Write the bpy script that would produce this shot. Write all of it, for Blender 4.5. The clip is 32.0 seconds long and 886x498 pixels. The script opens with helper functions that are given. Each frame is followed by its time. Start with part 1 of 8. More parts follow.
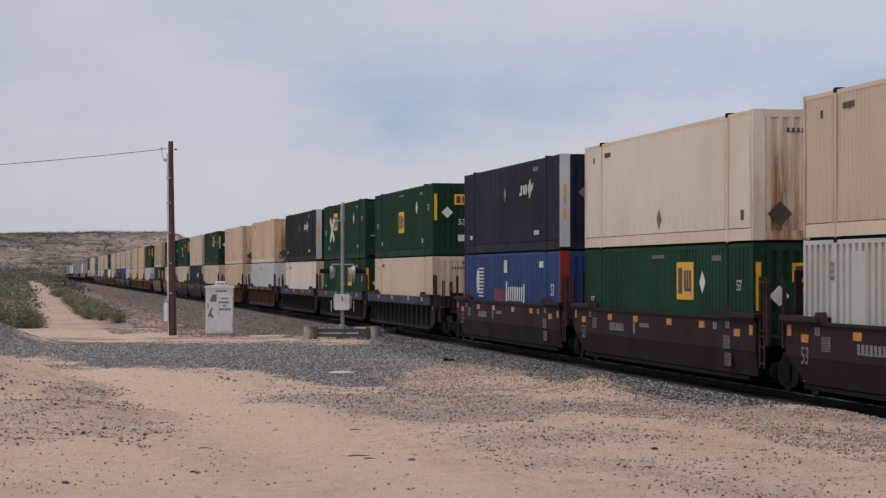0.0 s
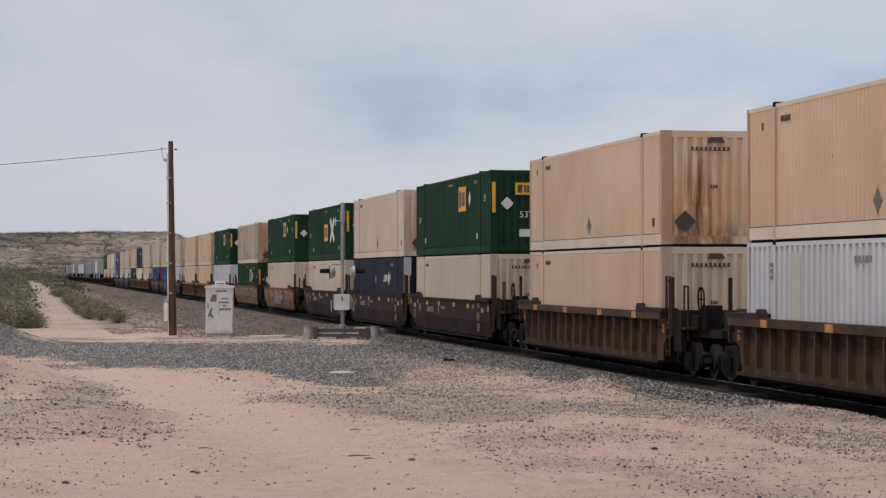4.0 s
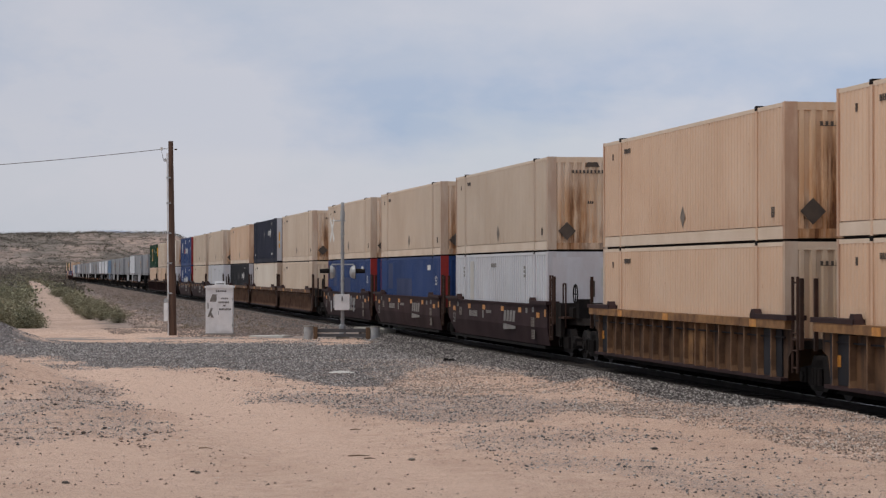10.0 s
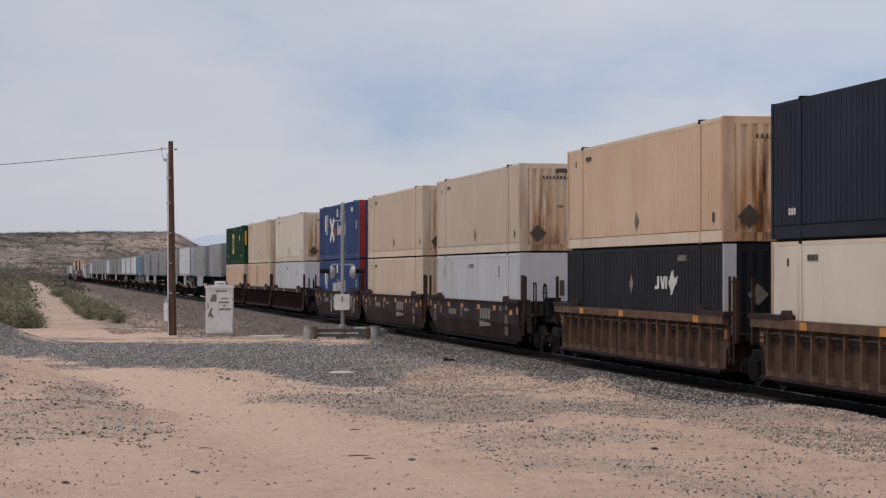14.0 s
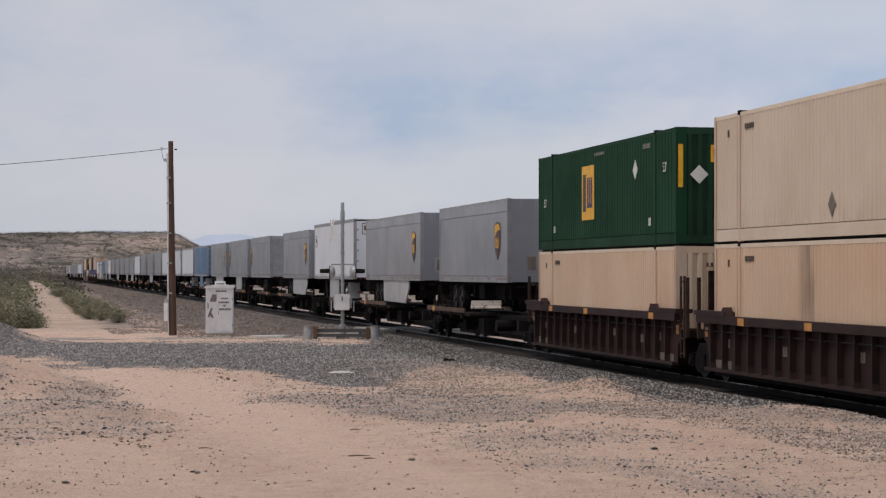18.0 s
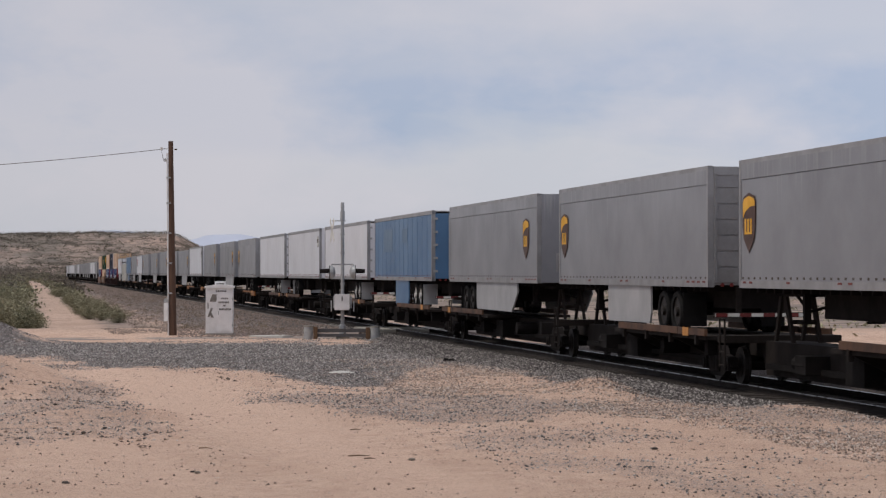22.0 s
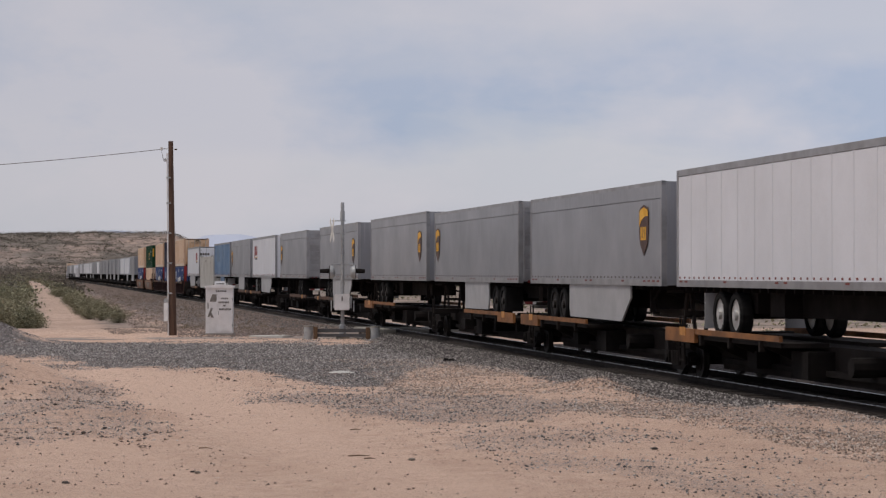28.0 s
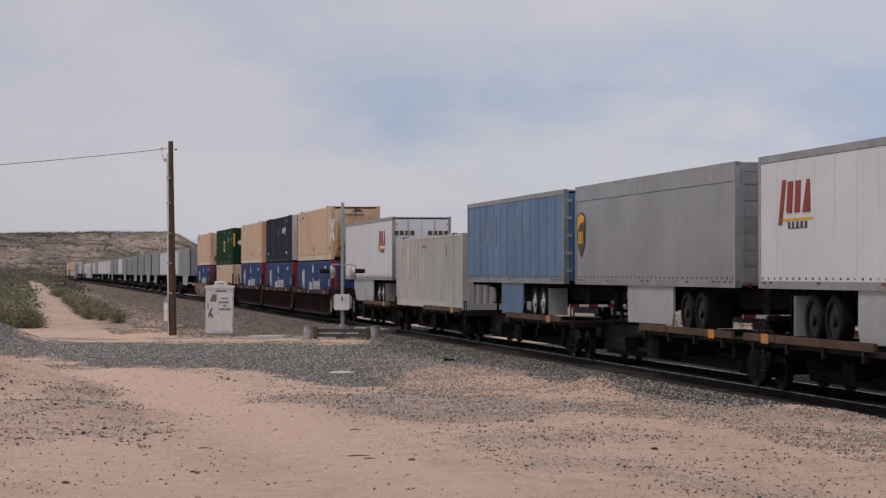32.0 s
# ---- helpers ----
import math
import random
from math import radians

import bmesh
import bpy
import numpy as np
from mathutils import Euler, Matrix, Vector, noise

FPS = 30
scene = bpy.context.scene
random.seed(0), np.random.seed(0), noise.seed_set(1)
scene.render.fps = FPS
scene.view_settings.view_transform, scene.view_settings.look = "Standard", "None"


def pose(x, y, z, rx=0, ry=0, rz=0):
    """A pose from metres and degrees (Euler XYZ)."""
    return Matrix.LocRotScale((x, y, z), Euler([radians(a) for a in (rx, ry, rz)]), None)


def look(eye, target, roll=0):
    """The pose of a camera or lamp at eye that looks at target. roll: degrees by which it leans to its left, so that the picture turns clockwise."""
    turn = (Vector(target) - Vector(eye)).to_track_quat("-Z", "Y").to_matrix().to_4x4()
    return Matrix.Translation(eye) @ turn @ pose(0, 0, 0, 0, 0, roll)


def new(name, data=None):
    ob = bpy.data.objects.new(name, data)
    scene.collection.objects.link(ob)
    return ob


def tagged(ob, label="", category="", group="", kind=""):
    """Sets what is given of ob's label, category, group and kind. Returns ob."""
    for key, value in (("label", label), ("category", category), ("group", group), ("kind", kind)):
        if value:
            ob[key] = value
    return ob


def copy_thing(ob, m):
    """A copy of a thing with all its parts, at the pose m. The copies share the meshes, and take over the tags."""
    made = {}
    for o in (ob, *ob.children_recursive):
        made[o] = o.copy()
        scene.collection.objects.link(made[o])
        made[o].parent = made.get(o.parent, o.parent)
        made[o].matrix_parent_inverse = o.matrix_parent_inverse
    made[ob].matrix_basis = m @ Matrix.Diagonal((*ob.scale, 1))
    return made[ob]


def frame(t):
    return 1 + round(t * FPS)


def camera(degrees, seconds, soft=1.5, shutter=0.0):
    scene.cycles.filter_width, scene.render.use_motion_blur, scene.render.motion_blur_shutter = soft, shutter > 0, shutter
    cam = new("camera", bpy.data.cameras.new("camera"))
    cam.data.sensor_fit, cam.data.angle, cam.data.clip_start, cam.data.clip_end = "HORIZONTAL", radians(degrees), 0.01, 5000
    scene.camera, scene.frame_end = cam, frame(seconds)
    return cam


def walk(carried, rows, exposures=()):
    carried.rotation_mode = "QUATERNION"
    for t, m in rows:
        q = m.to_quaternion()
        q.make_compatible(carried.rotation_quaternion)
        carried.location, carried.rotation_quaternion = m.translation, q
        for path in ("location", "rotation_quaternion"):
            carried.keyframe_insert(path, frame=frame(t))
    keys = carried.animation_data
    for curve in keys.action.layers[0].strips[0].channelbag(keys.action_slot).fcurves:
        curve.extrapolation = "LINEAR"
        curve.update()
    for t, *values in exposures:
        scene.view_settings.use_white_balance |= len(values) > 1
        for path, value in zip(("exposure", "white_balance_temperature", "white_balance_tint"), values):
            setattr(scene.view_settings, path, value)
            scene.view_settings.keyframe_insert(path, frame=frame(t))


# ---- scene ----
cam = camera(21.486, 32.0, soft=1.3, shutter=0.04)
walk(cam, [(0.0, pose(0, 0, 2.534, 90.5784, 0, 0)), (32.0, pose(0, 0, 2.534, 90.5784, 0, 0))],
     exposures=[(0.0, -0.02, 6500, 10), (1.0, 0.06, 6500, 10), (4.0, 0.05, 6500, 10), (9.0, 0.0, 6500, 10), (17.0, 0.0, 6500, 10), (20.0, 0.0, 6560, 11), (25.0, -0.08, 6700, 13), (32.0, -0.10, 6700, 13)])


def rgb(r, g, b):
    """Linear colour from 8-bit display values."""
    return tuple(((c / 255 + 0.055) / 1.055) ** 2.4 if c > 10 else c / 3295 for c in (r, g, b)) + (1.0,)


# ---- sky, sun ----
def make_world():
    w = bpy.data.worlds.new("sky")
    scene.world = w
    w.use_nodes = True
    n, l = w.node_tree.nodes, w.node_tree.links
    n.clear()
    out = n.new("ShaderNodeOutputWorld")
    sky = n.new("ShaderNodeTexSky")
    sky.sky_type = "NISHITA"
    sky.sun_disc = False
    sky.sun_elevation, sky.sun_rotation = radians(66), radians(-113)
    bg_sky = n.new("ShaderNodeBackground")
    bg_sky.inputs["Strength"].default_value = 0.1
    l.new(sky.outputs[0], bg_sky.inputs["Color"])
    # cloud deck: long soft layers over a haze that pales towards the horizon
    tc = n.new("ShaderNodeTexCoord")
    mp = n.new("ShaderNodeMapping")
    mp.inputs["Scale"].default_value = (7, 7, 30)
    l.new(tc.outputs["Generated"], mp.inputs["Vector"])
    no = n.new("ShaderNodeTexNoise")
    no.inputs["Scale"].default_value = 1.0
    no.inputs["Detail"].default_value = 5
    no.inputs["Roughness"].default_value = 0.5
    no.inputs["Distortion"].default_value = 0.35
    l.new(mp.outputs[0], no.inputs["Vector"])
    sep = n.new("ShaderNodeSeparateXYZ")
    l.new(tc.outputs["Generated"], sep.inputs[0])
    add = n.new("ShaderNodeMath")
    add.operation = "MULTIPLY_ADD"
    l.new(no.outputs["Fac"], add.inputs[0])
    add.inputs[1].default_value = 0.075
    l.new(sep.outputs["Z"], add.inputs[2])
    rmp = n.new("ShaderNodeMapRange")
    rmp.inputs["From Min"].default_value, rmp.inputs["From Max"].default_value = 0.03, 0.17
    l.new(add.outputs[0], rmp.inputs["Value"])
    ramp = n.new("ShaderNodeValToRGB")
    e = ramp.color_ramp.elements
    e[0].position, e[0].color = 0.0, rgb(176, 184, 198)
    e[1].position, e[1].color = 1.0, rgb(190, 195, 209)
    for at, c in ((0.12, rgb(184, 191, 204)), (0.27, rgb(196, 200, 210)), (0.38, rgb(196, 201, 211)), (0.52, rgb(168, 183, 207)), (0.64, rgb(172, 185, 208)), (0.82, rgb(190, 196, 210))):
        q = e.new(at)
        q.color = c
    l.new(rmp.outputs[0], ramp.inputs[0])
    # wide light and grey areas
    mp2 = n.new("ShaderNodeMapping")
    mp2.inputs["Scale"].default_value = (5, 5, 9)
    mp2.inputs["Location"].default_value = (1.3, 0.4, 0.2)
    l.new(tc.outputs["Generated"], mp2.inputs["Vector"])
    no2 = n.new("ShaderNodeTexNoise")
    no2.inputs["Scale"].default_value = 1.6
    no2.inputs["Detail"].default_value = 6
    no2.inputs["Roughness"].default_value = 0.55
    l.new(mp2.outputs[0], no2.inputs["Vector"])
    mr = n.new("ShaderNodeMapRange")
    mr.inputs["From Min"].default_value, mr.inputs["From Max"].default_value = 0.43, 0.62
    l.new(no2.outputs["Fac"], mr.inputs["Value"])
    mix = n.new("ShaderNodeMix")
    mix.data_type = "RGBA"
    l.new(mr.outputs[0], mix.inputs["Factor"])
    l.new(ramp.outputs[0], mix.inputs[6])
    mixc = n.new("ShaderNodeMix")
    mixc.data_type = "RGBA"
    mixc.inputs["Factor"].default_value = 0.8
    l.new(ramp.outputs[0], mixc.inputs[6])
    mixc.inputs[7].default_value = rgb(206, 206, 215)
    l.new(mixc.outputs[2], mix.inputs[7])
    bg_cl = n.new("ShaderNodeBackground")
    # the deck is thinner, and so brighter, towards the east
    thin = n.new("ShaderNodeMath")
    thin.operation = "MULTIPLY_ADD"
    l.new(sep.outputs["X"], thin.inputs[0])
    thin.inputs[1].default_value, thin.inputs[2].default_value = 0.32, 1.0
    l.new(thin.outputs[0], bg_cl.inputs["Strength"])
    l.new(mix.outputs[2], bg_cl.inputs["Color"])
    ms = n.new("ShaderNodeMixShader")
    ms.inputs[0].default_value = 0.93
    l.new(bg_sky.outputs[0], ms.inputs[1])
    l.new(bg_cl.outputs[0], ms.inputs[2])
    l.new(ms.outputs[0], out.inputs["Surface"])


make_world()
sun = new("sun", bpy.data.lights.new("sun", "SUN"))
sun.data.energy, sun.data.angle, sun.data.color = 1.9, radians(14), (1.0, 0.96, 0.90)
sun.matrix_world = look((-24, -10, 58), (0, 0, 0))


# ---- materials ----
def mat(name, c, c2=None, rough=0.6, metal=0.0, scale=3.0, bump=0.1, rand=0.0, streak=0.0, streak_c=None,
        grime=0.0, aniso=(1, 1, 1), detail_scale=40.0, bump_dist=0.01, spec=0.5, fall=0.0, fall_h=2.9, streak_scale=2.2):
    """Two-scale procedural surface. streak: share of vertical run-off stains of streak_c, fall: how much they thicken downwards."""
    m = bpy.data.materials.new(name)
    m.use_nodes = True
    n, l = m.node_tree.nodes, m.node_tree.links
    b = n["Principled BSDF"]
    b.inputs["Metallic"].default_value = metal
    b.inputs["Specular IOR Level"].default_value = spec
    tc = n.new("ShaderNodeTexCoord")
    oi = n.new("ShaderNodeObjectInfo")
    off = n.new("ShaderNodeVectorMath")
    off.operation = "MULTIPLY_ADD"
    off.inputs[1].default_value = (37.0, 53.0, 11.0)
    cr = n.new("ShaderNodeCombineXYZ")
    for i in range(3):
        l.new(oi.outputs["Random"], cr.inputs[i])
    l.new(cr.outputs[0], off.inputs[0])
    l.new(tc.outputs["Object"], off.inputs[2])
    mp = n.new("ShaderNodeMapping")
    mp.inputs["Scale"].default_value = aniso
    l.new(off.outputs[0], mp.inputs["Vector"])
    big = n.new("ShaderNodeTexNoise")
    big.inputs["Scale"].default_value = scale
    big.inputs["Detail"].default_value = 6
    big.inputs["Roughness"].default_value = 0.6
    l.new(mp.outputs[0], big.inputs["Vector"])
    fine = n.new("ShaderNodeTexNoise")
    fine.inputs["Scale"].default_value = detail_scale
    fine.inputs["Detail"].default_value = 4
    l.new(mp.outputs[0], fine.inputs["Vector"])
    base = n.new("ShaderNodeMix")
    base.data_type = "RGBA"
    base.inputs[6].default_value = c
    base.inputs[7].default_value = c2 or tuple(v * 0.75 for v in c[:3]) + (1,)
    mr = n.new("ShaderNodeMapRange")
    mr.inputs["From Min"].default_value, mr.inputs["From Max"].default_value = 0.35, 0.68
    l.new(big.outputs["Fac"], mr.inputs["Value"])
    l.new(mr.outputs[0], base.inputs["Factor"])
    col = base.outputs[2]
    if streak:
        sm = n.new("ShaderNodeMapping")
        sm.inputs["Scale"].default_value = (streak_scale, streak_scale, 0.16)
        l.new(off.outputs[0], sm.inputs["Vector"])
        sn = n.new("ShaderNodeTexNoise")
        sn.inputs["Scale"].default_value = 1.6
        sn.inputs["Detail"].default_value = 7
        sn.inputs["Roughness"].default_value = 0.62
        l.new(sm.outputs[0], sn.inputs["Vector"])
        fac = sn.outputs["Fac"]
        if fall:
            sz = n.new("ShaderNodeSeparateXYZ")
            l.new(tc.outputs["Object"], sz.inputs[0])
            fz = n.new("ShaderNodeMapRange")
            fz.inputs["From Min"].default_value, fz.inputs["From Max"].default_value = fall_h, 0.0
            fz.inputs["To Min"].default_value, fz.inputs["To Max"].default_value = -fall, fall
            l.new(sz.outputs["Z"], fz.inputs["Value"])
            ad = n.new("ShaderNodeMath")
            l.new(fac, ad.inputs[0])
            l.new(fz.outputs[0], ad.inputs[1])
            fac = ad.outputs[0]
        sr = n.new("ShaderNodeMapRange")
        sr.inputs["From Min"].default_value, sr.inputs["From Max"].default_value = 0.80 - streak * 0.38, 0.93 - streak * 0.32
        sr.inputs["To Max"].default_value = 0.9
        l.new(fac, sr.inputs["Value"])
        smix = n.new("ShaderNodeMix")
        smix.data_type = "RGBA"
        l.new(sr.outputs[0], smix.inputs["Factor"])
        l.new(col, smix.inputs[6])
        smix.inputs[7].default_value = streak_c or rgb(110, 62, 30)
        col = smix.outputs[2]
    if rand:
        hs = n.new("ShaderNodeHueSaturation")
        vr = n.new("ShaderNodeMapRange")
        vr.inputs["To Min"].default_value, vr.inputs["To Max"].default_value = 1 - rand, 1 + rand
        l.new(oi.outputs["Random"], vr.inputs["Value"])
        l.new(vr.outputs[0], hs.inputs["Value"])
        l.new(col, hs.inputs["Color"])
        col = hs.outputs[0]
    fd = n.new("ShaderNodeMix")
    fd.data_type = "RGBA"
    fd.blend_type = "MULTIPLY"
    fd.inputs["Factor"].default_value = 0.35 + grime
    l.new(col, fd.inputs[6])
    fr = n.new("ShaderNodeMapRange")
    fr.inputs["From Min"].default_value, fr.inputs["From Max"].default_value = 0.3, 0.6
    fr.inputs["To Min"].default_value = 0.82
    l.new(fine.outputs["Fac"], fr.inputs["Value"])
    l.new(fr.outputs[0], fd.inputs[7])
    l.new(fd.outputs[2], b.inputs["Base Color"])
    rr = n.new("ShaderNodeMapRange")
    rr.inputs["To Min"].default_value, rr.inputs["To Max"].default_value = max(0.05, rough - 0.15), min(1, rough + 0.15)
    l.new(big.outputs["Fac"], rr.inputs["Value"])
    l.new(rr.outputs[0], b.inputs["Roughness"])
    if bump:
        bp = n.new("ShaderNodeBump")
        bp.inputs["Strength"].default_value = bump
        bp.inputs["Distance"].default_value = bump_dist
        l.new(fine.outputs["Fac"], bp.inputs["Height"])
        l.new(bp.outputs[0], b.inputs["Normal"])
    return m


def tap(m):
    """The node tree of a surface, its shader and the socket that feeds its colour."""
    n, l = m.node_tree.nodes, m.node_tree.links
    b = n["Principled BSDF"]
    return n, l, b, b.inputs["Base Color"].links[0].from_socket


def calc(n, l, op, a, b=None, c=None):
    q = n.new("ShaderNodeMath")
    q.operation = op
    for k, v in enumerate((a, b, c)):
        if v is None:
            continue
        if isinstance(v, (int, float)):
            q.inputs[k].default_value = v
        else:
            l.new(v, q.inputs[k])
    return q.outputs[0]


def span(n, l, v, a, b, lo=0.0, hi=1.0):
    q = n.new("ShaderNodeMapRange")
    q.inputs["From Min"].default_value, q.inputs["From Max"].default_value = a, b
    q.inputs["To Min"].default_value, q.inputs["To Max"].default_value = lo, hi
    l.new(v, q.inputs["Value"])
    return q.outputs[0]


def grain(n, l, scale, stretch=(1, 1, 1), detail=5, rough=0.6):
    """Noise in the object's own metres, shifted from object to object."""
    tc, oi = n.new("ShaderNodeTexCoord"), n.new("ShaderNodeObjectInfo")
    mp = n.new("ShaderNodeMapping")
    mp.inputs["Scale"].default_value = stretch
    l.new(tc.outputs["Object"], mp.inputs["Vector"])
    t = n.new("ShaderNodeTexNoise")
    t.noise_dimensions = "4D"
    t.inputs["Scale"].default_value, t.inputs["Detail"].default_value, t.inputs["Roughness"].default_value = scale, detail, rough
    l.new(mp.outputs[0], t.inputs["Vector"])
    l.new(calc(n, l, "MULTIPLY", oi.outputs["Random"], 40.0), t.inputs["W"])
    return t.outputs["Fac"]


def tint(n, l, col, fac, c):
    x = n.new("ShaderNodeMix")
    x.data_type = "RGBA"
    l.new(fac, x.inputs["Factor"])
    l.new(col, x.inputs[6])
    x.inputs[7].default_value = c
    return x.outputs[2]


def place_of(n, l):
    tc, sp = n.new("ShaderNodeTexCoord"), n.new("ShaderNodeSeparateXYZ")
    l.new(tc.outputs["Object"], sp.inputs[0])
    return sp.outputs


def worn_side(m, rust, c=None, dirt=0.18):
    """Rust specks, bleeding by the lifting posts and a soiled foot on a container's side."""
    n, l, b, col = tap(m)
    x, y, z = place_of(n, l)
    c = c or rgb(148, 92, 54)
    run = grain(n, l, 2.2, (1, 2.6, 0.22), 6)
    specks = calc(n, l, "MULTIPLY", span(n, l, grain(n, l, 7.0, (1, 1, 0.7), 5, 0.7), 0.63, 0.70), span(n, l, grain(n, l, 0.5, detail=3), 0.48, 0.62))
    by_post = calc(n, l, "ABSOLUTE", calc(n, l, "SUBTRACT", calc(n, l, "ABSOLUTE", y), 6.1))
    by_end = calc(n, l, "ABSOLUTE", calc(n, l, "SUBTRACT", calc(n, l, "ABSOLUTE", y), 7.97))
    posts = calc(n, l, "MULTIPLY", calc(n, l, "MAXIMUM", span(n, l, by_post, 0.30, 0.05), span(n, l, by_end, 0.22, 0.02)), span(n, l, run, 0.40, 0.58))
    foot = calc(n, l, "MULTIPLY", span(n, l, z, 1.0, 0.12), span(n, l, grain(n, l, 1.6, (1, 4.0, 0.5), 6, 0.65), 0.50, 0.66))
    fac = calc(n, l, "MAXIMUM", calc(n, l, "MAXIMUM", specks, calc(n, l, "MULTIPLY", posts, 0.95)), calc(n, l, "MULTIPLY", foot, 0.45))
    col = tint(n, l, col, calc(n, l, "MULTIPLY", fac, rust), c)
    veil = span(n, l, grain(n, l, 0.35, (1, 1, 0.5), 6, 0.65), 0.42, 0.66, 0.0, dirt)
    col = tint(n, l, col, veil, rgb(150, 126, 104))
    l.new(col, b.inputs["Base Color"])
    return m


def soot_run(m, at, half):
    """A dark run of soot from the top edge down one side."""
    n, l, b, col = tap(m)
    x, y, z = place_of(n, l)
    off = calc(n, l, "ABSOLUTE", calc(n, l, "SUBTRACT", y, at))
    near = calc(n, l, "MULTIPLY", span(n, l, off, half, 0.05), span(n, l, grain(n, l, 2.0, (1, 2.4, 0.2), 6), 0.36, 0.60))
    col = tint(n, l, col, calc(n, l, "MULTIPLY", near, span(n, l, z, 0.2, 2.8, 0.35, 0.95)), rgb(84, 68, 56))
    l.new(col, b.inputs["Base Color"])
    return m


def rusted_end(m, amount, dark=0.9, wide=0.30):
    """A rust run down the middle of an end panel, widest and darkest at its foot, with an orange halo."""
    n, l, b, col = tap(m)
    x, y, z = place_of(n, l)
    oi = n.new("ShaderNodeObjectInfo")
    x0 = calc(n, l, "MULTIPLY_ADD", oi.outputs["Random"], 0.55, -0.72)
    off = calc(n, l, "ABSOLUTE", calc(n, l, "SUBTRACT", x, x0))
    run = grain(n, l, 3.2, (2.2, 1, 0.20), 7, 0.65)
    down = span(n, l, z, 2.55, 0.45)
    halo = calc(n, l, "MULTIPLY", span(n, l, off, 1.4, 0.15), calc(n, l, "MULTIPLY", span(n, l, run, 0.34, 0.58), span(n, l, down, 0.0, 0.7, 0.30, 1.0)))
    col = tint(n, l, col, calc(n, l, "MULTIPLY", halo, min(1.0, 0.85 * amount)), rgb(198, 138, 80))
    core = calc(n, l, "MULTIPLY", span(n, l, off, wide + 0.10, 0.02), calc(n, l, "MULTIPLY", span(n, l, run, 0.42, 0.60), span(n, l, down, 0.0, 0.45)))
    foot = calc(n, l, "MULTIPLY", span(n, l, z, 0.95, 0.30), span(n, l, grain(n, l, 2.4, (2, 1, 0.6), 6), 0.40, 0.62))
    col = tint(n, l, col, calc(n, l, "MULTIPLY", calc(n, l, "MAXIMUM", core, calc(n, l, "MULTIPLY", foot, 0.75)), min(1.0, dark * amount)), rgb(82, 48, 28))
    l.new(col, b.inputs["Base Color"])
    return m


M = {}
M["beige"] = worn_side(mat("beige_paint", rgb(207, 190, 170), rgb(198, 179, 158), 0.55, scale=0.35, rand=0.06, streak=0.14, streak_c=rgb(176, 142, 112), spec=0.35), 0.7)
M["beige_end"] = rusted_end(mat("rust_streaked_beige_paint", rgb(219, 203, 183), rgb(208, 186, 160), 0.65, scale=0.6, rand=0.06, spec=0.3), 1.0)
M["low_end"] = rusted_end(mat("weathered_beige_end_paint", rgb(212, 195, 173), rgb(198, 178, 152), 0.65, scale=0.6, rand=0.06, spec=0.3), 0.5, 0.7, 0.16)
M["tan"] = worn_side(mat("tan_paint", rgb(217, 188, 161), rgb(207, 174, 145), 0.55, scale=0.35, rand=0.05, streak=0.16, streak_c=rgb(172, 130, 94), spec=0.35), 0.8)
M["tan_soot"] = soot_run(worn_side(mat("sooty_tan_paint", rgb(217, 188, 161), rgb(207, 174, 145), 0.55, scale=0.35, streak=0.16, streak_c=rgb(172, 130, 94), spec=0.35), 0.8), 1.3, 0.75)
M["tan_end"] = rusted_end(mat("rust_streaked_tan_paint", rgb(222, 199, 172), rgb(208, 176, 142), 0.65, scale=0.6, rand=0.06, spec=0.3), 1.2, 0.85, 0.40)
M["cream"] = worn_side(mat("cream_paint", rgb(226, 216, 201), rgb(217, 205, 188), 0.55, scale=0.35, rand=0.04, streak=0.12, streak_c=rgb(186, 160, 134), spec=0.35), 0.75, dirt=0.15)
M["cream_end"] = rusted_end(mat("rust_streaked_cream_paint", rgb(222, 211, 195), rgb(212, 196, 174), 0.6, scale=0.6, rand=0.05, spec=0.3), 0.9, 0.9, 0.2)
M["dirty"] = worn_side(mat("soiled_beige_paint", rgb(190, 169, 151), rgb(164, 142, 125), 0.65, scale=0.5, streak=0.28, streak_c=rgb(124, 98, 78), spec=0.3), 0.7, dirt=0.45)
M["dirty_end"] = rusted_end(mat("rusted_soiled_beige_paint", rgb(204, 182, 158), rgb(176, 144, 112), 0.7, scale=0.6, streak=0.4, streak_c=rgb(90, 60, 40), streak_scale=4.0, spec=0.3), 1.25, 1.0, 0.5)
M["green"] = mat("dark_green_paint", rgb(26, 63, 42), rgb(21, 53, 35), 0.68, scale=0.4, rand=0.08, streak=0.10, streak_c=rgb(18, 32, 24), spec=0.12)
M["green_end"] = mat("grimy_dark_green_paint", rgb(24, 58, 38), rgb(19, 46, 31), 0.65, scale=0.5, rand=0.06, streak=0.45, streak_c=rgb(12, 17, 13), fall=0.10, streak_scale=3.0, spec=0.2)
M["navy"] = mat("navy_paint", rgb(25, 31, 51), rgb(20, 25, 40), 0.65, scale=0.4, rand=0.12, streak=0.12, streak_c=rgb(17, 18, 26), spec=0.22)
M["black"] = mat("black_paint", rgb(27, 28, 33), rgb(22, 23, 27), 0.65, scale=0.4, streak=0.12, streak_c=rgb(15, 15, 17), spec=0.2)
M["blue"] = mat("blue_paint", rgb(34, 64, 116), rgb(29, 54, 98), 0.58, scale=0.4, rand=0.08, streak=0.12, streak_c=rgb(24, 38, 66), spec=0.28)
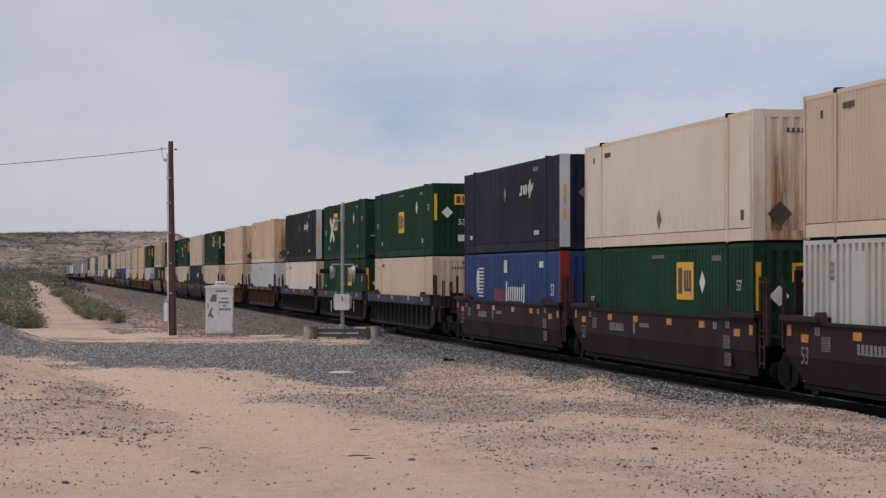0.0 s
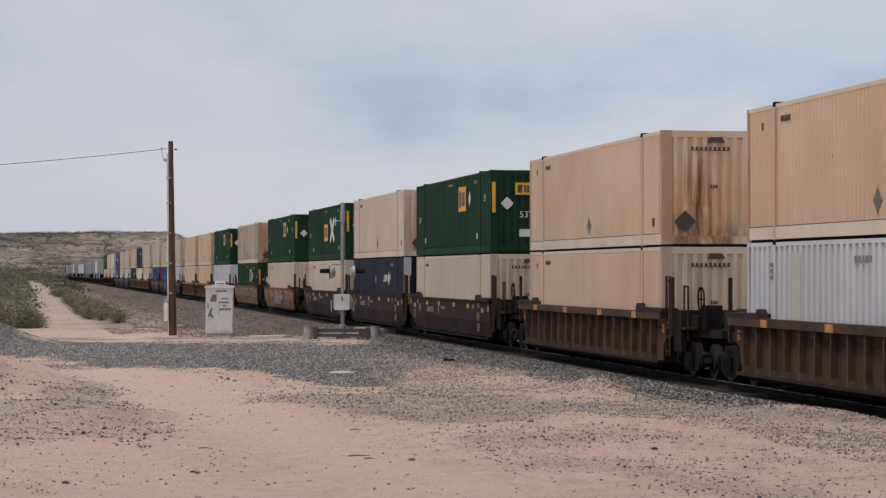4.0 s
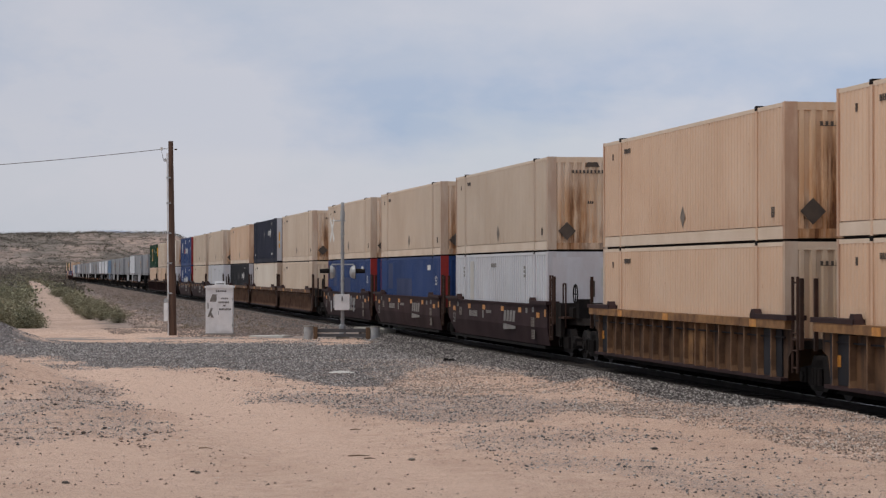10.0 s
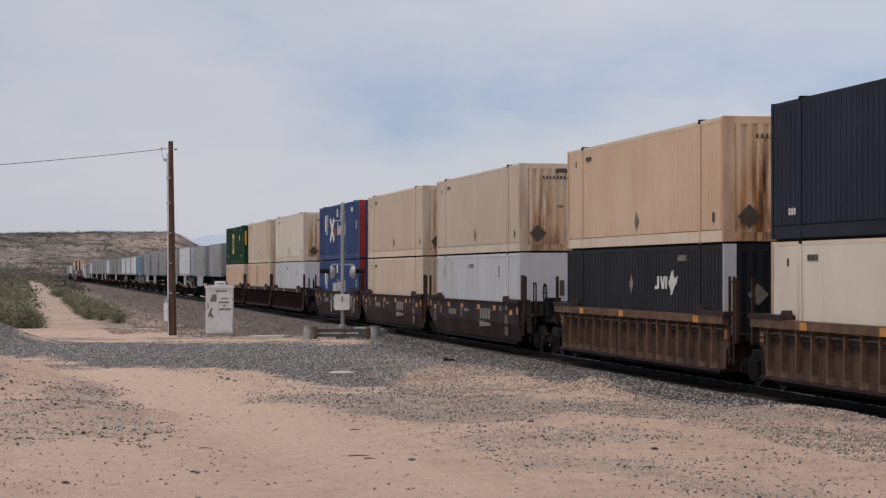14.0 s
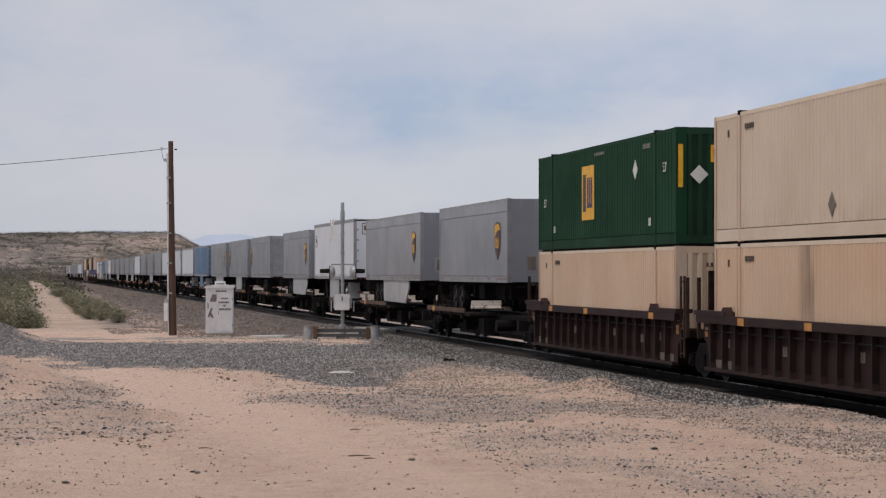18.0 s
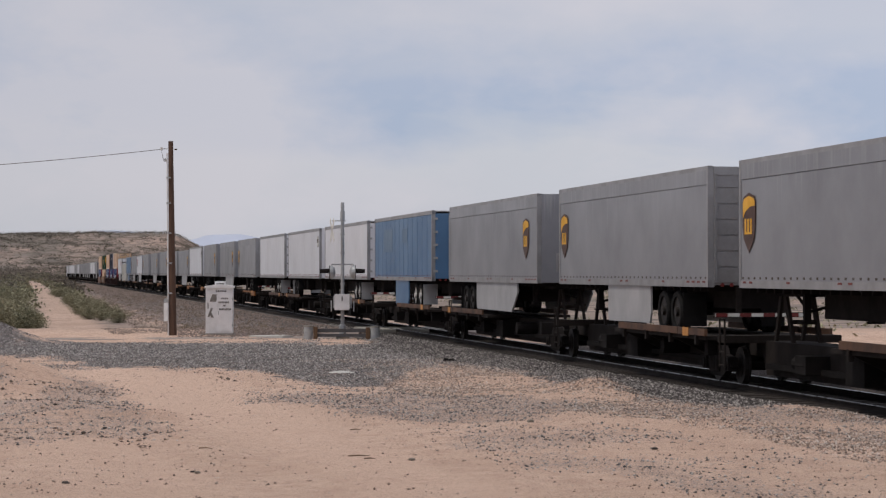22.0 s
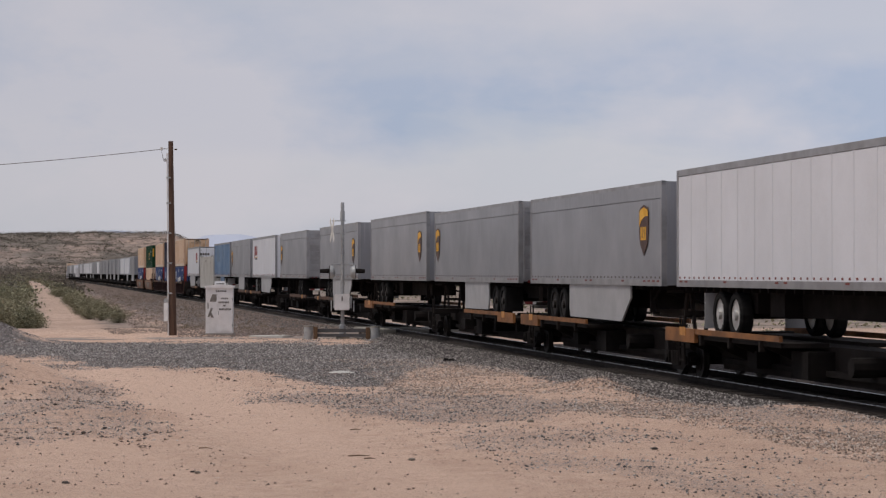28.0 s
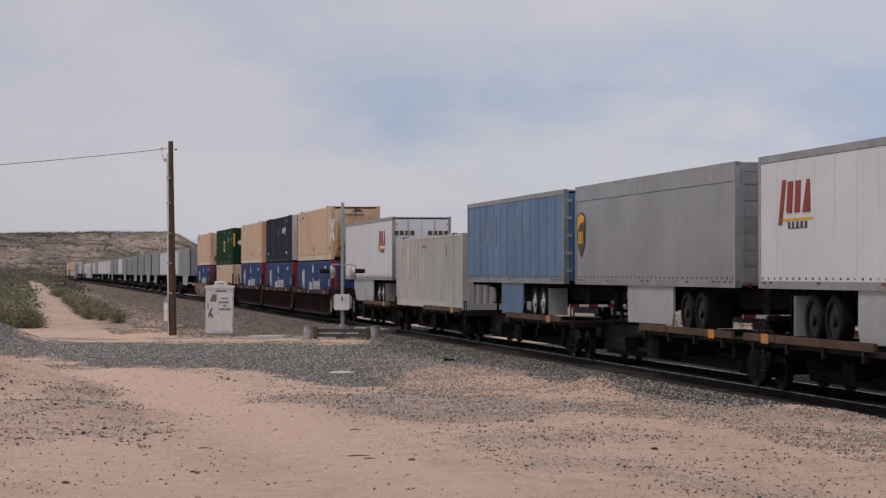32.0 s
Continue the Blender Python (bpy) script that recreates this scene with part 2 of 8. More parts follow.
M["blue_patch"] = mat("repainted_blue", rgb(24, 46, 90), rgb(22, 42, 82), 0.55, scale=0.4, spec=0.25)
M["white"] = worn_side(mat("white_paint", rgb(206, 207, 210), rgb(194, 196, 200), 0.5, scale=0.5, rand=0.04, streak=0.16, streak_c=rgb(152, 142, 132)), 0.35, dirt=0.12)
M["pale"] = mat("pale_grey_paint", rgb(195, 193, 187), rgb(178, 174, 166), 0.55, scale=0.5, streak=0.2, streak_c=rgb(123, 106, 87))
M["silver"] = mat("silver_grey_paint", rgb(147, 149, 154), rgb(132, 134, 139), 0.36, metal=0.25, scale=0.4, rand=0.09, streak=0.30, streak_c=rgb(158, 160, 163), spec=0.6, fall=-0.22, fall_h=4.0, streak_scale=4.5)
M["silver_top"] = mat("bare_aluminium_trim", rgb(163, 163, 165), rgb(142, 142, 142), 0.42, metal=0.5, scale=1.5, rand=0.08)
M["white_trailer"] = mat("white_trailer_skin", rgb(219, 221, 226), rgb(207, 209, 213), 0.42, scale=0.4, rand=0.04, streak=0.22, streak_c=rgb(166, 165, 163), spec=0.5)
M["blue_trailer"] = mat("faded_blue_trailer_skin", rgb(78, 116, 152), rgb(68, 104, 140), 0.42, scale=0.4, rand=0.05, streak=0.25, streak_c=rgb(98, 124, 146), fall=-0.08, fall_h=4.0)
M["red"] = mat("red_paint", rgb(150, 36, 30), rgb(128, 30, 27), 0.5)
M["mark_white"] = mat("white_lettering_paint", rgb(220, 220, 215), rgb(196, 196, 190), 0.6, bump=0)
M["mark_grey"] = mat("grey_lettering_paint", rgb(134, 130, 124), rgb(112, 108, 102), 0.6, bump=0)
M["mark_dark"] = mat("dark_lettering_paint", rgb(62, 52, 44), rgb(82, 70, 58), 0.6, bump=0)
M["mark_yellow"] = mat("yellow_marker_paint", rgb(236, 178, 32), rgb(214, 154, 24), 0.5, bump=0)
M["mark_blue"] = mat("dark_blue_lettering_paint", rgb(34, 36, 88), rgb(30, 30, 74), 0.5, bump=0)
M["brown_logo"] = mat("brown_emblem_paint", rgb(74, 44, 28), rgb(62, 36, 24), 0.5, bump=0)
M["reflector"] = mat("amber_reflector", rgb(206, 140, 52), rgb(170, 110, 42), 0.45, scale=6, bump=0)
M["placard"] = mat("weathered_grey_placard", rgb(120, 110, 98), rgb(96, 86, 76), 0.6, scale=6)
M["well_brown"] = mat("oxide_brown_paint", rgb(50, 28, 29), rgb(41, 24, 24), 0.72, scale=0.6, rand=0.05, streak=0.35, streak_c=rgb(33, 24, 22), spec=0.2, grime=0.2)
M["well_orange"] = mat("rusty_orange_brown_paint", rgb(126, 84, 54), rgb(102, 69, 47), 0.65, scale=0.6, rand=0.06, streak=0.45, streak_c=rgb(50, 35, 28), streak_scale=4.0)
M["well_tan"] = mat("rusty_yellow_brown_paint", rgb(112, 82, 58), rgb(72, 55, 44), 0.75, scale=0.9, rand=0.08, streak=0.75, streak_c=rgb(38, 30, 27), spec=0.2, streak_scale=3.4, grime=0.25, fall=-0.06, fall_h=1.5)
M["well_rust"] = mat("rust_brown_paint", rgb(88, 64, 50), rgb(62, 48, 41), 0.7, scale=0.8, rand=0.08, streak=0.6, streak_c=rgb(36, 28, 25), streak_scale=3.0, grime=0.2, spec=0.2)
M["well_dark"] = mat("dark_brown_steel", rgb(55, 35, 34), rgb(43, 29, 28), 0.7, scale=0.8, rand=0.06, streak=0.35, streak_c=rgb(29, 22, 21), spec=0.2)
M["well_steel"] = mat("dark_grey_steel", rgb(50, 46, 47), rgb(39, 36, 37), 0.7, scale=0.8, rand=0.05, streak=0.35, streak_c=rgb(28, 25, 24), spec=0.2)
M["well_bluetop"] = mat("grimy_blue_paint", rgb(54, 60, 90), rgb(40, 44, 66), 0.65, scale=0.8, streak=0.3, streak_c=rgb(34, 32, 36), spec=0.25)
M["spine_dark"] = mat("grimy_black_steel", rgb(46, 40, 37), rgb(34, 30, 28), 0.9, scale=1.2, rand=0.05, spec=0.15)
M["spine_rust"] = mat("rust_orange_platform_edge", rgb(94, 63, 41), rgb(58, 41, 32), 0.7, scale=1.5, rand=0.05, streak=0.4, streak_c=rgb(34, 26, 23))
M["spine_yellow"] = mat("worn_yellow_orange_platform_edge", rgb(150, 96, 46), rgb(104, 68, 38), 0.65, scale=1.5, streak=0.5, streak_c=rgb(50, 36, 28))
M["under"] = mat("black_undergear", rgb(38, 34, 33), rgb(28, 26, 25), 0.92, scale=2.0, spec=0.1)
M["rubber"] = mat("black_rubber", rgb(32, 31, 31), rgb(25, 25, 25), 0.95, scale=6, spec=0.15)
M["rim"] = mat("pale_wheel_rim", rgb(200, 200, 198), rgb(170, 168, 164), 0.4, metal=0.3, scale=5)
M["wheel_steel"] = mat("worn_wheel_steel", rgb(44, 39, 36), rgb(32, 29, 27), 0.6, metal=0.4, scale=4)
M["rail_side"] = mat("rail_web_rust", rgb(36, 29, 25), rgb(28, 23, 21), 0.8, scale=2, spec=0.2)
M["rail_top"] = mat("polished_rail_head", rgb(170, 170, 172), rgb(150, 150, 152), 0.28, metal=1.0, scale=2, bump=0.02)
M["tie"] = mat("weathered_tie_timber", rgb(62, 54, 48), rgb(46, 40, 36), 0.85, scale=3, aniso=(0.3, 4, 4), rand=0.15, bump=0.5)
M["stone"] = None
M["asphalt"] = mat("worn_dusty_asphalt", rgb(142, 128, 119), rgb(124, 113, 106), 0.9, scale=1.2, bump=0.4, detail_scale=60)
M["galv"] = mat("galvanised_steel", rgb(172, 174, 174), rgb(146, 149, 150), 0.55, metal=0.15, scale=5)
M["case"] = mat("silver_painted_case", rgb(232, 232, 232), rgb(214, 214, 213), 0.5, metal=0.05, scale=2.5, streak=0.25, streak_c=rgb(160, 156, 150))
M["pole_wood"] = mat("creosoted_pole_timber", rgb(92, 68, 54), rgb(70, 52, 42), 0.85, scale=3, aniso=(5, 5, 0.25), bump=0.6)
M["concrete"] = mat("weathered_concrete", rgb(150, 146, 138), rgb(128, 124, 116), 0.85, scale=3, bump=0.3)
M["lens_red"] = mat("dark_red_lens", rgb(84, 16, 14), rgb(70, 12, 12), 0.2, bump=0)
M["wood_stick"] = mat("dry_stick", rgb(122, 98, 76), rgb(92, 74, 58), 0.85)
# the air is clear here: distance haze is put into this pale blue
M["mountain"] = mat("haze_tinted_ridge", rgb(180, 187, 202), rgb(176, 183, 198), 1.0, scale=0.003, bump=0, detail_scale=0.02, spec=0.0)
M["chord_tan"] = mat("scuffed_ochre_chord_paint", rgb(147, 109, 70), rgb(94, 67, 49), 0.75, scale=2.2, rand=0.08, streak=0.35, streak_c=rgb(52, 38, 30), spec=0.25, grime=0.2)
# oily stone, darkened further to carry the shade under the train
M["core"] = mat("oily_train_shade_stone", rgb(46, 41, 38), rgb(32, 29, 27), 0.95, scale=2.5, bump=1.0, detail_scale=18, bump_dist=0.05, spec=0.1)
M["timber_post"] = mat("brown_timber_post", rgb(112, 86, 62), rgb(84, 64, 48), 0.85, scale=4, aniso=(5, 5, 0.3), bump=0.4)
M["beam"] = mat("dark_weathered_guard_beam", rgb(74, 74, 76), rgb(56, 56, 58), 0.6, metal=0.2, scale=3)
M["skirt"] = mat("grey_skirt_sheet", rgb(172, 172, 173), rgb(156, 156, 157), 0.5, scale=1.0, streak=0.3, streak_c=rgb(122, 118, 114))
M["well_umber"] = mat("sooty_grey_brown_paint", rgb(96, 72, 58), rgb(66, 50, 43), 0.75, scale=0.8, rand=0.08, streak=0.6, streak_c=rgb(36, 29, 26), spec=0.2, streak_scale=3.0, grime=0.2)
# cream of the lower rail; on the top rail it paints the edge highlight
M["rail_pale"] = mat("cream_rail_and_top_highlight", rgb(219, 202, 182), rgb(207, 187, 165), 0.6, scale=0.8, rand=0.05, spec=0.3)
M["well_slate"] = mat("slate_black_end_panel", rgb(44, 44, 48), rgb(34, 33, 36), 0.7, scale=0.8, streak=0.4, streak_c=rgb(70, 50, 38), spec=0.2)
M["post_rust"] = mat("rusty_brown_handrail", rgb(74, 52, 42), rgb(50, 38, 33), 0.8, scale=3, spec=0.2)
M["stripe_red"] = mat("red_reflective_stripe", rgb(112, 34, 32), rgb(94, 28, 28), 0.5, bump=0)
# scuffed rib paints, lighter than the plates to paint ribs catching the light
M["rib_tan"] = mat("lit_scuffed_ochre_rib", rgb(133, 101, 75), rgb(92, 69, 54), 0.75, scale=2.0, rand=0.10, streak=0.4, streak_c=rgb(50, 38, 31), spec=0.2, grime=0.2)
M["rib_rust"] = mat("lit_scuffed_rust_rib", rgb(106, 78, 60), rgb(74, 56, 46), 0.75, scale=2.0, rand=0.10, streak=0.4, streak_c=rgb(42, 33, 29), spec=0.2, grime=0.2)
M["rib_umber"] = mat("lit_scuffed_umber_rib", rgb(130, 102, 84), rgb(92, 72, 61), 0.75, scale=2.0, rand=0.10, streak=0.4, streak_c=rgb(46, 37, 33), spec=0.2, grime=0.2)
M["blue_faded"] = mat("bleached_blue_paint", rgb(96, 122, 146), rgb(84, 112, 138), 0.5, scale=0.8, streak=0.3, streak_c=rgb(120, 134, 144))
M["chord_umber"] = mat("scuffed_brown_chord_paint", rgb(118, 88, 66), rgb(76, 58, 48), 0.75, scale=2.2, rand=0.08, streak=0.35, streak_c=rgb(44, 34, 29), spec=0.25, grime=0.2)
M["tape"] = mat("faded_red_tape", rgb(126, 56, 48), rgb(104, 48, 42), 0.6, bump=0)
M["graffiti"] = mat("faded_grey_spray_paint", rgb(142, 130, 124), rgb(104, 84, 74), 0.7, scale=3, bump=0)


# ---- building blocks ----
class Geo:
    """Collects vertices and faces for one mesh."""

    def __init__(self):
        self.v, self.f = [], []

    def add(self, vs, fs):
        o = len(self.v)
        self.v += [tuple(p) for p in vs]
        self.f += [tuple(i + o for i in q) for q in fs]
        return self

    def box(self, x0, x1, y0, y1, z0, z1, c=0.0):
        """A box; c chamfers its four long vertical edges and keeps the rest square."""
        if c <= 0:
            vs = [(x, y, z) for z in (z0, z1) for x, y in ((x0, y0), (x1, y0), (x1, y1), (x0, y1))]
            return self.add(vs, [(3, 2, 1, 0), (4, 5, 6, 7), (0, 1, 5, 4), (1, 2, 6, 5), (2, 3, 7, 6), (3, 0, 4, 7)])
        ring = [(x0 + c, y0), (x1 - c, y0), (x1, y0 + c), (x1, y1 - c), (x1 - c, y1), (x0 + c, y1), (x0, y1 - c), (x0, y0 + c)]
        return self.loft([[(x, y, z) for x, y in ring] for z in (z0, z1)])

    def loft(self, rings, cap=True):
        k = len(rings[0])
        vs = [p for r in rings for p in r]
        fs = [(a * k + i, a * k + (i + 1) % k, (a + 1) * k + (i + 1) % k, (a + 1) * k + i) for a in range(len(rings) - 1) for i in range(k)]
        if cap:
            fs += [tuple(range(k))[::-1], tuple(range((len(rings) - 1) * k, len(rings) * k))]
        return self.add(vs, fs)

    def cyl(self, p, q, r, n=12, r2=None):
        """A round bar from p to q."""
        p, q = Vector(p), Vector(q)
        u = (q - p).normalized()
        a = u.orthogonal().normalized()
        b = u.cross(a)
        ring = lambda c, rad: [tuple(c + rad * (a * math.cos(2 * math.pi * i / n) + b * math.sin(2 * math.pi * i / n))) for i in range(n)]
        return self.loft([ring(p, r), ring(q, r if r2 is None else r2)])

    def prism(self, pts, axis, a, b):
        """A polygon in the two other axes, pushed from a to b along axis (0 x, 1 y, 2 z)."""
        def at(p, w):
            return {0: (w, p[0], p[1]), 1: (p[0], w, p[1]), 2: (p[0], p[1], w)}[axis]
        return self.loft([[at(p, a) for p in pts], [at(p, b) for p in pts]])

    def ribbed_x(self, x, y0, y1, z0, z1, pitch, depth, out):
        """A ribbed upright sheet across x = const; ribs stand out by depth towards out (-1 or 1)."""
        n = max(1, round((y1 - y0) / pitch))
        w = (y1 - y0) / n
        prof = []
        for i in range(n):
            a = y0 + i * w
            prof += [(x, a), (x + out * depth, a + 0.06 * w), (x + out * depth, a + 0.58 * w), (x, a + 0.64 * w)]
        prof.append((x, y1))
        vs = [(p, q, z) for z in (z0, z1) for p, q in prof]
        k = len(prof)
        return self.add(vs, [(i, i + 1, k + i + 1, k + i) if out < 0 else (i + 1, i, k + i, k + i + 1) for i in range(k - 1)])

    def ribbed_y(self, y, x0, x1, z0, z1, pitch, depth, out):
        n = max(1, round((x1 - x0) / pitch))
        w = (x1 - x0) / n
        prof = []
        for i in range(n):
            a = x0 + i * w
            prof += [(a, y), (a + 0.15 * w, y + out * depth), (a + 0.5 * w, y + out * depth), (a + 0.65 * w, y)]
        prof.append((x1, y))
        vs = [(p, q, z) for z in (z0, z1) for p, q in prof]
        k = len(prof)
        return self.add(vs, [(i, i + 1, k + i + 1, k + i) if out < 0 else (i + 1, i, k + i, k + i + 1) for i in range(k - 1)])

    def mesh(self, name, material):
        me = bpy.data.meshes.new(name)
        me.from_pydata(self.v, [], self.f)
        me.materials.append(material)
        return me


def thing(name, label, category, group="", kind=""):
    ob = new(name)
    ob.empty_display_size = 0.3
    return tagged(ob, label, category, group, kind)


def part(name, geo, material, parent, label="", at=None, smooth=False):
    """One mesh object under a thing or a part. geo may be a mesh that is shared."""
    me = geo if isinstance(geo, bpy.types.Mesh) else geo.mesh(name, material)
    if smooth:
        me.shade_smooth()
    ob = new(name, me)
    ob.parent = parent
    if at is not None:
        ob.matrix_basis = at
    if label:
        ob["label"] = label
    return ob


def lettering(text, size, material, name="lettering"):
    """Built-in font as a flat mesh, centred."""
    cu = bpy.data.curves.new(name, "FONT")
    cu.body, cu.size, cu.align_x, cu.align_y, cu.extrude = text, size, "CENTER", "CENTER", 0.002
    ob = bpy.data.objects.new(name, cu)
    scene.collection.objects.link(ob)
    me = bpy.data.meshes.new_from_object(ob.evaluated_get(bpy.context.evaluated_depsgraph_get()))
    bpy.data.objects.remove(ob)
    me.materials.clear()
    me.materials.append(material)
    return me


SIDE = Matrix(((0, 0, -1, 0), (-1, 0, 0, 0), (0, 1, 0, 0), (0, 0, 0, 1)))   # flat art on a wagon's open side
FACE = Matrix(((1, 0, 0, 0), (0, 0, -1, 0), (0, 1, 0, 0), (0, 0, 0, 1)))    # flat art on a wagon's end


def on_side(y, z, x=-1.306):
    return Matrix.Translation((x, y, z)) @ SIDE


def on_end(x, z, y):
    return Matrix.Translation((x, y, z)) @ FACE


def flat(*polys, t=0.004):
    """Thin plates lying in the xy plane."""
    g = Geo()
    for p in polys:
        g.prism(p, 2, -t, t)
    return g


def rect(cx, cy, w, h, slant=0.0):
    return [(cx - w / 2 - slant, cy - h / 2), (cx + w / 2 - slant, cy - h / 2), (cx + w / 2 + slant, cy + h / 2), (cx - w / 2 + slant, cy + h / 2)]


def diamond(w, h):
    return [(0, -h / 2), (w / 2, 0), (0, h / 2), (-w / 2, 0)]


def bars(n, w, h, gap=0.35):
    """One comb-shaped plate, n teeth wide, that stands for writing nobody can read."""
    p, lo = w / n, -h / 2
    top = []
    for i in range(n):
        a = -w / 2 + p * i
        b = a + p * (1 - gap)
        top += [(a, h / 2), (b, h / 2)]
        if i < n - 1:
            top += [(b, lo + 0.14 * h), (a + p, lo + 0.14 * h)]
    return flat([(-w / 2, lo), (top[-1][0], lo)] + top[::-1])


# ---- noise on arrays ----
def lattice(ix, iy, seed):
    h = (ix * 374761393 + iy * 668265263 + seed * 974634777) & 0xFFFFFFFF
    h = ((h ^ (h >> 13)) * 1274126177) & 0xFFFFFFFF
    return ((h ^ (h >> 16)) & 0xFFFF) / 65535.0


def vnoise(x, y, seed=0):
    ix, iy = np.floor(x).astype(np.int64), np.floor(y).astype(np.int64)
    u, v = x - ix, y - iy
    u, v = u * u * (3 - 2 * u), v * v * (3 - 2 * v)
    a, b = lattice(ix, iy, seed), lattice(ix + 1, iy, seed)
    c, d = lattice(ix, iy + 1, seed), lattice(ix + 1, iy + 1, seed)
    return (a + (b - a) * u) * (1 - v) + (c + (d - c) * u) * v


def fbm(x, y, octaves=4, seed=0):
    t, a, w = 0.0, 1.0, 0.0
    for i in range(octaves):
        t = t + a * vnoise(x, y, seed + i)
        w += a
        x, y, a = x * 2.03 + 17.1, y * 2.03 - 9.7, a * 0.5
    return t / w


def smooth(a, b, x):
    t = np.clip((x - a) / (b - a), 0, 1)
    return t * t * (3 - 2 * t)


# ---- the line of the track ----
S = np.arange(-1200.0, 2200.0, 1.0)
bend = 8e-6 + (1.56e-4 - 8e-6) / (1 + np.exp(np.clip((S - 113.0) / 30, -40, 40)))
bend = np.where(S < -40, 0.0, bend) - smooth(820, 960, S) / 900.0
turn = np.cumsum(bend)
turn = turn - turn[1200] + 0.15775
TX, TY = np.cumsum(-np.sin(turn)), np.cumsum(np.cos(turn))
# the centre line lies 1.3 m behind the side of the wagons
TX = TX - TX[1200] + (14.741 + 1.3) * math.cos(0.15775)
TY = TY - TY[1200] + (14.741 + 1.3) * math.sin(0.15775)
SPEED = 30.103


def track(s):
    """Place and turn of the centre line, s metres along it."""
    return float(np.interp(s, S, TX)), float(np.interp(s, S, TY)), float(np.interp(s, S, turn))


def beside(s, d, z=0.0):
    """A place d metres to the left of the centre line (towards the open desert road)."""
    x, y, a = track(s)
    return Vector((x - d * math.cos(a), y - d * math.sin(a), z))


NEAR = S < 1000
YM, XM, AM = TY[NEAR], TX[NEAR], turn[NEAR]


def left_of_track(x, y):
    return (np.interp(y, YM, XM) - x) * np.cos(np.interp(y, YM, AM))


def along(x, y):
    return np.interp(y, YM, S[NEAR])


# ---- ground ----
def near_line(x, y, pts):
    """Distance to a bent line of (x, y, half width) and its half width there."""
    best = np.full(np.shape(x), 1e9)
    half = np.ones(np.shape(x))
    for (ax, ay, aw), (bx, by, bw) in zip(pts, pts[1:]):
        dx, dy = bx - ax, by - ay
        t = np.clip(((x - ax) * dx + (y - ay) * dy) / (dx * dx + dy * dy), 0, 1)
        d = np.hypot(x - ax - t * dx, y - ay - t * dy)
        w = aw + t * (bw - aw)
        half = np.where(d / w < best, w, half)
        best = np.minimum(best, d / w)
    return best


HILL_Y0, HILL_Y1 = 1130.0, 1650.0


def height(x, y):
    d = left_of_track(x, y)
    # the stand of the camera is a low rise, the ground falls gently from it to the line
    z = np.interp(y, (0, 5, 14, 22, 30, 40, 50, 60, 75, 95, 116), (0.92, 0.90, 0.45, 0.22, 0.13, 0.08, 0.0, -0.08, -0.20, -0.34, -0.40))
    # lower desert floor on the far side of the crossing road
    low = smooth(116, 156, y)
    z = z * (1 - low) + low * (-1.05 - 0.9 * smooth(25, 200, np.abs(d)))
    # bank of the line
    bank = 1 - smooth(1.5 + 1.1 * low, 2.6 + 7.1 * low, np.abs(d))
    z = z * (1 - bank) + bank * -0.42
    # low ridges beside the line
    n1 = fbm(x * 0.35, y * 0.35, 4, 3)
    out = smooth(1.9, 4.5, np.abs(d))
    z = z + out * (0.10 * (n1 - 0.5) + 0.06 * (1 - smooth(98, 110, y)) * (fbm(x * 1.7, y * 1.7, 4, 9) - 0.5))
    # heap of spoil, rough mounds on the open side and sandy hummocks by the line
    for hx, hy, rx, ry, h, rough in ((-18.4, 93.5, 1.7, 4.0, 0.95, 0.3), (-10.0, 52.0, 1.3, 4.0, 0.55, 1.2), (-6.0, 39.0, 1.2, 1.2, 0.20, 1.4), (-7.6, 43.0, 1.2, 1.4, 0.16, 1.4), (-8.6, 48.0, 1.0, 1.0, 0.16, 1.4), (3.2, 49.0, 0.8, 2.2, 0.30, 1.2), (5.9, 40.6, 0.9, 1.6, 0.15, 1.2), (1.2, 56.0, 1.0, 3.5, 0.13, 1.2), (2.2, 46.5, 1.2, 0.9, 0.09, 1.2)):
        z = z + h * np.exp(-(((x - hx) / rx) ** 2 + ((y - hy) / ry) ** 2)) * (1 - 0.5 * rough + rough * fbm(x * 1.3, y * 1.3, 3, 5))
    # washed rills on the open side
    rill = np.sin((y * 1.0 + 0.55 * x) * 5.2 + 5 * fbm(x * 0.3, y * 0.3, 3, 15)) * smooth(-4.2, -5.6, x) * smooth(32, 35, y) * (1 - smooth(46, 52, y))
    z = z + 0.022 * rill * smooth(0.42, 0.56, fbm(x * 0.25, y * 0.2, 3, 18))
    # wheel ruts in the sand
    rut = np.cos(d * 3.4 + 2.2 * fbm(x * 0.08, y * 0.08, 2, 12)) * smooth(7, 10, d) * (1 - smooth(60, 75, y))
    z = z + 0.018 * rut
    # the hill beyond the bend
    far = smooth(HILL_Y0, HILL_Y1, y)
    shoulder = 1 - smooth(-186, -118, x * 1600 / np.maximum(y, 1) + 26 * (fbm(x * 0.006, y * 0.006, 3, 21) - 0.5))
    ridge = 29.5 + 5.0 * (fbm(x * 0.009, y * 0.002, 4, 30) - 0.5)
    gully = np.abs(fbm(x * 0.016 + 0.5 * y * 0.004, y * 0.0075, 4, 33) - 0.5) * 2
    z = z + far * shoulder * ridge * (1 - 0.34 * (1 - gully) ** 2 * (1 - smooth(1500, HILL_Y1, y)))
    z = z + shoulder * smooth(650, HILL_Y0, y) * 1.6 * smooth(16, 60, d)
    return z


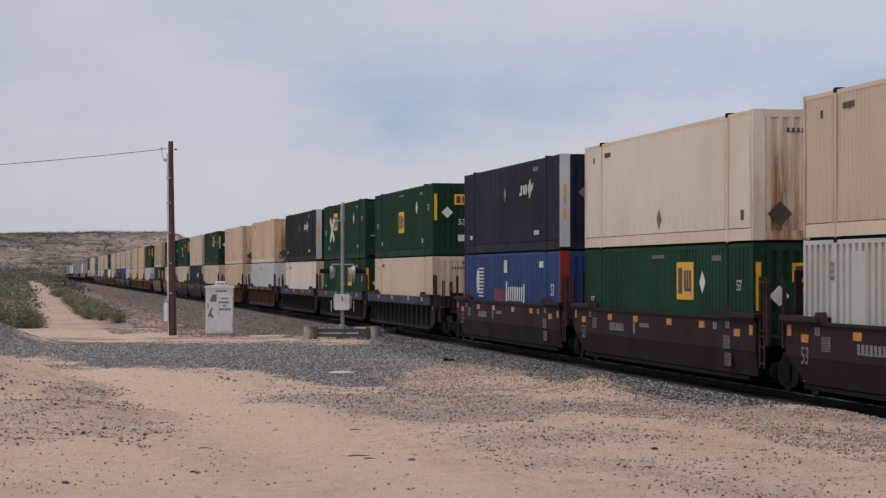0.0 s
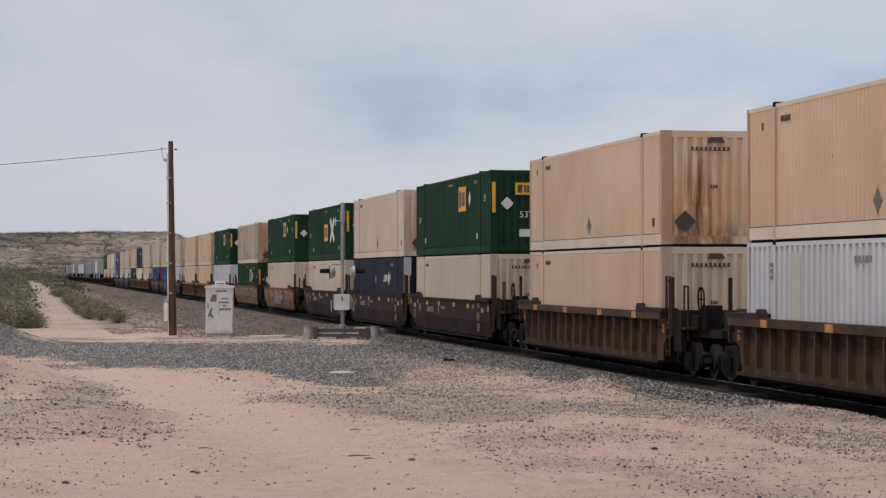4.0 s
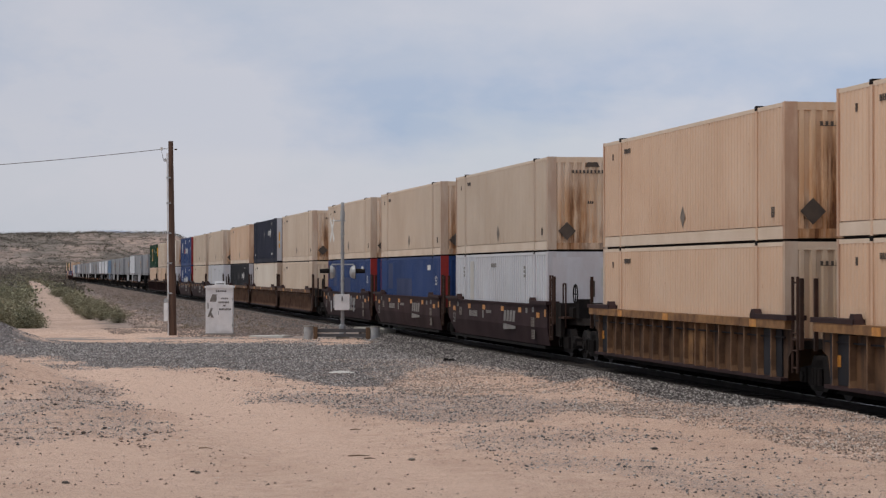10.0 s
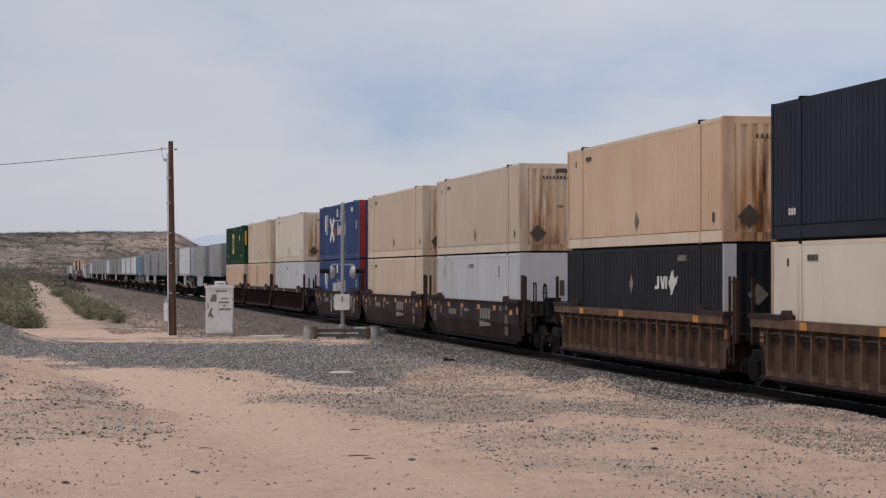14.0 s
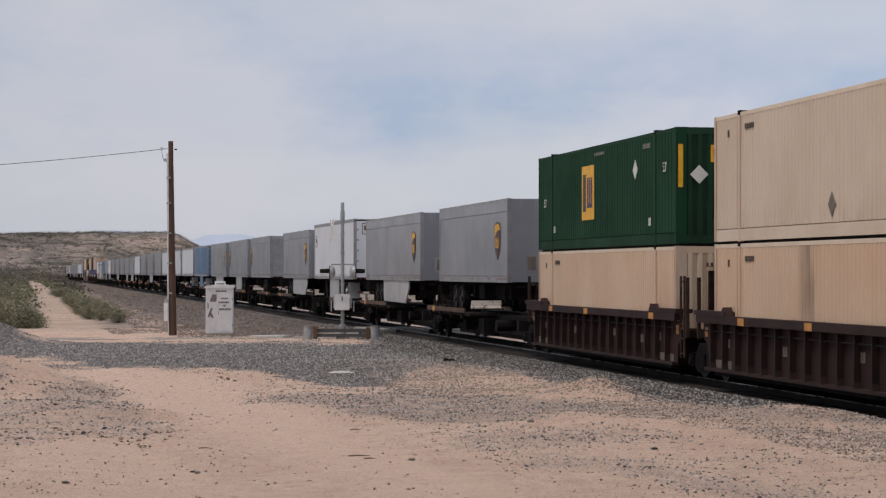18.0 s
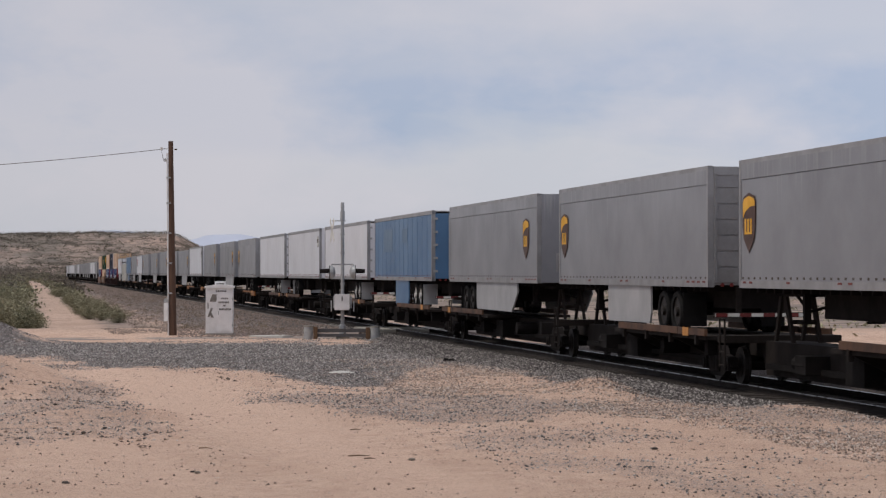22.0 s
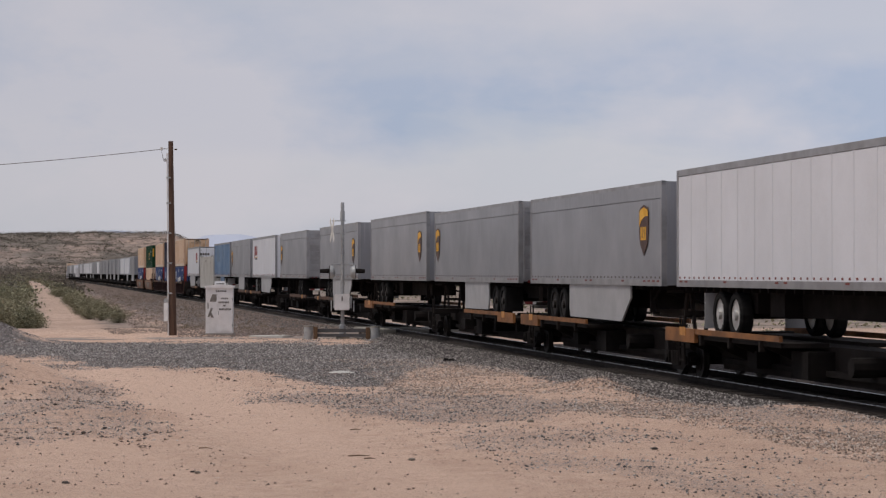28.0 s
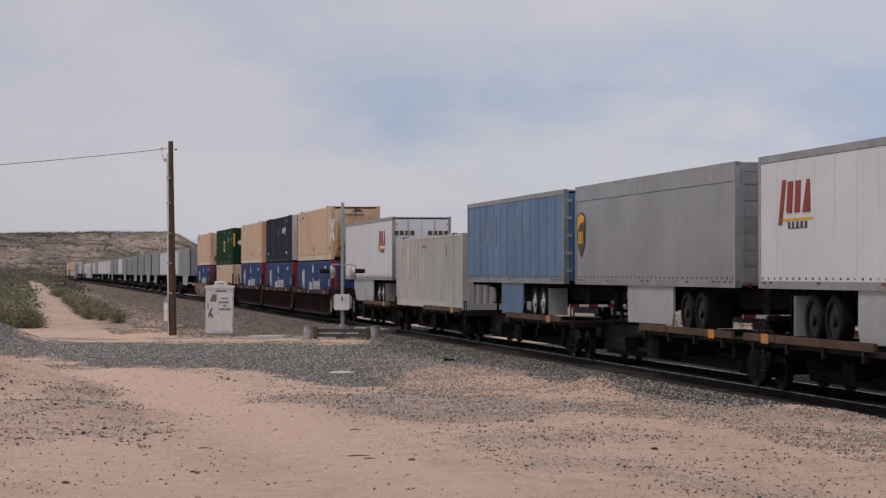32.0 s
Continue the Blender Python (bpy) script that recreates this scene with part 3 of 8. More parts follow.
# patches of crushed stone: far edge, near edge, thickness of cover
PATCHES = [
    ([(-18.4, 91), (-17.4, 95.7), (-13.9, 94), (-9, 96.5), (-5, 93), (-2, 93.5), (-0.1, 95)],
     [(-15.6, 77.2), (-13.3, 76), (-11.2, 70), (-9.9, 66.7), (-7.6, 65.3), (-6, 64.3), (-4, 58.7), (-2.4, 53.1), (-1.3, 53.1), (-1, 60.3), (-0.1, 68.3)], 1.0),
    ([(-3.5, 50.6), (-2.2, 49.2), (-1, 50.6), (0, 48.7), (1.1, 47.9), (2.4, 46.6), (3.8, 42.8), (5.2, 41.6), (7.5, 39.7)],
     [(-2.6, 44.3), (-1.6, 40.3), (-0.6, 37), (0, 37), (1.1, 38.6), (2.1, 40.3), (3.5, 39.1), (4.8, 38.6), (7.1, 37.5)], 0.50),
    ([(4.9, 37), (5.9, 36.8), (7, 36.8)], [(4.7, 35.6), (5.5, 34.3), (6.1, 32.3)], 0.50),
    ([(0, 37.5), (1, 37), (1.9, 37), (2.8, 36.6), (3.6, 35.6)], [(0, 32.5), (0.5, 31.4), (1.3, 31.4), (2.5, 33.1), (3.5, 34.3)], 0.40),
    ([(0.9, 32), (1.7, 32), (2.6, 29.4), (3.4, 27.1), (4.2, 26)], [(0.8, 28.4), (1.5, 28), (2.3, 25.8), (3, 23.7), (3.7, 23.1)], 0.42),
    ([(-8.5, 53.7), (-7.6, 53.7), (-5.7, 43.2), (-4.7, 38.6)], [(-6.2, 39.4), (-5.2, 37), (-4.8, 36.3), (-4.3, 35.6)], 0.46),
    ([(-7.8, 40.3), (-7, 39.7), (-6.2, 40.3), (-4.2, 36)], [(-6.4, 33.1), (-5.7, 32.5), (-5.4, 35), (-4.2, 34.7)], 0.40),
    ([(-12.6, 63.4), (-11.6, 61.2), (-9, 50.6)], [(-9.1, 45.4), (-8.8, 45), (-8.5, 47.9)], 0.46),
    ([(-12.8, 71), (-10.1, 68.3)], [(-11.4, 63.4), (-9.4, 63.4)], 0.36),
]


def patch(x, y, far, near):
    """1 inside the patch, falling to 0 within a short way of its ragged edge."""
    hi = np.interp(x, [p[0] for p in far], [p[1] for p in far])
    lo = np.interp(x, [p[0] for p in near], [p[1] for p in near])
    x0, x1 = min(far[0][0], near[0][0]), max(far[-1][0], near[-1][0])
    soft = 0.042 * np.maximum(y, 1.0)
    n = 2.6 * (fbm(x * 1.1, y * 0.45, 4, 41) - 0.5)
    side = np.minimum(x - x0, x1 - x) * 3.0
    return smooth(-1, 1, np.minimum(np.minimum(hi - y, y - lo), side) / soft + n)


def toe(y):
    """Reach of the dark ballast beside the line."""
    return np.interp(y, (34, 38, 40, 42, 45, 50, 60, 70, 91, 97, 104), (1.9, 2.0, 2.3, 3.4, 4.6, 4.9, 4.1, 4.6, 4.5, 2.7, 2.6))


def gravel(x, y):
    """Share of crushed stone on the sand, 0 to 1."""
    d = left_of_track(x, y)
    n = fbm(x * 0.9, y * 0.5, 4, 41) - 0.5
    g = 1 - smooth(-0.4, 0.5, np.abs(d) + 1.6 * n - toe(y))
    for far, near, top in PATCHES:
        g = np.maximum(g, top * patch(x, y, far, near))
    g = np.maximum(g, np.exp(-(((x + 18.4) / 1.9) ** 2 + ((y - 93.5) / 5.0) ** 2)))
    # a thin strew between the lane and the line
    mixed = (1 - smooth(100, 108, y)) * smooth(0.8, 1.8, near_line(x, y, LANE_A)) * (1 - smooth(9.5, 12.5, d))
    g = np.maximum(g, mixed * np.clip(0.10 + 0.9 * n, 0, 0.36))
    # rubble on the far bank
    slope = smooth(104, 112, y) * (1 - smooth(5.5, 11.0, np.abs(d) + 6 * n)) * smooth(-12, -3, d)
    g = np.maximum(g, 0.95 * slope * (1 - smooth(380, 560, y)))
    return np.clip(g, 0, 1)


LANE_A = [(-9.2, 63.5, 2.0), (-6, 52, 1.6), (-3.2, 39.4, 1.2), (-1.1, 30.4, 1.0), (0.1, 24.4, 1.0), (1.5, 16, 1.0)]
LANE_B = [(-5.5, 33, 1.0), (-3.6, 27, 1.0), (-2.0, 20, 1.0)]


def ballast(x, y):
    """Share of dark track stone, 0 to 1."""
    d = np.abs(left_of_track(x, y))
    n = fbm(x * 1.1, y * 0.7, 4, 47) - 0.5
    return (1 - smooth(-0.5, 0.4, d + 1.8 * n - toe(y))) * (1 - smooth(100, 112, y))


def packed(x, y):
    """Share of sand packed smooth and pale by wheels."""
    n = fbm(x * 0.5, y * 0.25, 4, 44) - 0.5
    p = 1 - smooth(0.5, 1.25, near_line(x, y, LANE_A) + 1.1 * n)
    return np.clip(np.maximum(p, 0.7 * (1 - smooth(0.5, 1.25, near_line(x, y, LANE_B) + 1.1 * n))), 0, 1)


def scrub(x, y):
    """Share of dry scrub cover, 0 to 1."""
    d = left_of_track(x, y)
    off_road = 1 - np.exp(-((d - 14.3) / 1.9) ** 4) * smooth(100, 120, y)
    v = smooth(128, 150, y) * smooth(7.5 - 4 * smooth(300, 500, y), 10 - 5 * smooth(300, 500, y), np.abs(d)) * off_road
    # the wheel track itself is browner than the sand before the crossing
    v = np.maximum(v, 0.32 * smooth(110, 126, y))
    return np.clip(v, 0, 1)


def ground_material():
    m = bpy.data.materials.new("desert_sand_and_gravel")
    m.use_nodes = True
    n, l = m.node_tree.nodes, m.node_tree.links
    b = n["Principled BSDF"]
    b.inputs["Roughness"].default_value = 0.95
    b.inputs["Specular IOR Level"].default_value = 0.15
    tc = n.new("ShaderNodeTexCoord")

    def noise_at(scale, detail, rough=0.6, stretch=(1, 1, 1)):
        mp = n.new("ShaderNodeMapping")
        mp.inputs["Scale"].default_value = stretch
        l.new(tc.outputs["Object"], mp.inputs["Vector"])
        t = n.new("ShaderNodeTexNoise")
        t.inputs["Scale"].default_value = scale
        t.inputs["Detail"].default_value = detail
        t.inputs["Roughness"].default_value = rough
        l.new(mp.outputs[0], t.inputs["Vector"])
        return t.outputs["Fac"]

    def ramp(fac, a, b2, ca, cb):
        r = n.new("ShaderNodeMapRange")
        r.inputs["From Min"].default_value, r.inputs["From Max"].default_value = a, b2
        l.new(fac, r.inputs["Value"])
        x = n.new("ShaderNodeMix")
        x.data_type = "RGBA"
        l.new(r.outputs[0], x.inputs["Factor"])
        for i, c in ((6, ca), (7, cb)):
            if isinstance(c, tuple):
                x.inputs[i].default_value = c
            else:
                l.new(c, x.inputs[i])
        return x.outputs[2]

    def attribute(name):
        a = n.new("ShaderNodeAttribute")
        a.attribute_name = name
        return a.outputs["Fac"]

    wide, mid, fine = noise_at(0.16, 6, 0.65), noise_at(2.4, 8, 0.75), noise_at(34, 5, 0.75)
    sand = ramp(wide, 0.38, 0.62, rgb(210, 182, 163), rgb(200, 171, 151))
    sand = ramp(mid, 0.46, 0.66, sand, rgb(187, 157, 137))
    sand = ramp(noise_at(0.55, 7, 0.7, (1, 0.3, 1)), 0.51, 0.72, sand, rgb(182, 152, 133))
    sand = ramp(attribute("packed"), 0.0, 1.0, sand, ramp(mid, 0.40, 0.72, rgb(213, 184, 164), rgb(201, 171, 152)))
    sand = ramp(fine, 0.50, 0.68, sand, rgb(163, 139, 124))
    sand = ramp(noise_at(7, 6, 0.8), 0.53, 0.66, sand, rgb(180, 150, 131))
    sand = ramp(noise_at(26, 5, 0.85), 0.58, 0.67, sand, rgb(127, 107, 96))
    sand = ramp(noise_at(90, 3, 0.8), 0.56, 0.63, sand, rgb(119, 103, 93))
    sand = ramp(noise_at(46, 3, 0.8, (1, 1, 1.3)), 0.62, 0.70, sand, rgb(221, 204, 189))
    stones = ramp(noise_at(15, 4, 0.9), 0.44, 0.57, rgb(57, 54, 55), rgb(138, 131, 128))
    stones = ramp(noise_at(1.1, 3), 0.48, 0.72, stones, rgb(140, 121, 109))
    stones = ramp(attribute("ballast"), 0.2, 0.8, stones, ramp(noise_at(15, 4, 0.9), 0.45, 0.62, rgb(42, 38, 37), rgb(104, 96, 92)))
    # scrub ground, its colours lightened a little to hold the hill's haze
    brush = ramp(noise_at(0.35, 6, 0.7), 0.42, 0.60, rgb(160, 141, 130), rgb(130, 118, 109))
    brush = ramp(noise_at(0.022, 8, 0.7, (1, 0.4, 1.6)), 0.44, 0.57, brush, rgb(112, 105, 98))
    brush = ramp(noise_at(0.010, 6, 0.6, (1, 0.35, 2.5)), 0.53, 0.64, brush, rgb(174, 149, 135))
    brush = ramp(noise_at(0.11, 7, 0.75), 0.50, 0.58, brush, rgb(101, 93, 85))
    # gravel breaks up where it thins out
    ga = n.new("ShaderNodeMath")
    ga.operation = "ADD"
    gm = n.new("ShaderNodeMapRange")
    gm.inputs["From Min"].default_value, gm.inputs["From Max"].default_value = 0.3, 0.7
    gm.inputs["To Min"].default_value, gm.inputs["To Max"].default_value = -0.62, 0.62
    l.new(noise_at(15, 7, 0.9), gm.inputs["Value"])
    l.new(attribute("gravel"), ga.inputs[0])
    l.new(gm.outputs[0], ga.inputs[1])
    col = ramp(attribute("scrub"), 0.0, 1.0, sand, brush)
    col = ramp(ga.outputs[0], 0.44, 0.58, col, stones)
    l.new(col, b.inputs["Base Color"])
    bp = n.new("ShaderNodeBump")
    bp.inputs["Strength"].default_value, bp.inputs["Distance"].default_value = 0.9, 0.04
    l.new(noise_at(18, 8, 0.8), bp.inputs["Height"])
    l.new(bp.outputs[0], b.inputs["Normal"])
    return m


def steps(*spans):
    """Grid lines: spans of (from, to, step)."""
    out = []
    for a, b, st in spans:
        out += list(np.linspace(a, b, max(1, int(round((b - a) / st))), endpoint=False))
    return np.array(out + [spans[-1][1]])


def make_ground():
    gx = steps((-2400, -700, 120), (-700, -420, 25), (-420, -100, 5), (-100, -40, 2), (-40, -16, 0.8), (-16, 14, 0.3), (14, 40, 1.2), (40, 300, 20), (300, 2400, 150))
    gy = steps((-1300, -60, 80), (-60, 20, 4), (20, 32, 0.5), (32, 112, 0.3), (112, 320, 1.6), (320, 900, 7), (900, 1750, 7), (1750, 2400, 50), (2400, 4800, 300))
    xx, yy = np.meshgrid(gx, gy)
    zz = height(xx, yy)
    co = np.stack([xx, yy, zz], -1).reshape(-1, 3)
    w, h = len(gx), len(gy)
    i = np.arange((h - 1) * w).reshape(h - 1, w)[:, :-1].ravel()
    faces = np.stack([i, i + 1, i + w + 1, i + w], -1)
    me = bpy.data.meshes.new("ground")
    me.vertices.add(len(co))
    me.vertices.foreach_set("co", co.ravel())
    me.loops.add(faces.size)
    me.loops.foreach_set("vertex_index", faces.ravel().astype(np.int32))
    me.polygons.add(len(faces))
    me.polygons.foreach_set("loop_start", np.arange(0, faces.size, 4, dtype=np.int32))
    me.update(calc_edges=True)
    me.shade_smooth()
    for name, fn in (("gravel", gravel), ("ballast", ballast), ("scrub", scrub), ("packed", packed)):
        at = me.attributes.new(name, "FLOAT", "POINT")
        at.data.foreach_set("value", fn(xx, yy).ravel().astype(np.float32))
    me.materials.append(ground_material())
    ob = new("ground", me)
    return tagged(ob, "pinkish tan desert sand with grey gravel beside the line", "ground", kind="structure")


make_ground()


def arrays_mesh(name, co, tri, material):
    me = bpy.data.meshes.new(name)
    me.vertices.add(len(co))
    me.vertices.foreach_set("co", np.asarray(co, np.float32).ravel())
    k = tri.shape[1]
    me.loops.add(tri.size)
    me.loops.foreach_set("vertex_index", tri.ravel().astype(np.int32))
    me.polygons.add(len(tri))
    me.polygons.foreach_set("loop_start", np.arange(0, tri.size, k, dtype=np.int32))
    me.update(calc_edges=True)
    me.materials.append(material)
    return me


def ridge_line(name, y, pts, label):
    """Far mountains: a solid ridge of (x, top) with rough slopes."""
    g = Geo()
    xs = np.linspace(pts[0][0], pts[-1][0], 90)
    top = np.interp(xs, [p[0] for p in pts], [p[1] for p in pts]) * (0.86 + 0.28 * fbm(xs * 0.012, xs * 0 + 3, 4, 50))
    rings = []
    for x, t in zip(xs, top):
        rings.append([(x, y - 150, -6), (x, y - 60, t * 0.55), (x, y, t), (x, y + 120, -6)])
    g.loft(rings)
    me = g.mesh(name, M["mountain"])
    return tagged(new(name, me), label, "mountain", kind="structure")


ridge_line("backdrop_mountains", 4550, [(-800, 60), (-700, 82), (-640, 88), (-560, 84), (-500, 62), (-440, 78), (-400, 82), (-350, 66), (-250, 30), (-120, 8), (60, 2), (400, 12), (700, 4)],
           "far mountains with haze painted in as pale blue")


# ---- track bed, rails, ties ----
def sweep(profile, s0, s1, step, close=True):
    g = Geo()
    n = int((s1 - s0) / step)
    rings = []
    for i in range(n + 1):
        s = s0 + (s1 - s0) * i / n
        x, y, a = track(s)
        ca, sa = math.cos(a), math.sin(a)
        rings.append([(x + p * ca, y + p * sa, z) for p, z in profile])
    if close:
        g.loft(rings)
    else:
        k = len(profile)
        g.add([p for r in rings for p in r], [(a * k + i, a * k + i + 1, (a + 1) * k + i + 1, (a + 1) * k + i) for a in range(n) for i in range(k - 1)])
    return g


def stone_material(name, a, b, c):
    m = bpy.data.materials.new(name)
    m.use_nodes = True
    n, l = m.node_tree.nodes, m.node_tree.links
    p = n["Principled BSDF"]
    p.inputs["Roughness"].default_value = 0.85
    ge = n.new("ShaderNodeNewGeometry")
    r = n.new("ShaderNodeValToRGB")
    e = r.color_ramp.elements
    e[0].color, e[1].color = a, c
    e.new(0.55).color = b
    l.new(ge.outputs["Random Per Island"], r.inputs[0])
    tc = n.new("ShaderNodeTexCoord")
    t = n.new("ShaderNodeTexNoise")
    t.inputs["Scale"].default_value = 30
    l.new(tc.outputs["Object"], t.inputs["Vector"])
    x = n.new("ShaderNodeMix")
    x.data_type, x.blend_type = "RGBA", "MULTIPLY"
    x.inputs["Factor"].default_value = 0.4
    l.new(r.outputs[0], x.inputs[6])
    l.new(t.outputs["Fac"], x.inputs[7])
    l.new(x.outputs[2], p.inputs["Base Color"])
    return m


M["stone"] = stone_material("crushed_grey_stone", rgb(80, 76, 76), rgb(131, 125, 122), rgb(208, 202, 196))
M["stone_dark"] = stone_material("dark_ballast_stone", rgb(49, 44, 43), rgb(91, 84, 81), rgb(198, 191, 184))
M["pebble"] = stone_material("brown_pebble", rgb(112, 96, 87), rgb(174, 152, 137), rgb(226, 211, 198))
M["pebble_dark"] = stone_material("brown_and_dark_pebble", rgb(100, 85, 76), rgb(160, 137, 122), rgb(218, 200, 186))
M["clod"] = stone_material("brown_clod", rgb(70, 60, 55), rgb(128, 108, 96), rgb(186, 160, 142))
M["bank_stone"] = stone_material("grey_brown_rubble", rgb(104, 91, 84), rgb(138, 121, 111), rgb(170, 151, 138))
OCT = np.array([(1, 0, 0), (-1, 0, 0), (0, 1, 0), (0, -1, 0), (0, 0, 1), (0, 0, -1)], float)
OCT_F = np.array([(0, 2, 4), (2, 1, 4), (1, 3, 4), (3, 0, 4), (2, 0, 5), (1, 2, 5), (3, 1, 5), (0, 3, 5)])


def scatter(name, x, y, z, size, material, label, rng, category="gravel"):
    """Loose stones as one mesh: each a crooked eight-sided lump, half sunk."""
    k = len(x)
    v = OCT[None] * rng.uniform(0.55, 1.15, (k, 6, 1)) + rng.normal(0, 0.16, (k, 6, 3))
    a = rng.uniform(0, 6.283, k)
    ca, sa = np.cos(a)[:, None], np.sin(a)[:, None]
    vx, vy = v[..., 0] * ca - v[..., 1] * sa, v[..., 0] * sa + v[..., 1] * ca
    co = np.stack([vx, vy, v[..., 2] * 0.75], -1) * size[:, None, None]
    co += np.stack([x, y, z + 0.22 * size], -1)[:, None, :]
    tri = (OCT_F[None] + 6 * np.arange(k)[:, None, None]).reshape(-1, 3)
    ob = new(name, arrays_mesh(name, co.reshape(-1, 3), tri, material))
    return tagged(ob, label, category, kind="stuff")


BED = [(-4.1, -0.80), (-3.3, -0.56), (-1.95, -0.20), (-1.5, -0.165), (1.5, -0.165), (1.95, -0.20), (3.3, -0.56), (4.1, -0.80)]


def bed_height(d):
    return np.interp(-d, [p[0] for p in BED], [p[1] for p in BED])


def make_line():
    bed = new("ballast_bed", sweep(BED, -400, 1300, 4.0, close=False).mesh("ballast_bed", ballast_material()))
    tagged(bed, "dark grey crushed stone track bed", "ballast", kind="structure")
    # strip whose near-black colour holds the train's shadow as well as oil
    core = new("ballast_core", sweep([(-1.62, -0.170), (-1.5, -0.160), (1.5, -0.160), (1.62, -0.170)], -400, 1300, 4.0, close=False).mesh("ballast_core", M["core"]))
    tagged(core, "oily stone between and beside the rails, painted black with the train's shade", "ballast", kind="structure")
    line = thing("railway_track", "railway track of steel rails on timber ties", "railway track", kind="structure")
    for side in (-0.7525, 0.7525):
        foot = [(side - 0.075, -0.171), (side + 0.075, -0.171), (side + 0.075, -0.155), (side + 0.012, -0.13), (side + 0.010, -0.045), (side + 0.037, -0.035),
                (side + 0.037, -0.006), (side - 0.037, -0.006), (side - 0.037, -0.035), (side - 0.010, -0.045), (side - 0.012, -0.13), (side - 0.075, -0.155)]
        rail = part("rail", sweep(foot, -400, 1300, 4.0), M["rail_side"], line, "rust-brown steel rail")
        head = [(side - 0.033, -0.006), (side + 0.033, -0.006), (side + 0.031, 0.0), (side - 0.031, 0.0)]
        part("rail_head", sweep(head, -400, 1300, 4.0), M["rail_top"], rail, "polished running surface")
    tie = Geo().box(-1.3, 1.3, -0.115, 0.115, -0.35, -0.150).mesh("tie", M["tie"])
    rng = random.Random(4)
    for i in range(150):
        x, y, a = track(18 + i * 0.62)
        part("tie", tie, M["tie"], line, at=pose(x, y, rng.uniform(-0.008, 0.0), 0, 0, math.degrees(a) + rng.uniform(-0.6, 0.6)))
    rest = Geo()
    for s in list(np.arange(-300, 17, 0.62)) + list(np.arange(111.0, 900, 0.62)):
        x, y, a = track(s)
        ca, sa = math.cos(a), math.sin(a)
        c = [(x + p * ca - q * sa, y + p * sa + q * ca) for p, q in ((-1.3, -0.115), (1.3, -0.115), (1.3, 0.115), (-1.3, 0.115))]
        rest.prism(c, 2, -0.35, -0.150)
    far = part("distant_ties", rest, M["tie"], line)
    far["kind"] = "stuff"


def ballast_material():
    m = mat("ballast_bed_stone", rgb(70, 63, 61), rgb(90, 82, 78), 0.9, scale=2.5, bump=1.0, detail_scale=18, bump_dist=0.05, grime=0.3)
    return m


make_line()


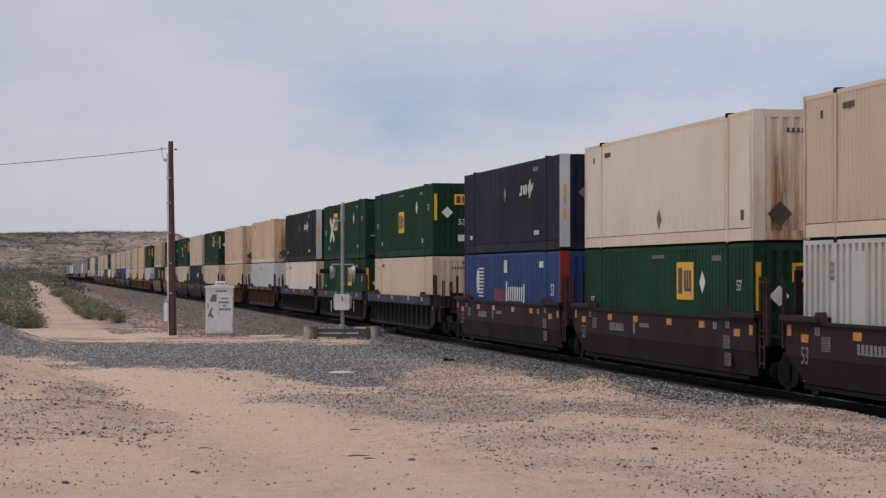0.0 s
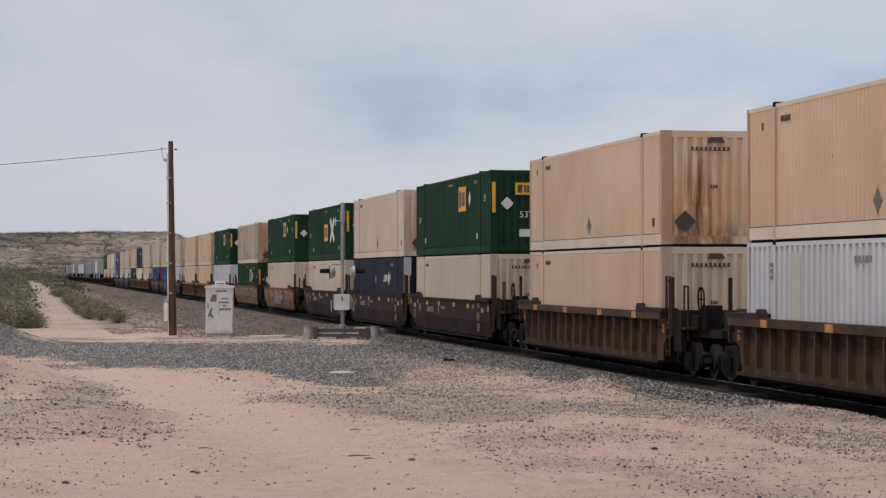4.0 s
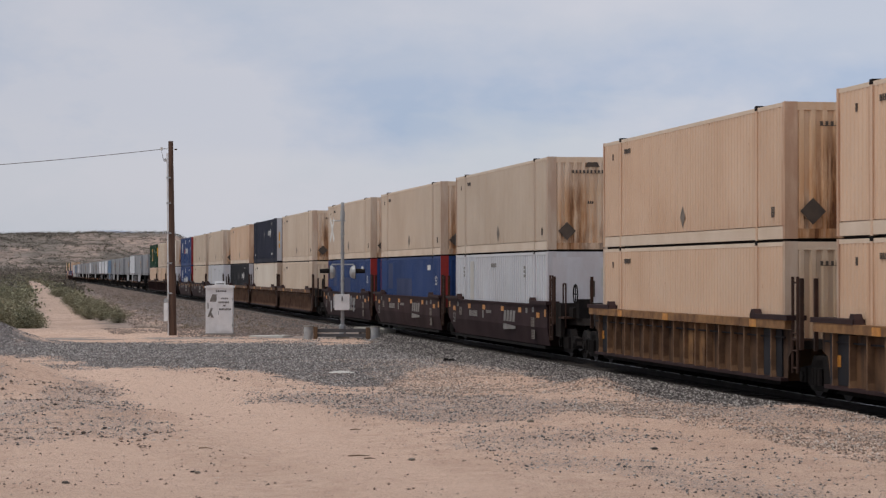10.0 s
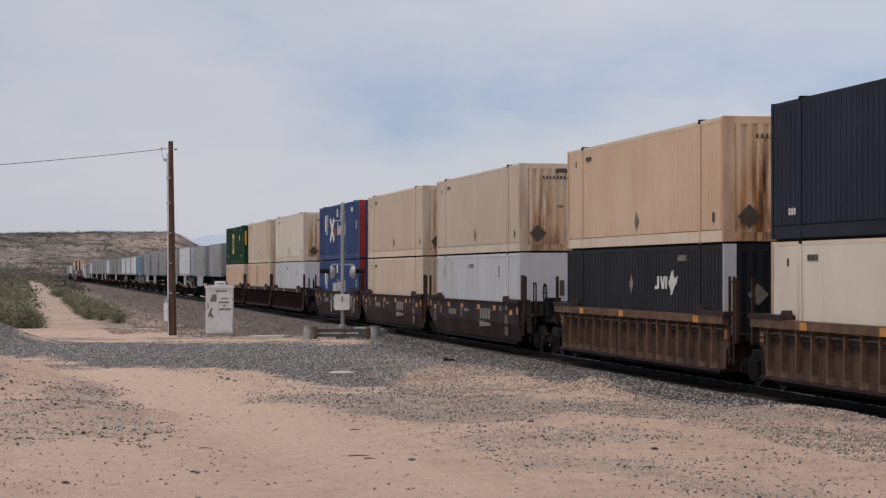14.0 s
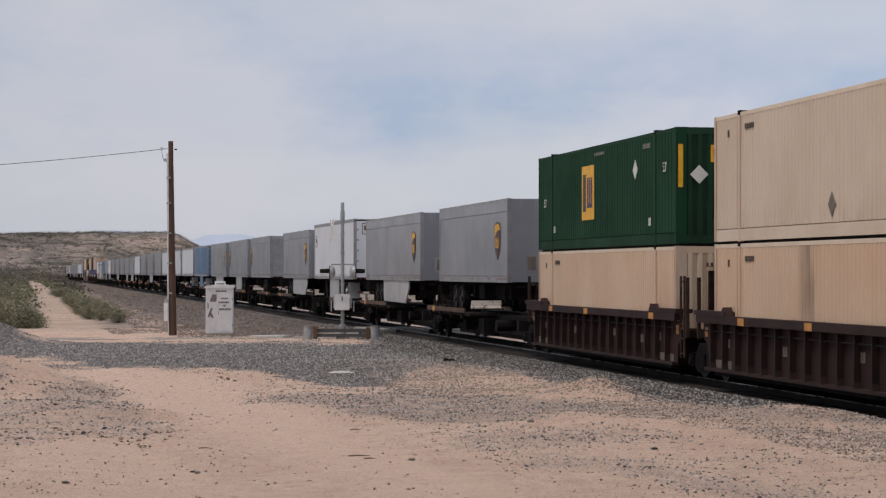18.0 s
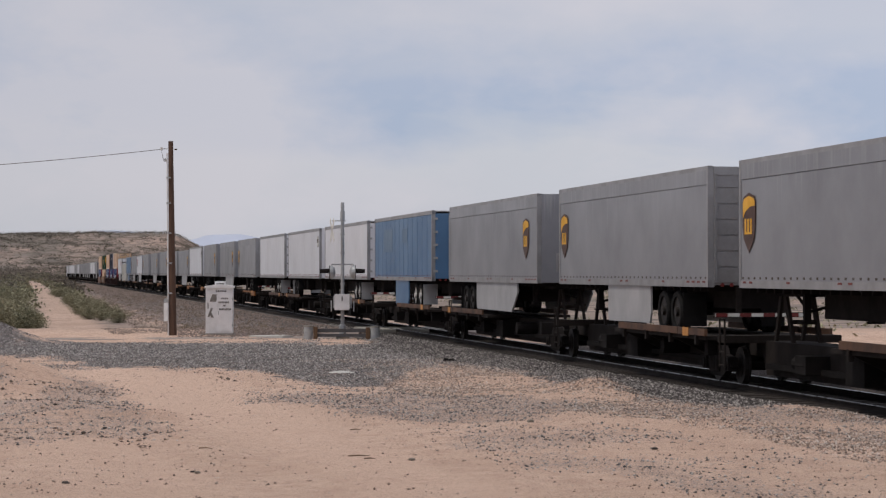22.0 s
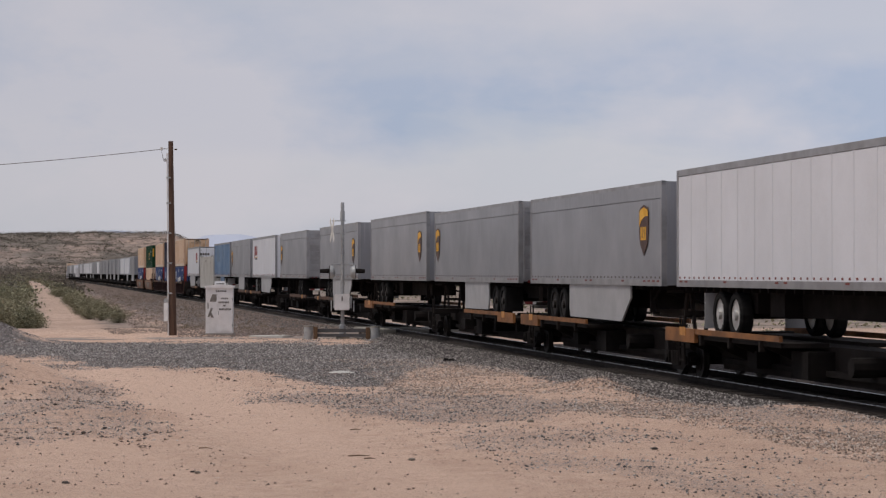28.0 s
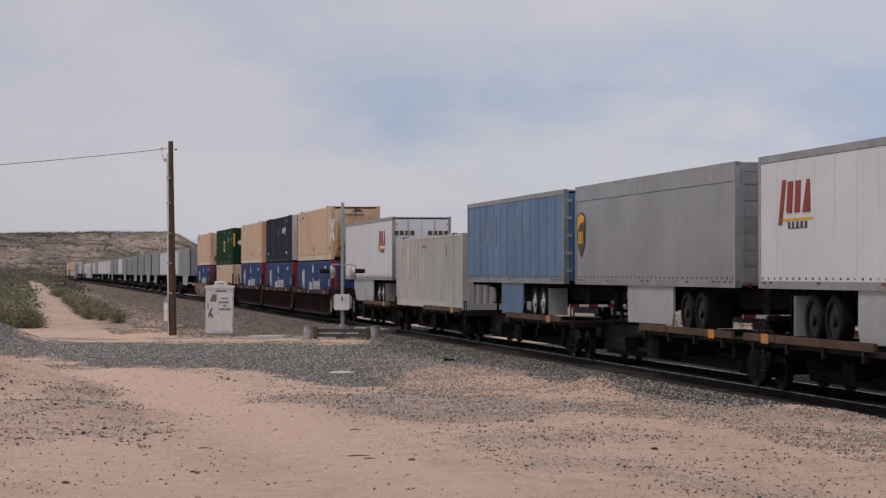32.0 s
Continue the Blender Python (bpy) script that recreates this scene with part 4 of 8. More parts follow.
def make_stones():
    rng = np.random.default_rng(11)
    # shoulder of the bed, thick along the stretch before the crossing
    k = 80000
    s = 26 + 96 * rng.random(k) ** 1.35
    d = rng.uniform(1.45, 5.2, k)
    x, y = np.interp(s, S, TX), np.interp(s, S, TY)
    a = np.interp(s, S, turn)
    x, y = x - d * np.cos(a), y - d * np.sin(a)
    ok = d + 0.35 * rng.normal(0, 1, k) < toe(y)
    x, y, d = x[ok], y[ok], d[ok]
    z = np.maximum(bed_height(d), height(x, y))
    scatter("ballast_stones", x, y, z, rng.uniform(0.014, 0.036, len(x)), M["stone_dark"], "loose dark crushed stone along the rails", rng, "ballast")
    # grey apron before the crossing and the streaks in the sand
    k = 760000
    x, y = rng.uniform(-21, 12.5, k), 24 + 85 * rng.random(k)
    g = gravel(x, y)
    ok = (rng.random(k) < 1.15 * g ** 1.25) & (left_of_track(x, y) > toe(y) - 0.5) & (np.abs(x) < 0.2 * y + 2.5)
    x, y = x[ok], y[ok]
    scatter("loose_gravel", x, y, height(x, y), (0.007 + 0.026 * rng.random(len(x)) ** 3.4) * (0.62 + y / 120), M["stone"], "grey crushed stone spread over the sand", rng)
    # pebbles strewn over the sand
    k = 64000
    x, y = rng.uniform(-14, 9, k), 23 + 74 * rng.random(k) ** 1.2
    ok = (left_of_track(x, y) > toe(y)) & (fbm(x * 0.4, y * 0.3, 3, 70) + 0.45 * rng.random(k) > 0.58) & (rng.random(k) > 0.40 * packed(x, y))
    x, y = x[ok], y[ok]
    scatter("pebbles", x, y, height(x, y), 0.004 + 0.022 * rng.random(len(x)) ** 4.5, M["pebble_dark"], "brown pebbles strewn over the sand", rng, "pebbles")
    # tan gravel hummocks between the ballast and the lane
    k = 110000
    y = 27 + 46 * rng.random(k) ** 1.1
    d = toe(y) - 0.4 + 4.6 * rng.random(k) ** 1.4
    x = np.interp(y, YM, XM) - d / np.cos(np.interp(y, YM, AM))
    ok = fbm(x * 0.7, y * 0.22, 4, 73) + 0.26 * rng.random(k) > 0.60
    x, y = x[ok], y[ok]
    scatter("tan_gravel", x, y, height(x, y), 0.006 + 0.026 * rng.random(len(x)) ** 3.0, M["pebble"], "tan and grey gravel on low hummocks", rng)
    # clods and broken rock on the rough mounds
    k = 9000
    x, y = rng.uniform(-13, -4, k), 31 + 34 * rng.random(k)
    ok = (fbm(x * 0.5, y * 0.35, 4, 76) > 0.53) & (packed(x, y) < 0.4)
    x, y = x[ok], y[ok]
    scatter("clods", x, y, height(x, y), 0.008 + 0.045 * rng.random(len(x)) ** 4, M["clod"], "brown clods and broken rock on the mounds", rng, "rocks")
    # rubble on the far bank
    k = 46000
    s = 106 + 500 * rng.random(k) ** 1.5
    d = 2.0 + 8.5 * rng.random(k) ** 1.5
    x, y, a = np.interp(s, S, TX), np.interp(s, S, TY), np.interp(s, S, turn)
    x, y = x - d * np.cos(a), y - d * np.sin(a)
    z = np.where(d < 3.8, np.maximum(bed_height(d), height(x, y)), height(x, y))
    q = 9000
    s2, d2 = rng.uniform(108, 150, q), rng.uniform(5.5, 13.5, q)
    x2 = np.interp(s2, S, TX) - d2
    y2 = np.interp(s2, S, TY)
    ok = (fbm(x2 * 0.4, y2 * 0.12, 4, 79) > 0.5) & (y2 > 108)
    scatter("bank_foot_stones", x2[ok], y2[ok], height(x2[ok], y2[ok]), 0.02 + 0.04 * rng.random(ok.sum()) ** 3, M["bank_stone"], "brown stones strewn at the foot of the bank", rng, "rubble")
    scatter("bank_rubble", x, y, z, (0.02 + 0.055 * rng.random(k) ** 3) * (0.8 + s / 400), M["bank_stone"], "brown rubble on the railway bank", rng, "rubble")


make_stones()


# ---- containers ----
TURN = Matrix.Rotation(math.pi, 4, "Z")
MOVERS = []          # (thing, metres along the track at the start, height above the rail)
SHARED = {}


def shared(key, make):
    """A mesh or thing that is made once and used again."""
    if key not in SHARED:
        SHARED[key] = make()
    return SHARED[key]


CH, HL = 2.896, 8.075      # height and half length of a long container


GREEN_AT = {"wall": -2.6, "mid": 0.0, "big": 1.3, "door": 3.0}


def green_marks(box, end):
    at = GREEN_AT[end]
    tall = 1.7 if end == "big" else 1.0
    p = part("emblem", flat(rect(0, 0, 1.5, 0.9)), M["mark_yellow"], box, "yellow emblem panel", on_side(at, {"wall": 2.05, "mid": 1.5, "big": 1.6, "door": 2.0}[end]) @ Matrix.Diagonal((1, tall, 1, 1)))
    part("emblem_figure", flat(rect(-0.42, 0.0, 0.36, 0.62)), M["mark_dark"], p, at=Matrix.Translation((0, 0, 0.004)))
    part("emblem_figure", bars(3, 0.7, 0.5, 0.3), M["mark_blue"], p, at=Matrix.Translation((0.26, 0, 0.004)))
    part("placard", flat(diamond(0.5, 0.52)), M["mark_white"], box, "white diamond placard", on_side(-4.1, 2.02))
    part("lettering", bars(7, 1.2, 0.08), M["mark_grey"], box, at=on_side(-0.1, 2.64))
    part("lettering", bars(5, 0.75, 0.12), M["mark_grey"], box, at=on_side(-5.3, 2.58))
    part("lettering", bars(2, 0.26, 0.2), M["mark_white"], box, at=on_side(-5.6, 0.64))
    part("lettering", bars(2, 0.24, 0.2), M["mark_white"], box, at=on_side(5.7, 0.64))
    t53 = shared("53", lambda: lettering("53'", 0.34, M["mark_white"]))
    part("length_mark", t53, None, box, at=on_side(-7.05, 1.95))
    part("length_mark", t53, None, box, at=on_side(7.05, 1.45))
    y = -HL - 0.03
    if end == "door":
        y = -HL - 0.045
        q = part("emblem", flat(rect(0, 0, 0.9, 0.42)), M["mark_yellow"], box, "yellow emblem panel", on_end(0.05, 2.12, y))
        part("emblem_figure", flat(rect(-0.26, 0, 0.22, 0.30)), M["mark_dark"], q, at=Matrix.Translation((0, 0, 0.006)))
        part("emblem_figure", bars(3, 0.44, 0.26, 0.3), M["mark_blue"], q, at=Matrix.Translation((0.16, 0, 0.006)))
        part("warning_words", lettering("WARNING", 0.20, M["mark_white"]), None, box, at=on_end(0.1, 1.36, y))
        part("warning_words", lettering("HIGH CUBE", 0.17, M["mark_grey"]), None, box, at=on_end(0.1, 1.18, y))
        part("length_mark", shared("53s", lambda: lettering("53'", 0.32, M["mark_white"])), None, box, at=on_end(0.72, 0.82, y))
        part("notice", flat(rect(0, 0, 0.26, 0.26)), M["mark_grey"], box, "grey notice plate", on_end(-0.42, 0.82, y))
        part("lettering", bars(4, 0.4, 0.07), M["mark_white"], box, at=on_end(-0.4, 2.74, y))
    else:
        q = part("emblem", flat(rect(0, 0, 0.66, 0.42)), M["mark_yellow"], box, "yellow emblem panel", on_end(-0.1, 2.25, y))
        part("emblem_figure", flat(rect(-0.17, 0, 0.17, 0.28)), M["mark_dark"], q, at=Matrix.Translation((0, 0, 0.004)))
        part("emblem_figure", bars(3, 0.3, 0.24, 0.3), M["mark_blue"], q, at=Matrix.Translation((0.13, 0, 0.004)))
        part("placard", flat(diamond(0.46, 0.46)), M["mark_white"], box, "white diamond placard", on_end(-0.72, 1.74, y))
        part("length_mark", shared("53s", lambda: lettering("53'", 0.32, M["mark_white"])), None, box, at=on_end(-0.1, 1.35, y))
        part("notice", flat(rect(0, 0, 0.48, 0.26)), M["mark_white"], box, "white notice plate", on_end(-0.05, 0.72, y))
        part("warning_strip", flat(rect(0, 0, 0.12, 1.05)), M["mark_yellow"], box, "yellow warning strip", on_end(-1.19, 1.95, y - 0.01))


def beige_marks(box, end):
    part("lettering", bars(5, 0.7, 0.12), M["mark_dark"], box, at=on_side(5.3, 2.55))
    part("lettering", bars(2, 0.14, 0.16), M["mark_dark"], box, at=on_side(6.9, 2.46))
    part("lettering", bars(2, 0.25, 0.22), M["mark_dark"], box, at=on_side(-7.3, 0.62))
    part("placard", flat(diamond(0.46, 0.5)), M["placard"], box, "faded grey diamond placard", on_side(-0.15, 0.68))
    y = -HL - 0.03
    part("emblem", flat([(-0.23, -0.07), (0.23, -0.07), (0.15, 0.07), (-0.15, 0.07)]), M["mark_dark"], box, "faded dark emblem", on_end(0.1, 2.66, y))
    part("lettering", bars(9, 1.05, 0.10, 0.5), M["mark_dark"], box, at=on_end(-0.02, 2.44, y))
    part("placard", flat(diamond(0.56, 0.56)), M["mark_dark"], box, "scorched dark diamond placard", on_end(-0.70, 0.62, y))
    part("lettering", bars(3, 0.2, 0.08), M["mark_dark"], box, at=on_end(0.05, 1.5, y))


def navy_marks(box, end):
    e = part("emblem", flat(rect(-0.75, 0, 0.16, 0.5), rect(-0.92, -0.2, 0.2, 0.14), rect(-0.45, 0, 0.12, 0.5, -0.06), rect(-0.28, 0, 0.12, 0.5, 0.05), rect(-0.08, 0, 0.14, 0.5, 0.03)), M["mark_white"], box,
             "white block emblem", on_side(-3.2, 2.0) @ Matrix.Diagonal((1.15, 0.62, 1, 1)))
    part("emblem_figure", flat([(0.1, 0), (0.4, 0.48), (0.7, 0), (0.4, -0.48)], [(0.5, 0.1), (0.86, 0.28), (0.74, -0.1)], rect(0.4, 0.0, 0.14, 0.95, 0.05)), M["mark_white"], e)
    part("placard", flat(diamond(0.4, 0.5)), M["mark_grey"], box, "grey diamond placard", on_side(0.4, 1.95))
    part("lettering", bars(5, 0.8, 0.14), M["mark_grey"], box, at=on_side(-4.6, 2.6))
    part("lettering", bars(5, 0.8, 0.14), M["mark_white"], box, at=on_side(-4.7, 0.6))
    part("lettering", bars(3, 0.5, 0.14), M["mark_white"], box, at=on_side(6.6, 0.6))
    part("corner_panel", Geo().box(-1.306, -1.00, -HL - 0.012, -HL + 0.05, 0.12, 2.90), M["white"], box, "scuffed white corner panel")
    part("warning_mark", flat(rect(0, 0, 0.07, 0.55), rect(0, -0.6, 0.07, 0.3)), M["mark_yellow"], box, at=on_end(-1.16, 1.7, -HL - 0.018))
    part("placard", flat(diamond(0.5, 0.5)), M["placard"], box, "weathered diamond placard", on_end(-0.5, 1.75, -HL - 0.03))


def blue_marks(box, end):
    blinds = [rect(0.16 + 0.012 * i, -0.52 + 0.12 * i, 0.95 - 0.02 * abs(i - 4), 0.055) for i in range(9)]
    e = part("emblem", flat(*blinds), M["mark_white"], box, "white striped round emblem", on_side(4.9, 1.95))
    part("emblem_figure", flat([(-0.42 + 0.26 * math.cos(a), 0.42 * math.sin(a)) for a in np.linspace(0, 6.283, 17)[:-1]]), M["mark_white"], e)
    first = M["red"] if end == "red" else M["mark_white"]
    part("wordmark", bars(5, 1.7, 0.42, 0.42), first, box, at=on_side(1.35, 1.5))
    part("wordmark", flat(*[rect(-1.5 + 0.36 * i, 0.06 if i == 0 else 0, 0.19, 0.66 if i in (0, 8) else 0.46, 0.03) for i in range(9)]), M["mark_white"], box, at=on_side(-1.35, 1.55))
    part("plate", flat(rect(0, 0, 0.5, 0.42)), M["mark_white"], box, "white plate", on_side(0.3, 2.45))
    part("plate", flat(rect(0, 0, 0.6, 0.2)), M["mark_white"], box, "white plate", on_side(-5.4, 2.5))
    part("length_mark", shared("5b", lambda: lettering("53", 0.5, M["mark_white"])), None, box, at=on_side(-7.0, 1.7))
    part("corner_panel", Geo().box(-1.306, -1.00, -HL - 0.012, -HL + 0.05, 0.12, 2.90), M["red"], box, "red corner panel")
    part("corner_panel", Geo().box(-1.307, -1.27, HL - 0.1, HL + 0.005, 0.16, 2.88), M["red"], box, "red corner panel")


def blue_plain_marks(box, end):
    part("repainted_patch", flat(rect(0, 0, 4.2, 0.9)), M["blue_patch"], box, "darker repainted patch", on_side(1.2, 1.55, -1.298))
    part("repainted_patch", flat(rect(0, 0, 1.2, 1.1)), M["blue_patch"], box, "darker repainted patch", on_side(5.1, 2.1, -1.298))
    part("plate", flat(rect(0, 0, 0.7, 0.2)), M["mark_white"], box, "white plate", on_side(-5.3, 2.45))
    part("length_mark", shared("5b", lambda: lettering("53", 0.5, M["mark_white"])), None, box, at=on_side(-7.0, 1.9))
    part("corner_panel", Geo().box(-1.306, -1.00, -HL - 0.012, -HL + 0.05, 0.12, 2.90), M["red"], box, "red corner panel")
    part("corner_panel", Geo().box(-1.307, -1.27, HL - 0.1, HL + 0.005, 0.16, 2.88), M["red"], box, "red corner panel")


def white_marks(box, end):
    for y in (6.3, -4.6):
        part("plate", bars(3, 0.40, 0.26), M["mark_grey"], box, at=on_side(y, 2.3) @ Matrix.Rotation(math.pi / 2, 4, "Z"))
    part("lettering", bars(5, 1.0, 0.13), M["mark_grey"], box, at=on_side(0.6, 2.5))
    part("patch", flat(rect(0, 0, 0.7, 1.5)), M["pale"], box, "dull riveted patch", on_side(4.7, 1.9))
    y = -HL - 0.012
    part("vent", flat(rect(0, 0, 0.16, 0.5)), M["mark_dark"], box, "dark slotted vent", on_end(0.1, 1.75, y))
    part("hatch", flat(rect(0, 0, 0.5, 0.55)), M["pale"], box, "small inspection hatch", on_end(0.62, 2.1, y))
    part("lettering", bars(7, 1.7, 0.14), M["mark_dark"], box, at=on_end(1.0, 1.7, y) @ Matrix.Rotation(-math.pi / 2, 4, "Z"))


KINDS = {
    # side skin, end skin, rib pitch, rib depth, marks, label, lower rail height
    "beige": ("beige", "beige_end", 0.23, 0.012, beige_marks, "beige ribbed shipping container with rust-streaked ends"),
    "tan": ("tan", "tan_end", 0.23, 0.012, beige_marks, "tan ribbed shipping container with heavily rusted ends"),
    "cream": ("cream", "cream_end", 0.23, 0.005, beige_marks, "smooth cream shipping container with rust stains"),
    "beige_low": ("beige", "low_end", 0.23, 0.012, beige_marks, "beige ribbed shipping container with weathered ends"),
    "tan_low": ("tan", "low_end", 0.23, 0.012, beige_marks, "tan ribbed shipping container with weathered ends"),
    "cream_low": ("cream", "low_end", 0.23, 0.005, beige_marks, "smooth cream shipping container with weathered ends"),
    "tan_soot": ("tan_soot", "low_end", 0.23, 0.012, beige_marks, "tan ribbed shipping container with a dark soot run"),
    "dirty": ("dirty", "dirty_end", 0.23, 0.012, beige_marks, "soiled beige shipping container with rusted ends"),
    "green": ("green", "green_end", 0.28, 0.014, green_marks, "dark green ribbed shipping container with yellow emblem"),
    "green_mid": ("green", "green_end", 0.28, 0.014, green_marks, "dark green ribbed shipping container with central yellow emblem"),
    "green_big": ("green", "green_end", 0.28, 0.014, green_marks, "dark green ribbed shipping container with tall yellow emblem"),
    "green_door": ("green", "green_end", 0.28, 0.014, green_marks, "dark green ribbed shipping container, barred doors facing out"),
    "navy": ("navy", "navy", 0.30, 0.010, navy_marks, "navy blue shipping container with white corner panel"),
    "black": ("black", "black", 0.30, 0.010, navy_marks, "black shipping container with white corner panel and emblem"),
    "blue": ("blue", "blue", 0.28, 0.018, blue_marks, "blue ribbed shipping container with white wordmark bars"),
    "blue_red": ("blue", "blue", 0.28, 0.018, blue_marks, "blue ribbed shipping container with red and white wordmark bars"),
    "blue_plain": ("blue", "blue", 0.28, 0.018, blue_plain_marks, "blue ribbed shipping container with repainted patches"),
    "white": ("white", "white", 0.36, 0.05, white_marks, "white fluted shipping container with smooth end panel"),
    "pale": ("pale", "pale", 0.36, 0.09, white_marks, "pale grey fluted shipping container"),
    "tan_door": ("tan", "tan_end", 0.23, 0.012, beige_marks, "tan shipping container with barred doors facing out"),
}


def build_container(kind):
    skin, end_skin, pitch, depth, marks, label = KINDS[kind]
    box = thing("shipping_container", label, "container", "containers of the train")
    cm, ce = M[skin], M[end_skin]
    rm = M["rail_pale"] if skin in ("beige", "tan", "tan_soot", "cream", "dirty") else cm
    doors_out = kind.endswith("_door")
    post_in = 1.14 if doors_out else 1.02

    def wall():
        g = Geo()
        for a, b in ((-HL + 0.13, -6.16), (-6.04, 6.04), (6.16, HL - 0.13)):
            g.ribbed_x(-1.298 + depth, a, b, 0.33, 2.80, pitch, depth, -1)
        g.box(-1.235, -1.20, -HL + 0.1, HL - 0.1, 0.31, 2.80)
        return g.mesh("side_wall", cm)
    for turn_by in (Matrix(), TURN):
        part("side_wall", shared(("wall", kind), wall), None, box, at=turn_by)
        part("bottom_rail", shared(("brail", skin), lambda: Geo().box(-1.30, -1.22, -6.04, 6.04, 0.05, 0.31).box(-1.29, -1.22, -HL + 0.14, -6.16, 0.05, 0.31).box(-1.29, -1.22, 6.16, HL - 0.14, 0.05, 0.31).mesh("bottom_rail", rm)), None, box, at=turn_by)
        # on beige boxes the paler top rail is a painted bright edge
        part("top_rail", shared(("trail", skin), lambda: Geo().box(-1.30, -1.23, -HL + 0.14, HL - 0.14, 2.80, 2.885).mesh("top_rail", rm)), None, box, at=turn_by)
        for y in (-6.1, 6.1):
            part("lift_post", shared(("lift", skin), lambda: Geo().box(-1.307, -1.2, -0.06, 0.06, 0.02, 2.89).mesh("lift_post", cm)), None, box, at=turn_by @ Matrix.Translation((0, y, 0)))
            part("casting", shared("casting", lambda: Geo().box(-1.312, -1.12, -0.09, 0.09, 2.83, 2.93).mesh("casting", M["under"])), None, box, "dark steel lifting casting", turn_by @ Matrix.Translation((0, y, 0)))
        for sgn in (-1, 1):
            part("corner_post", shared(("post", end_skin, sgn, post_in), lambda: Geo().box(-1.302, -post_in if sgn < 0 else -1.14, sgn * HL - (0.14 if sgn > 0 else 0), sgn * HL + (0.14 if sgn < 0 else 0), 0.05, 2.896).mesh("corner_post", cm)), None, box, at=turn_by)
    part("roof", shared(("roof", skin), lambda: Geo().box(-1.235, 1.235, -HL + 0.1, HL - 0.1, 2.84, 2.872).mesh("roof", cm)), None, box)
    part("floor_frame", shared("floor_frame", lambda: Geo().box(-1.2, 1.2, -HL + 0.1, HL - 0.1, -0.03, 0.32).mesh("floor_frame", M["under"])), None, box, "dark steel underframe")

    def end_wall():
        g = Geo()
        if skin == "white":
            g.box(-1.15, 1.15, -HL - 0.006, -HL + 0.04, 0.26, 2.72)
        else:
            g.ribbed_y(-HL + 0.045, -1.02, 1.02, 0.26, 2.72, 0.255, 0.05, -1)
        return g.mesh("end_wall", ce)

    def door():
        g = Geo().box(-1.14, -0.01, HL - 0.06, HL - 0.01, 0.2, 2.76)
        for z in (0.65, 1.1, 1.55, 2.0, 2.45):
            g.box(-1.1, -0.05, HL - 0.02, HL + 0.005, z - 0.12, z + 0.12)
        return g.mesh("door", ce)

    def rod():
        g = Geo().cyl((0, HL + 0.02, 0.1), (0, HL + 0.02, 2.82), 0.022, 6)
        g.box(-0.03, 0.25, HL + 0.015, HL + 0.05, 1.1, 1.14)
        return g.mesh("lock_rod", M["galv"])
    end_turn = TURN if doors_out else Matrix()
    part("end_wall", shared(("end", end_skin), end_wall), None, box, "streaked end panel", end_turn)
    part("end_header", shared(("eh", end_skin), lambda: Geo().box(-1.02, 1.02, -HL - 0.002, -HL + 0.08, 2.72, 2.89).mesh("end_header", ce)), None, box, at=end_turn)
    part("end_sill", shared(("esl", end_skin), lambda: Geo().box(-1.02, 1.02, -HL - 0.002, -HL + 0.08, 0.06, 0.26).mesh("end_sill", ce)), None, box, at=end_turn)
    for k, mir in enumerate((Matrix(), Matrix.Translation((1.15, 0, 0)))):
        d = part("door", shared(("door", end_skin), door), None, box, at=end_turn @ mir)
        for x in (-0.95, -0.35):
            part("lock_rod", shared("rod", rod), None, d, "galvanised locking rod", Matrix.Translation((x, 0, 0)))
    marks(box, kind.split("_")[-1] if kind in ("green_mid", "green_big", "green_door", "blue_red") else "wall")
    return box


def container(kind):
    if kind not in SHARED:
        SHARED[kind] = build_container(kind)
        return SHARED[kind]
    return copy_thing(SHARED[kind], Matrix())


# ---- running gear ----
def truck_meshes():
    frame_side = [(-1.15, 0.40), (-1.0, 0.62), (-0.55, 0.66), (-0.35, 0.86), (0.35, 0.86), (0.55, 0.66), (1.0, 0.62), (1.15, 0.40), (0.72, 0.30), (0.45, 0.16), (-0.45, 0.16), (-0.72, 0.30)]
    side = Geo().prism(frame_side, 0, -0.08, 0.08)
    for y in (-0.9, 0.9):
        side.box(-0.13, 0.10, y - 0.17, y + 0.17, 0.30, 0.60)
        side.cyl((-0.17, y, 0.43), (0.1, y, 0.43), 0.11, 8)
    for y in (-0.2, 0, 0.2):
        side.cyl((-0.12, y, 0.28), (-0.12, y, 0.62), 0.07, 8)
    bolster = Geo().box(-1.1, 1.1, -0.22, 0.22, 0.46, 0.78).cyl((0, 0, 0.6), (0, 0, 0.98), 0.22, 12)
    w = Geo().cyl((-0.065, 0, 0), (0.065, 0, 0), 0.425, 20).cyl((-0.085, 0, 0), (0.0, 0, 0), 0.27, 14).cyl((0.03, 0, 0), (0.075, 0, 0), 0.448, 20)
    axle = Geo().cyl((-0.75, 0, 0), (0.75, 0, 0), 0.085, 8)
    return side.mesh("side_frame", M["under"]), bolster.mesh("truck", M["under"]), w.mesh("wheel", M["wheel_steel"]), axle.mesh("axle", M["under"])


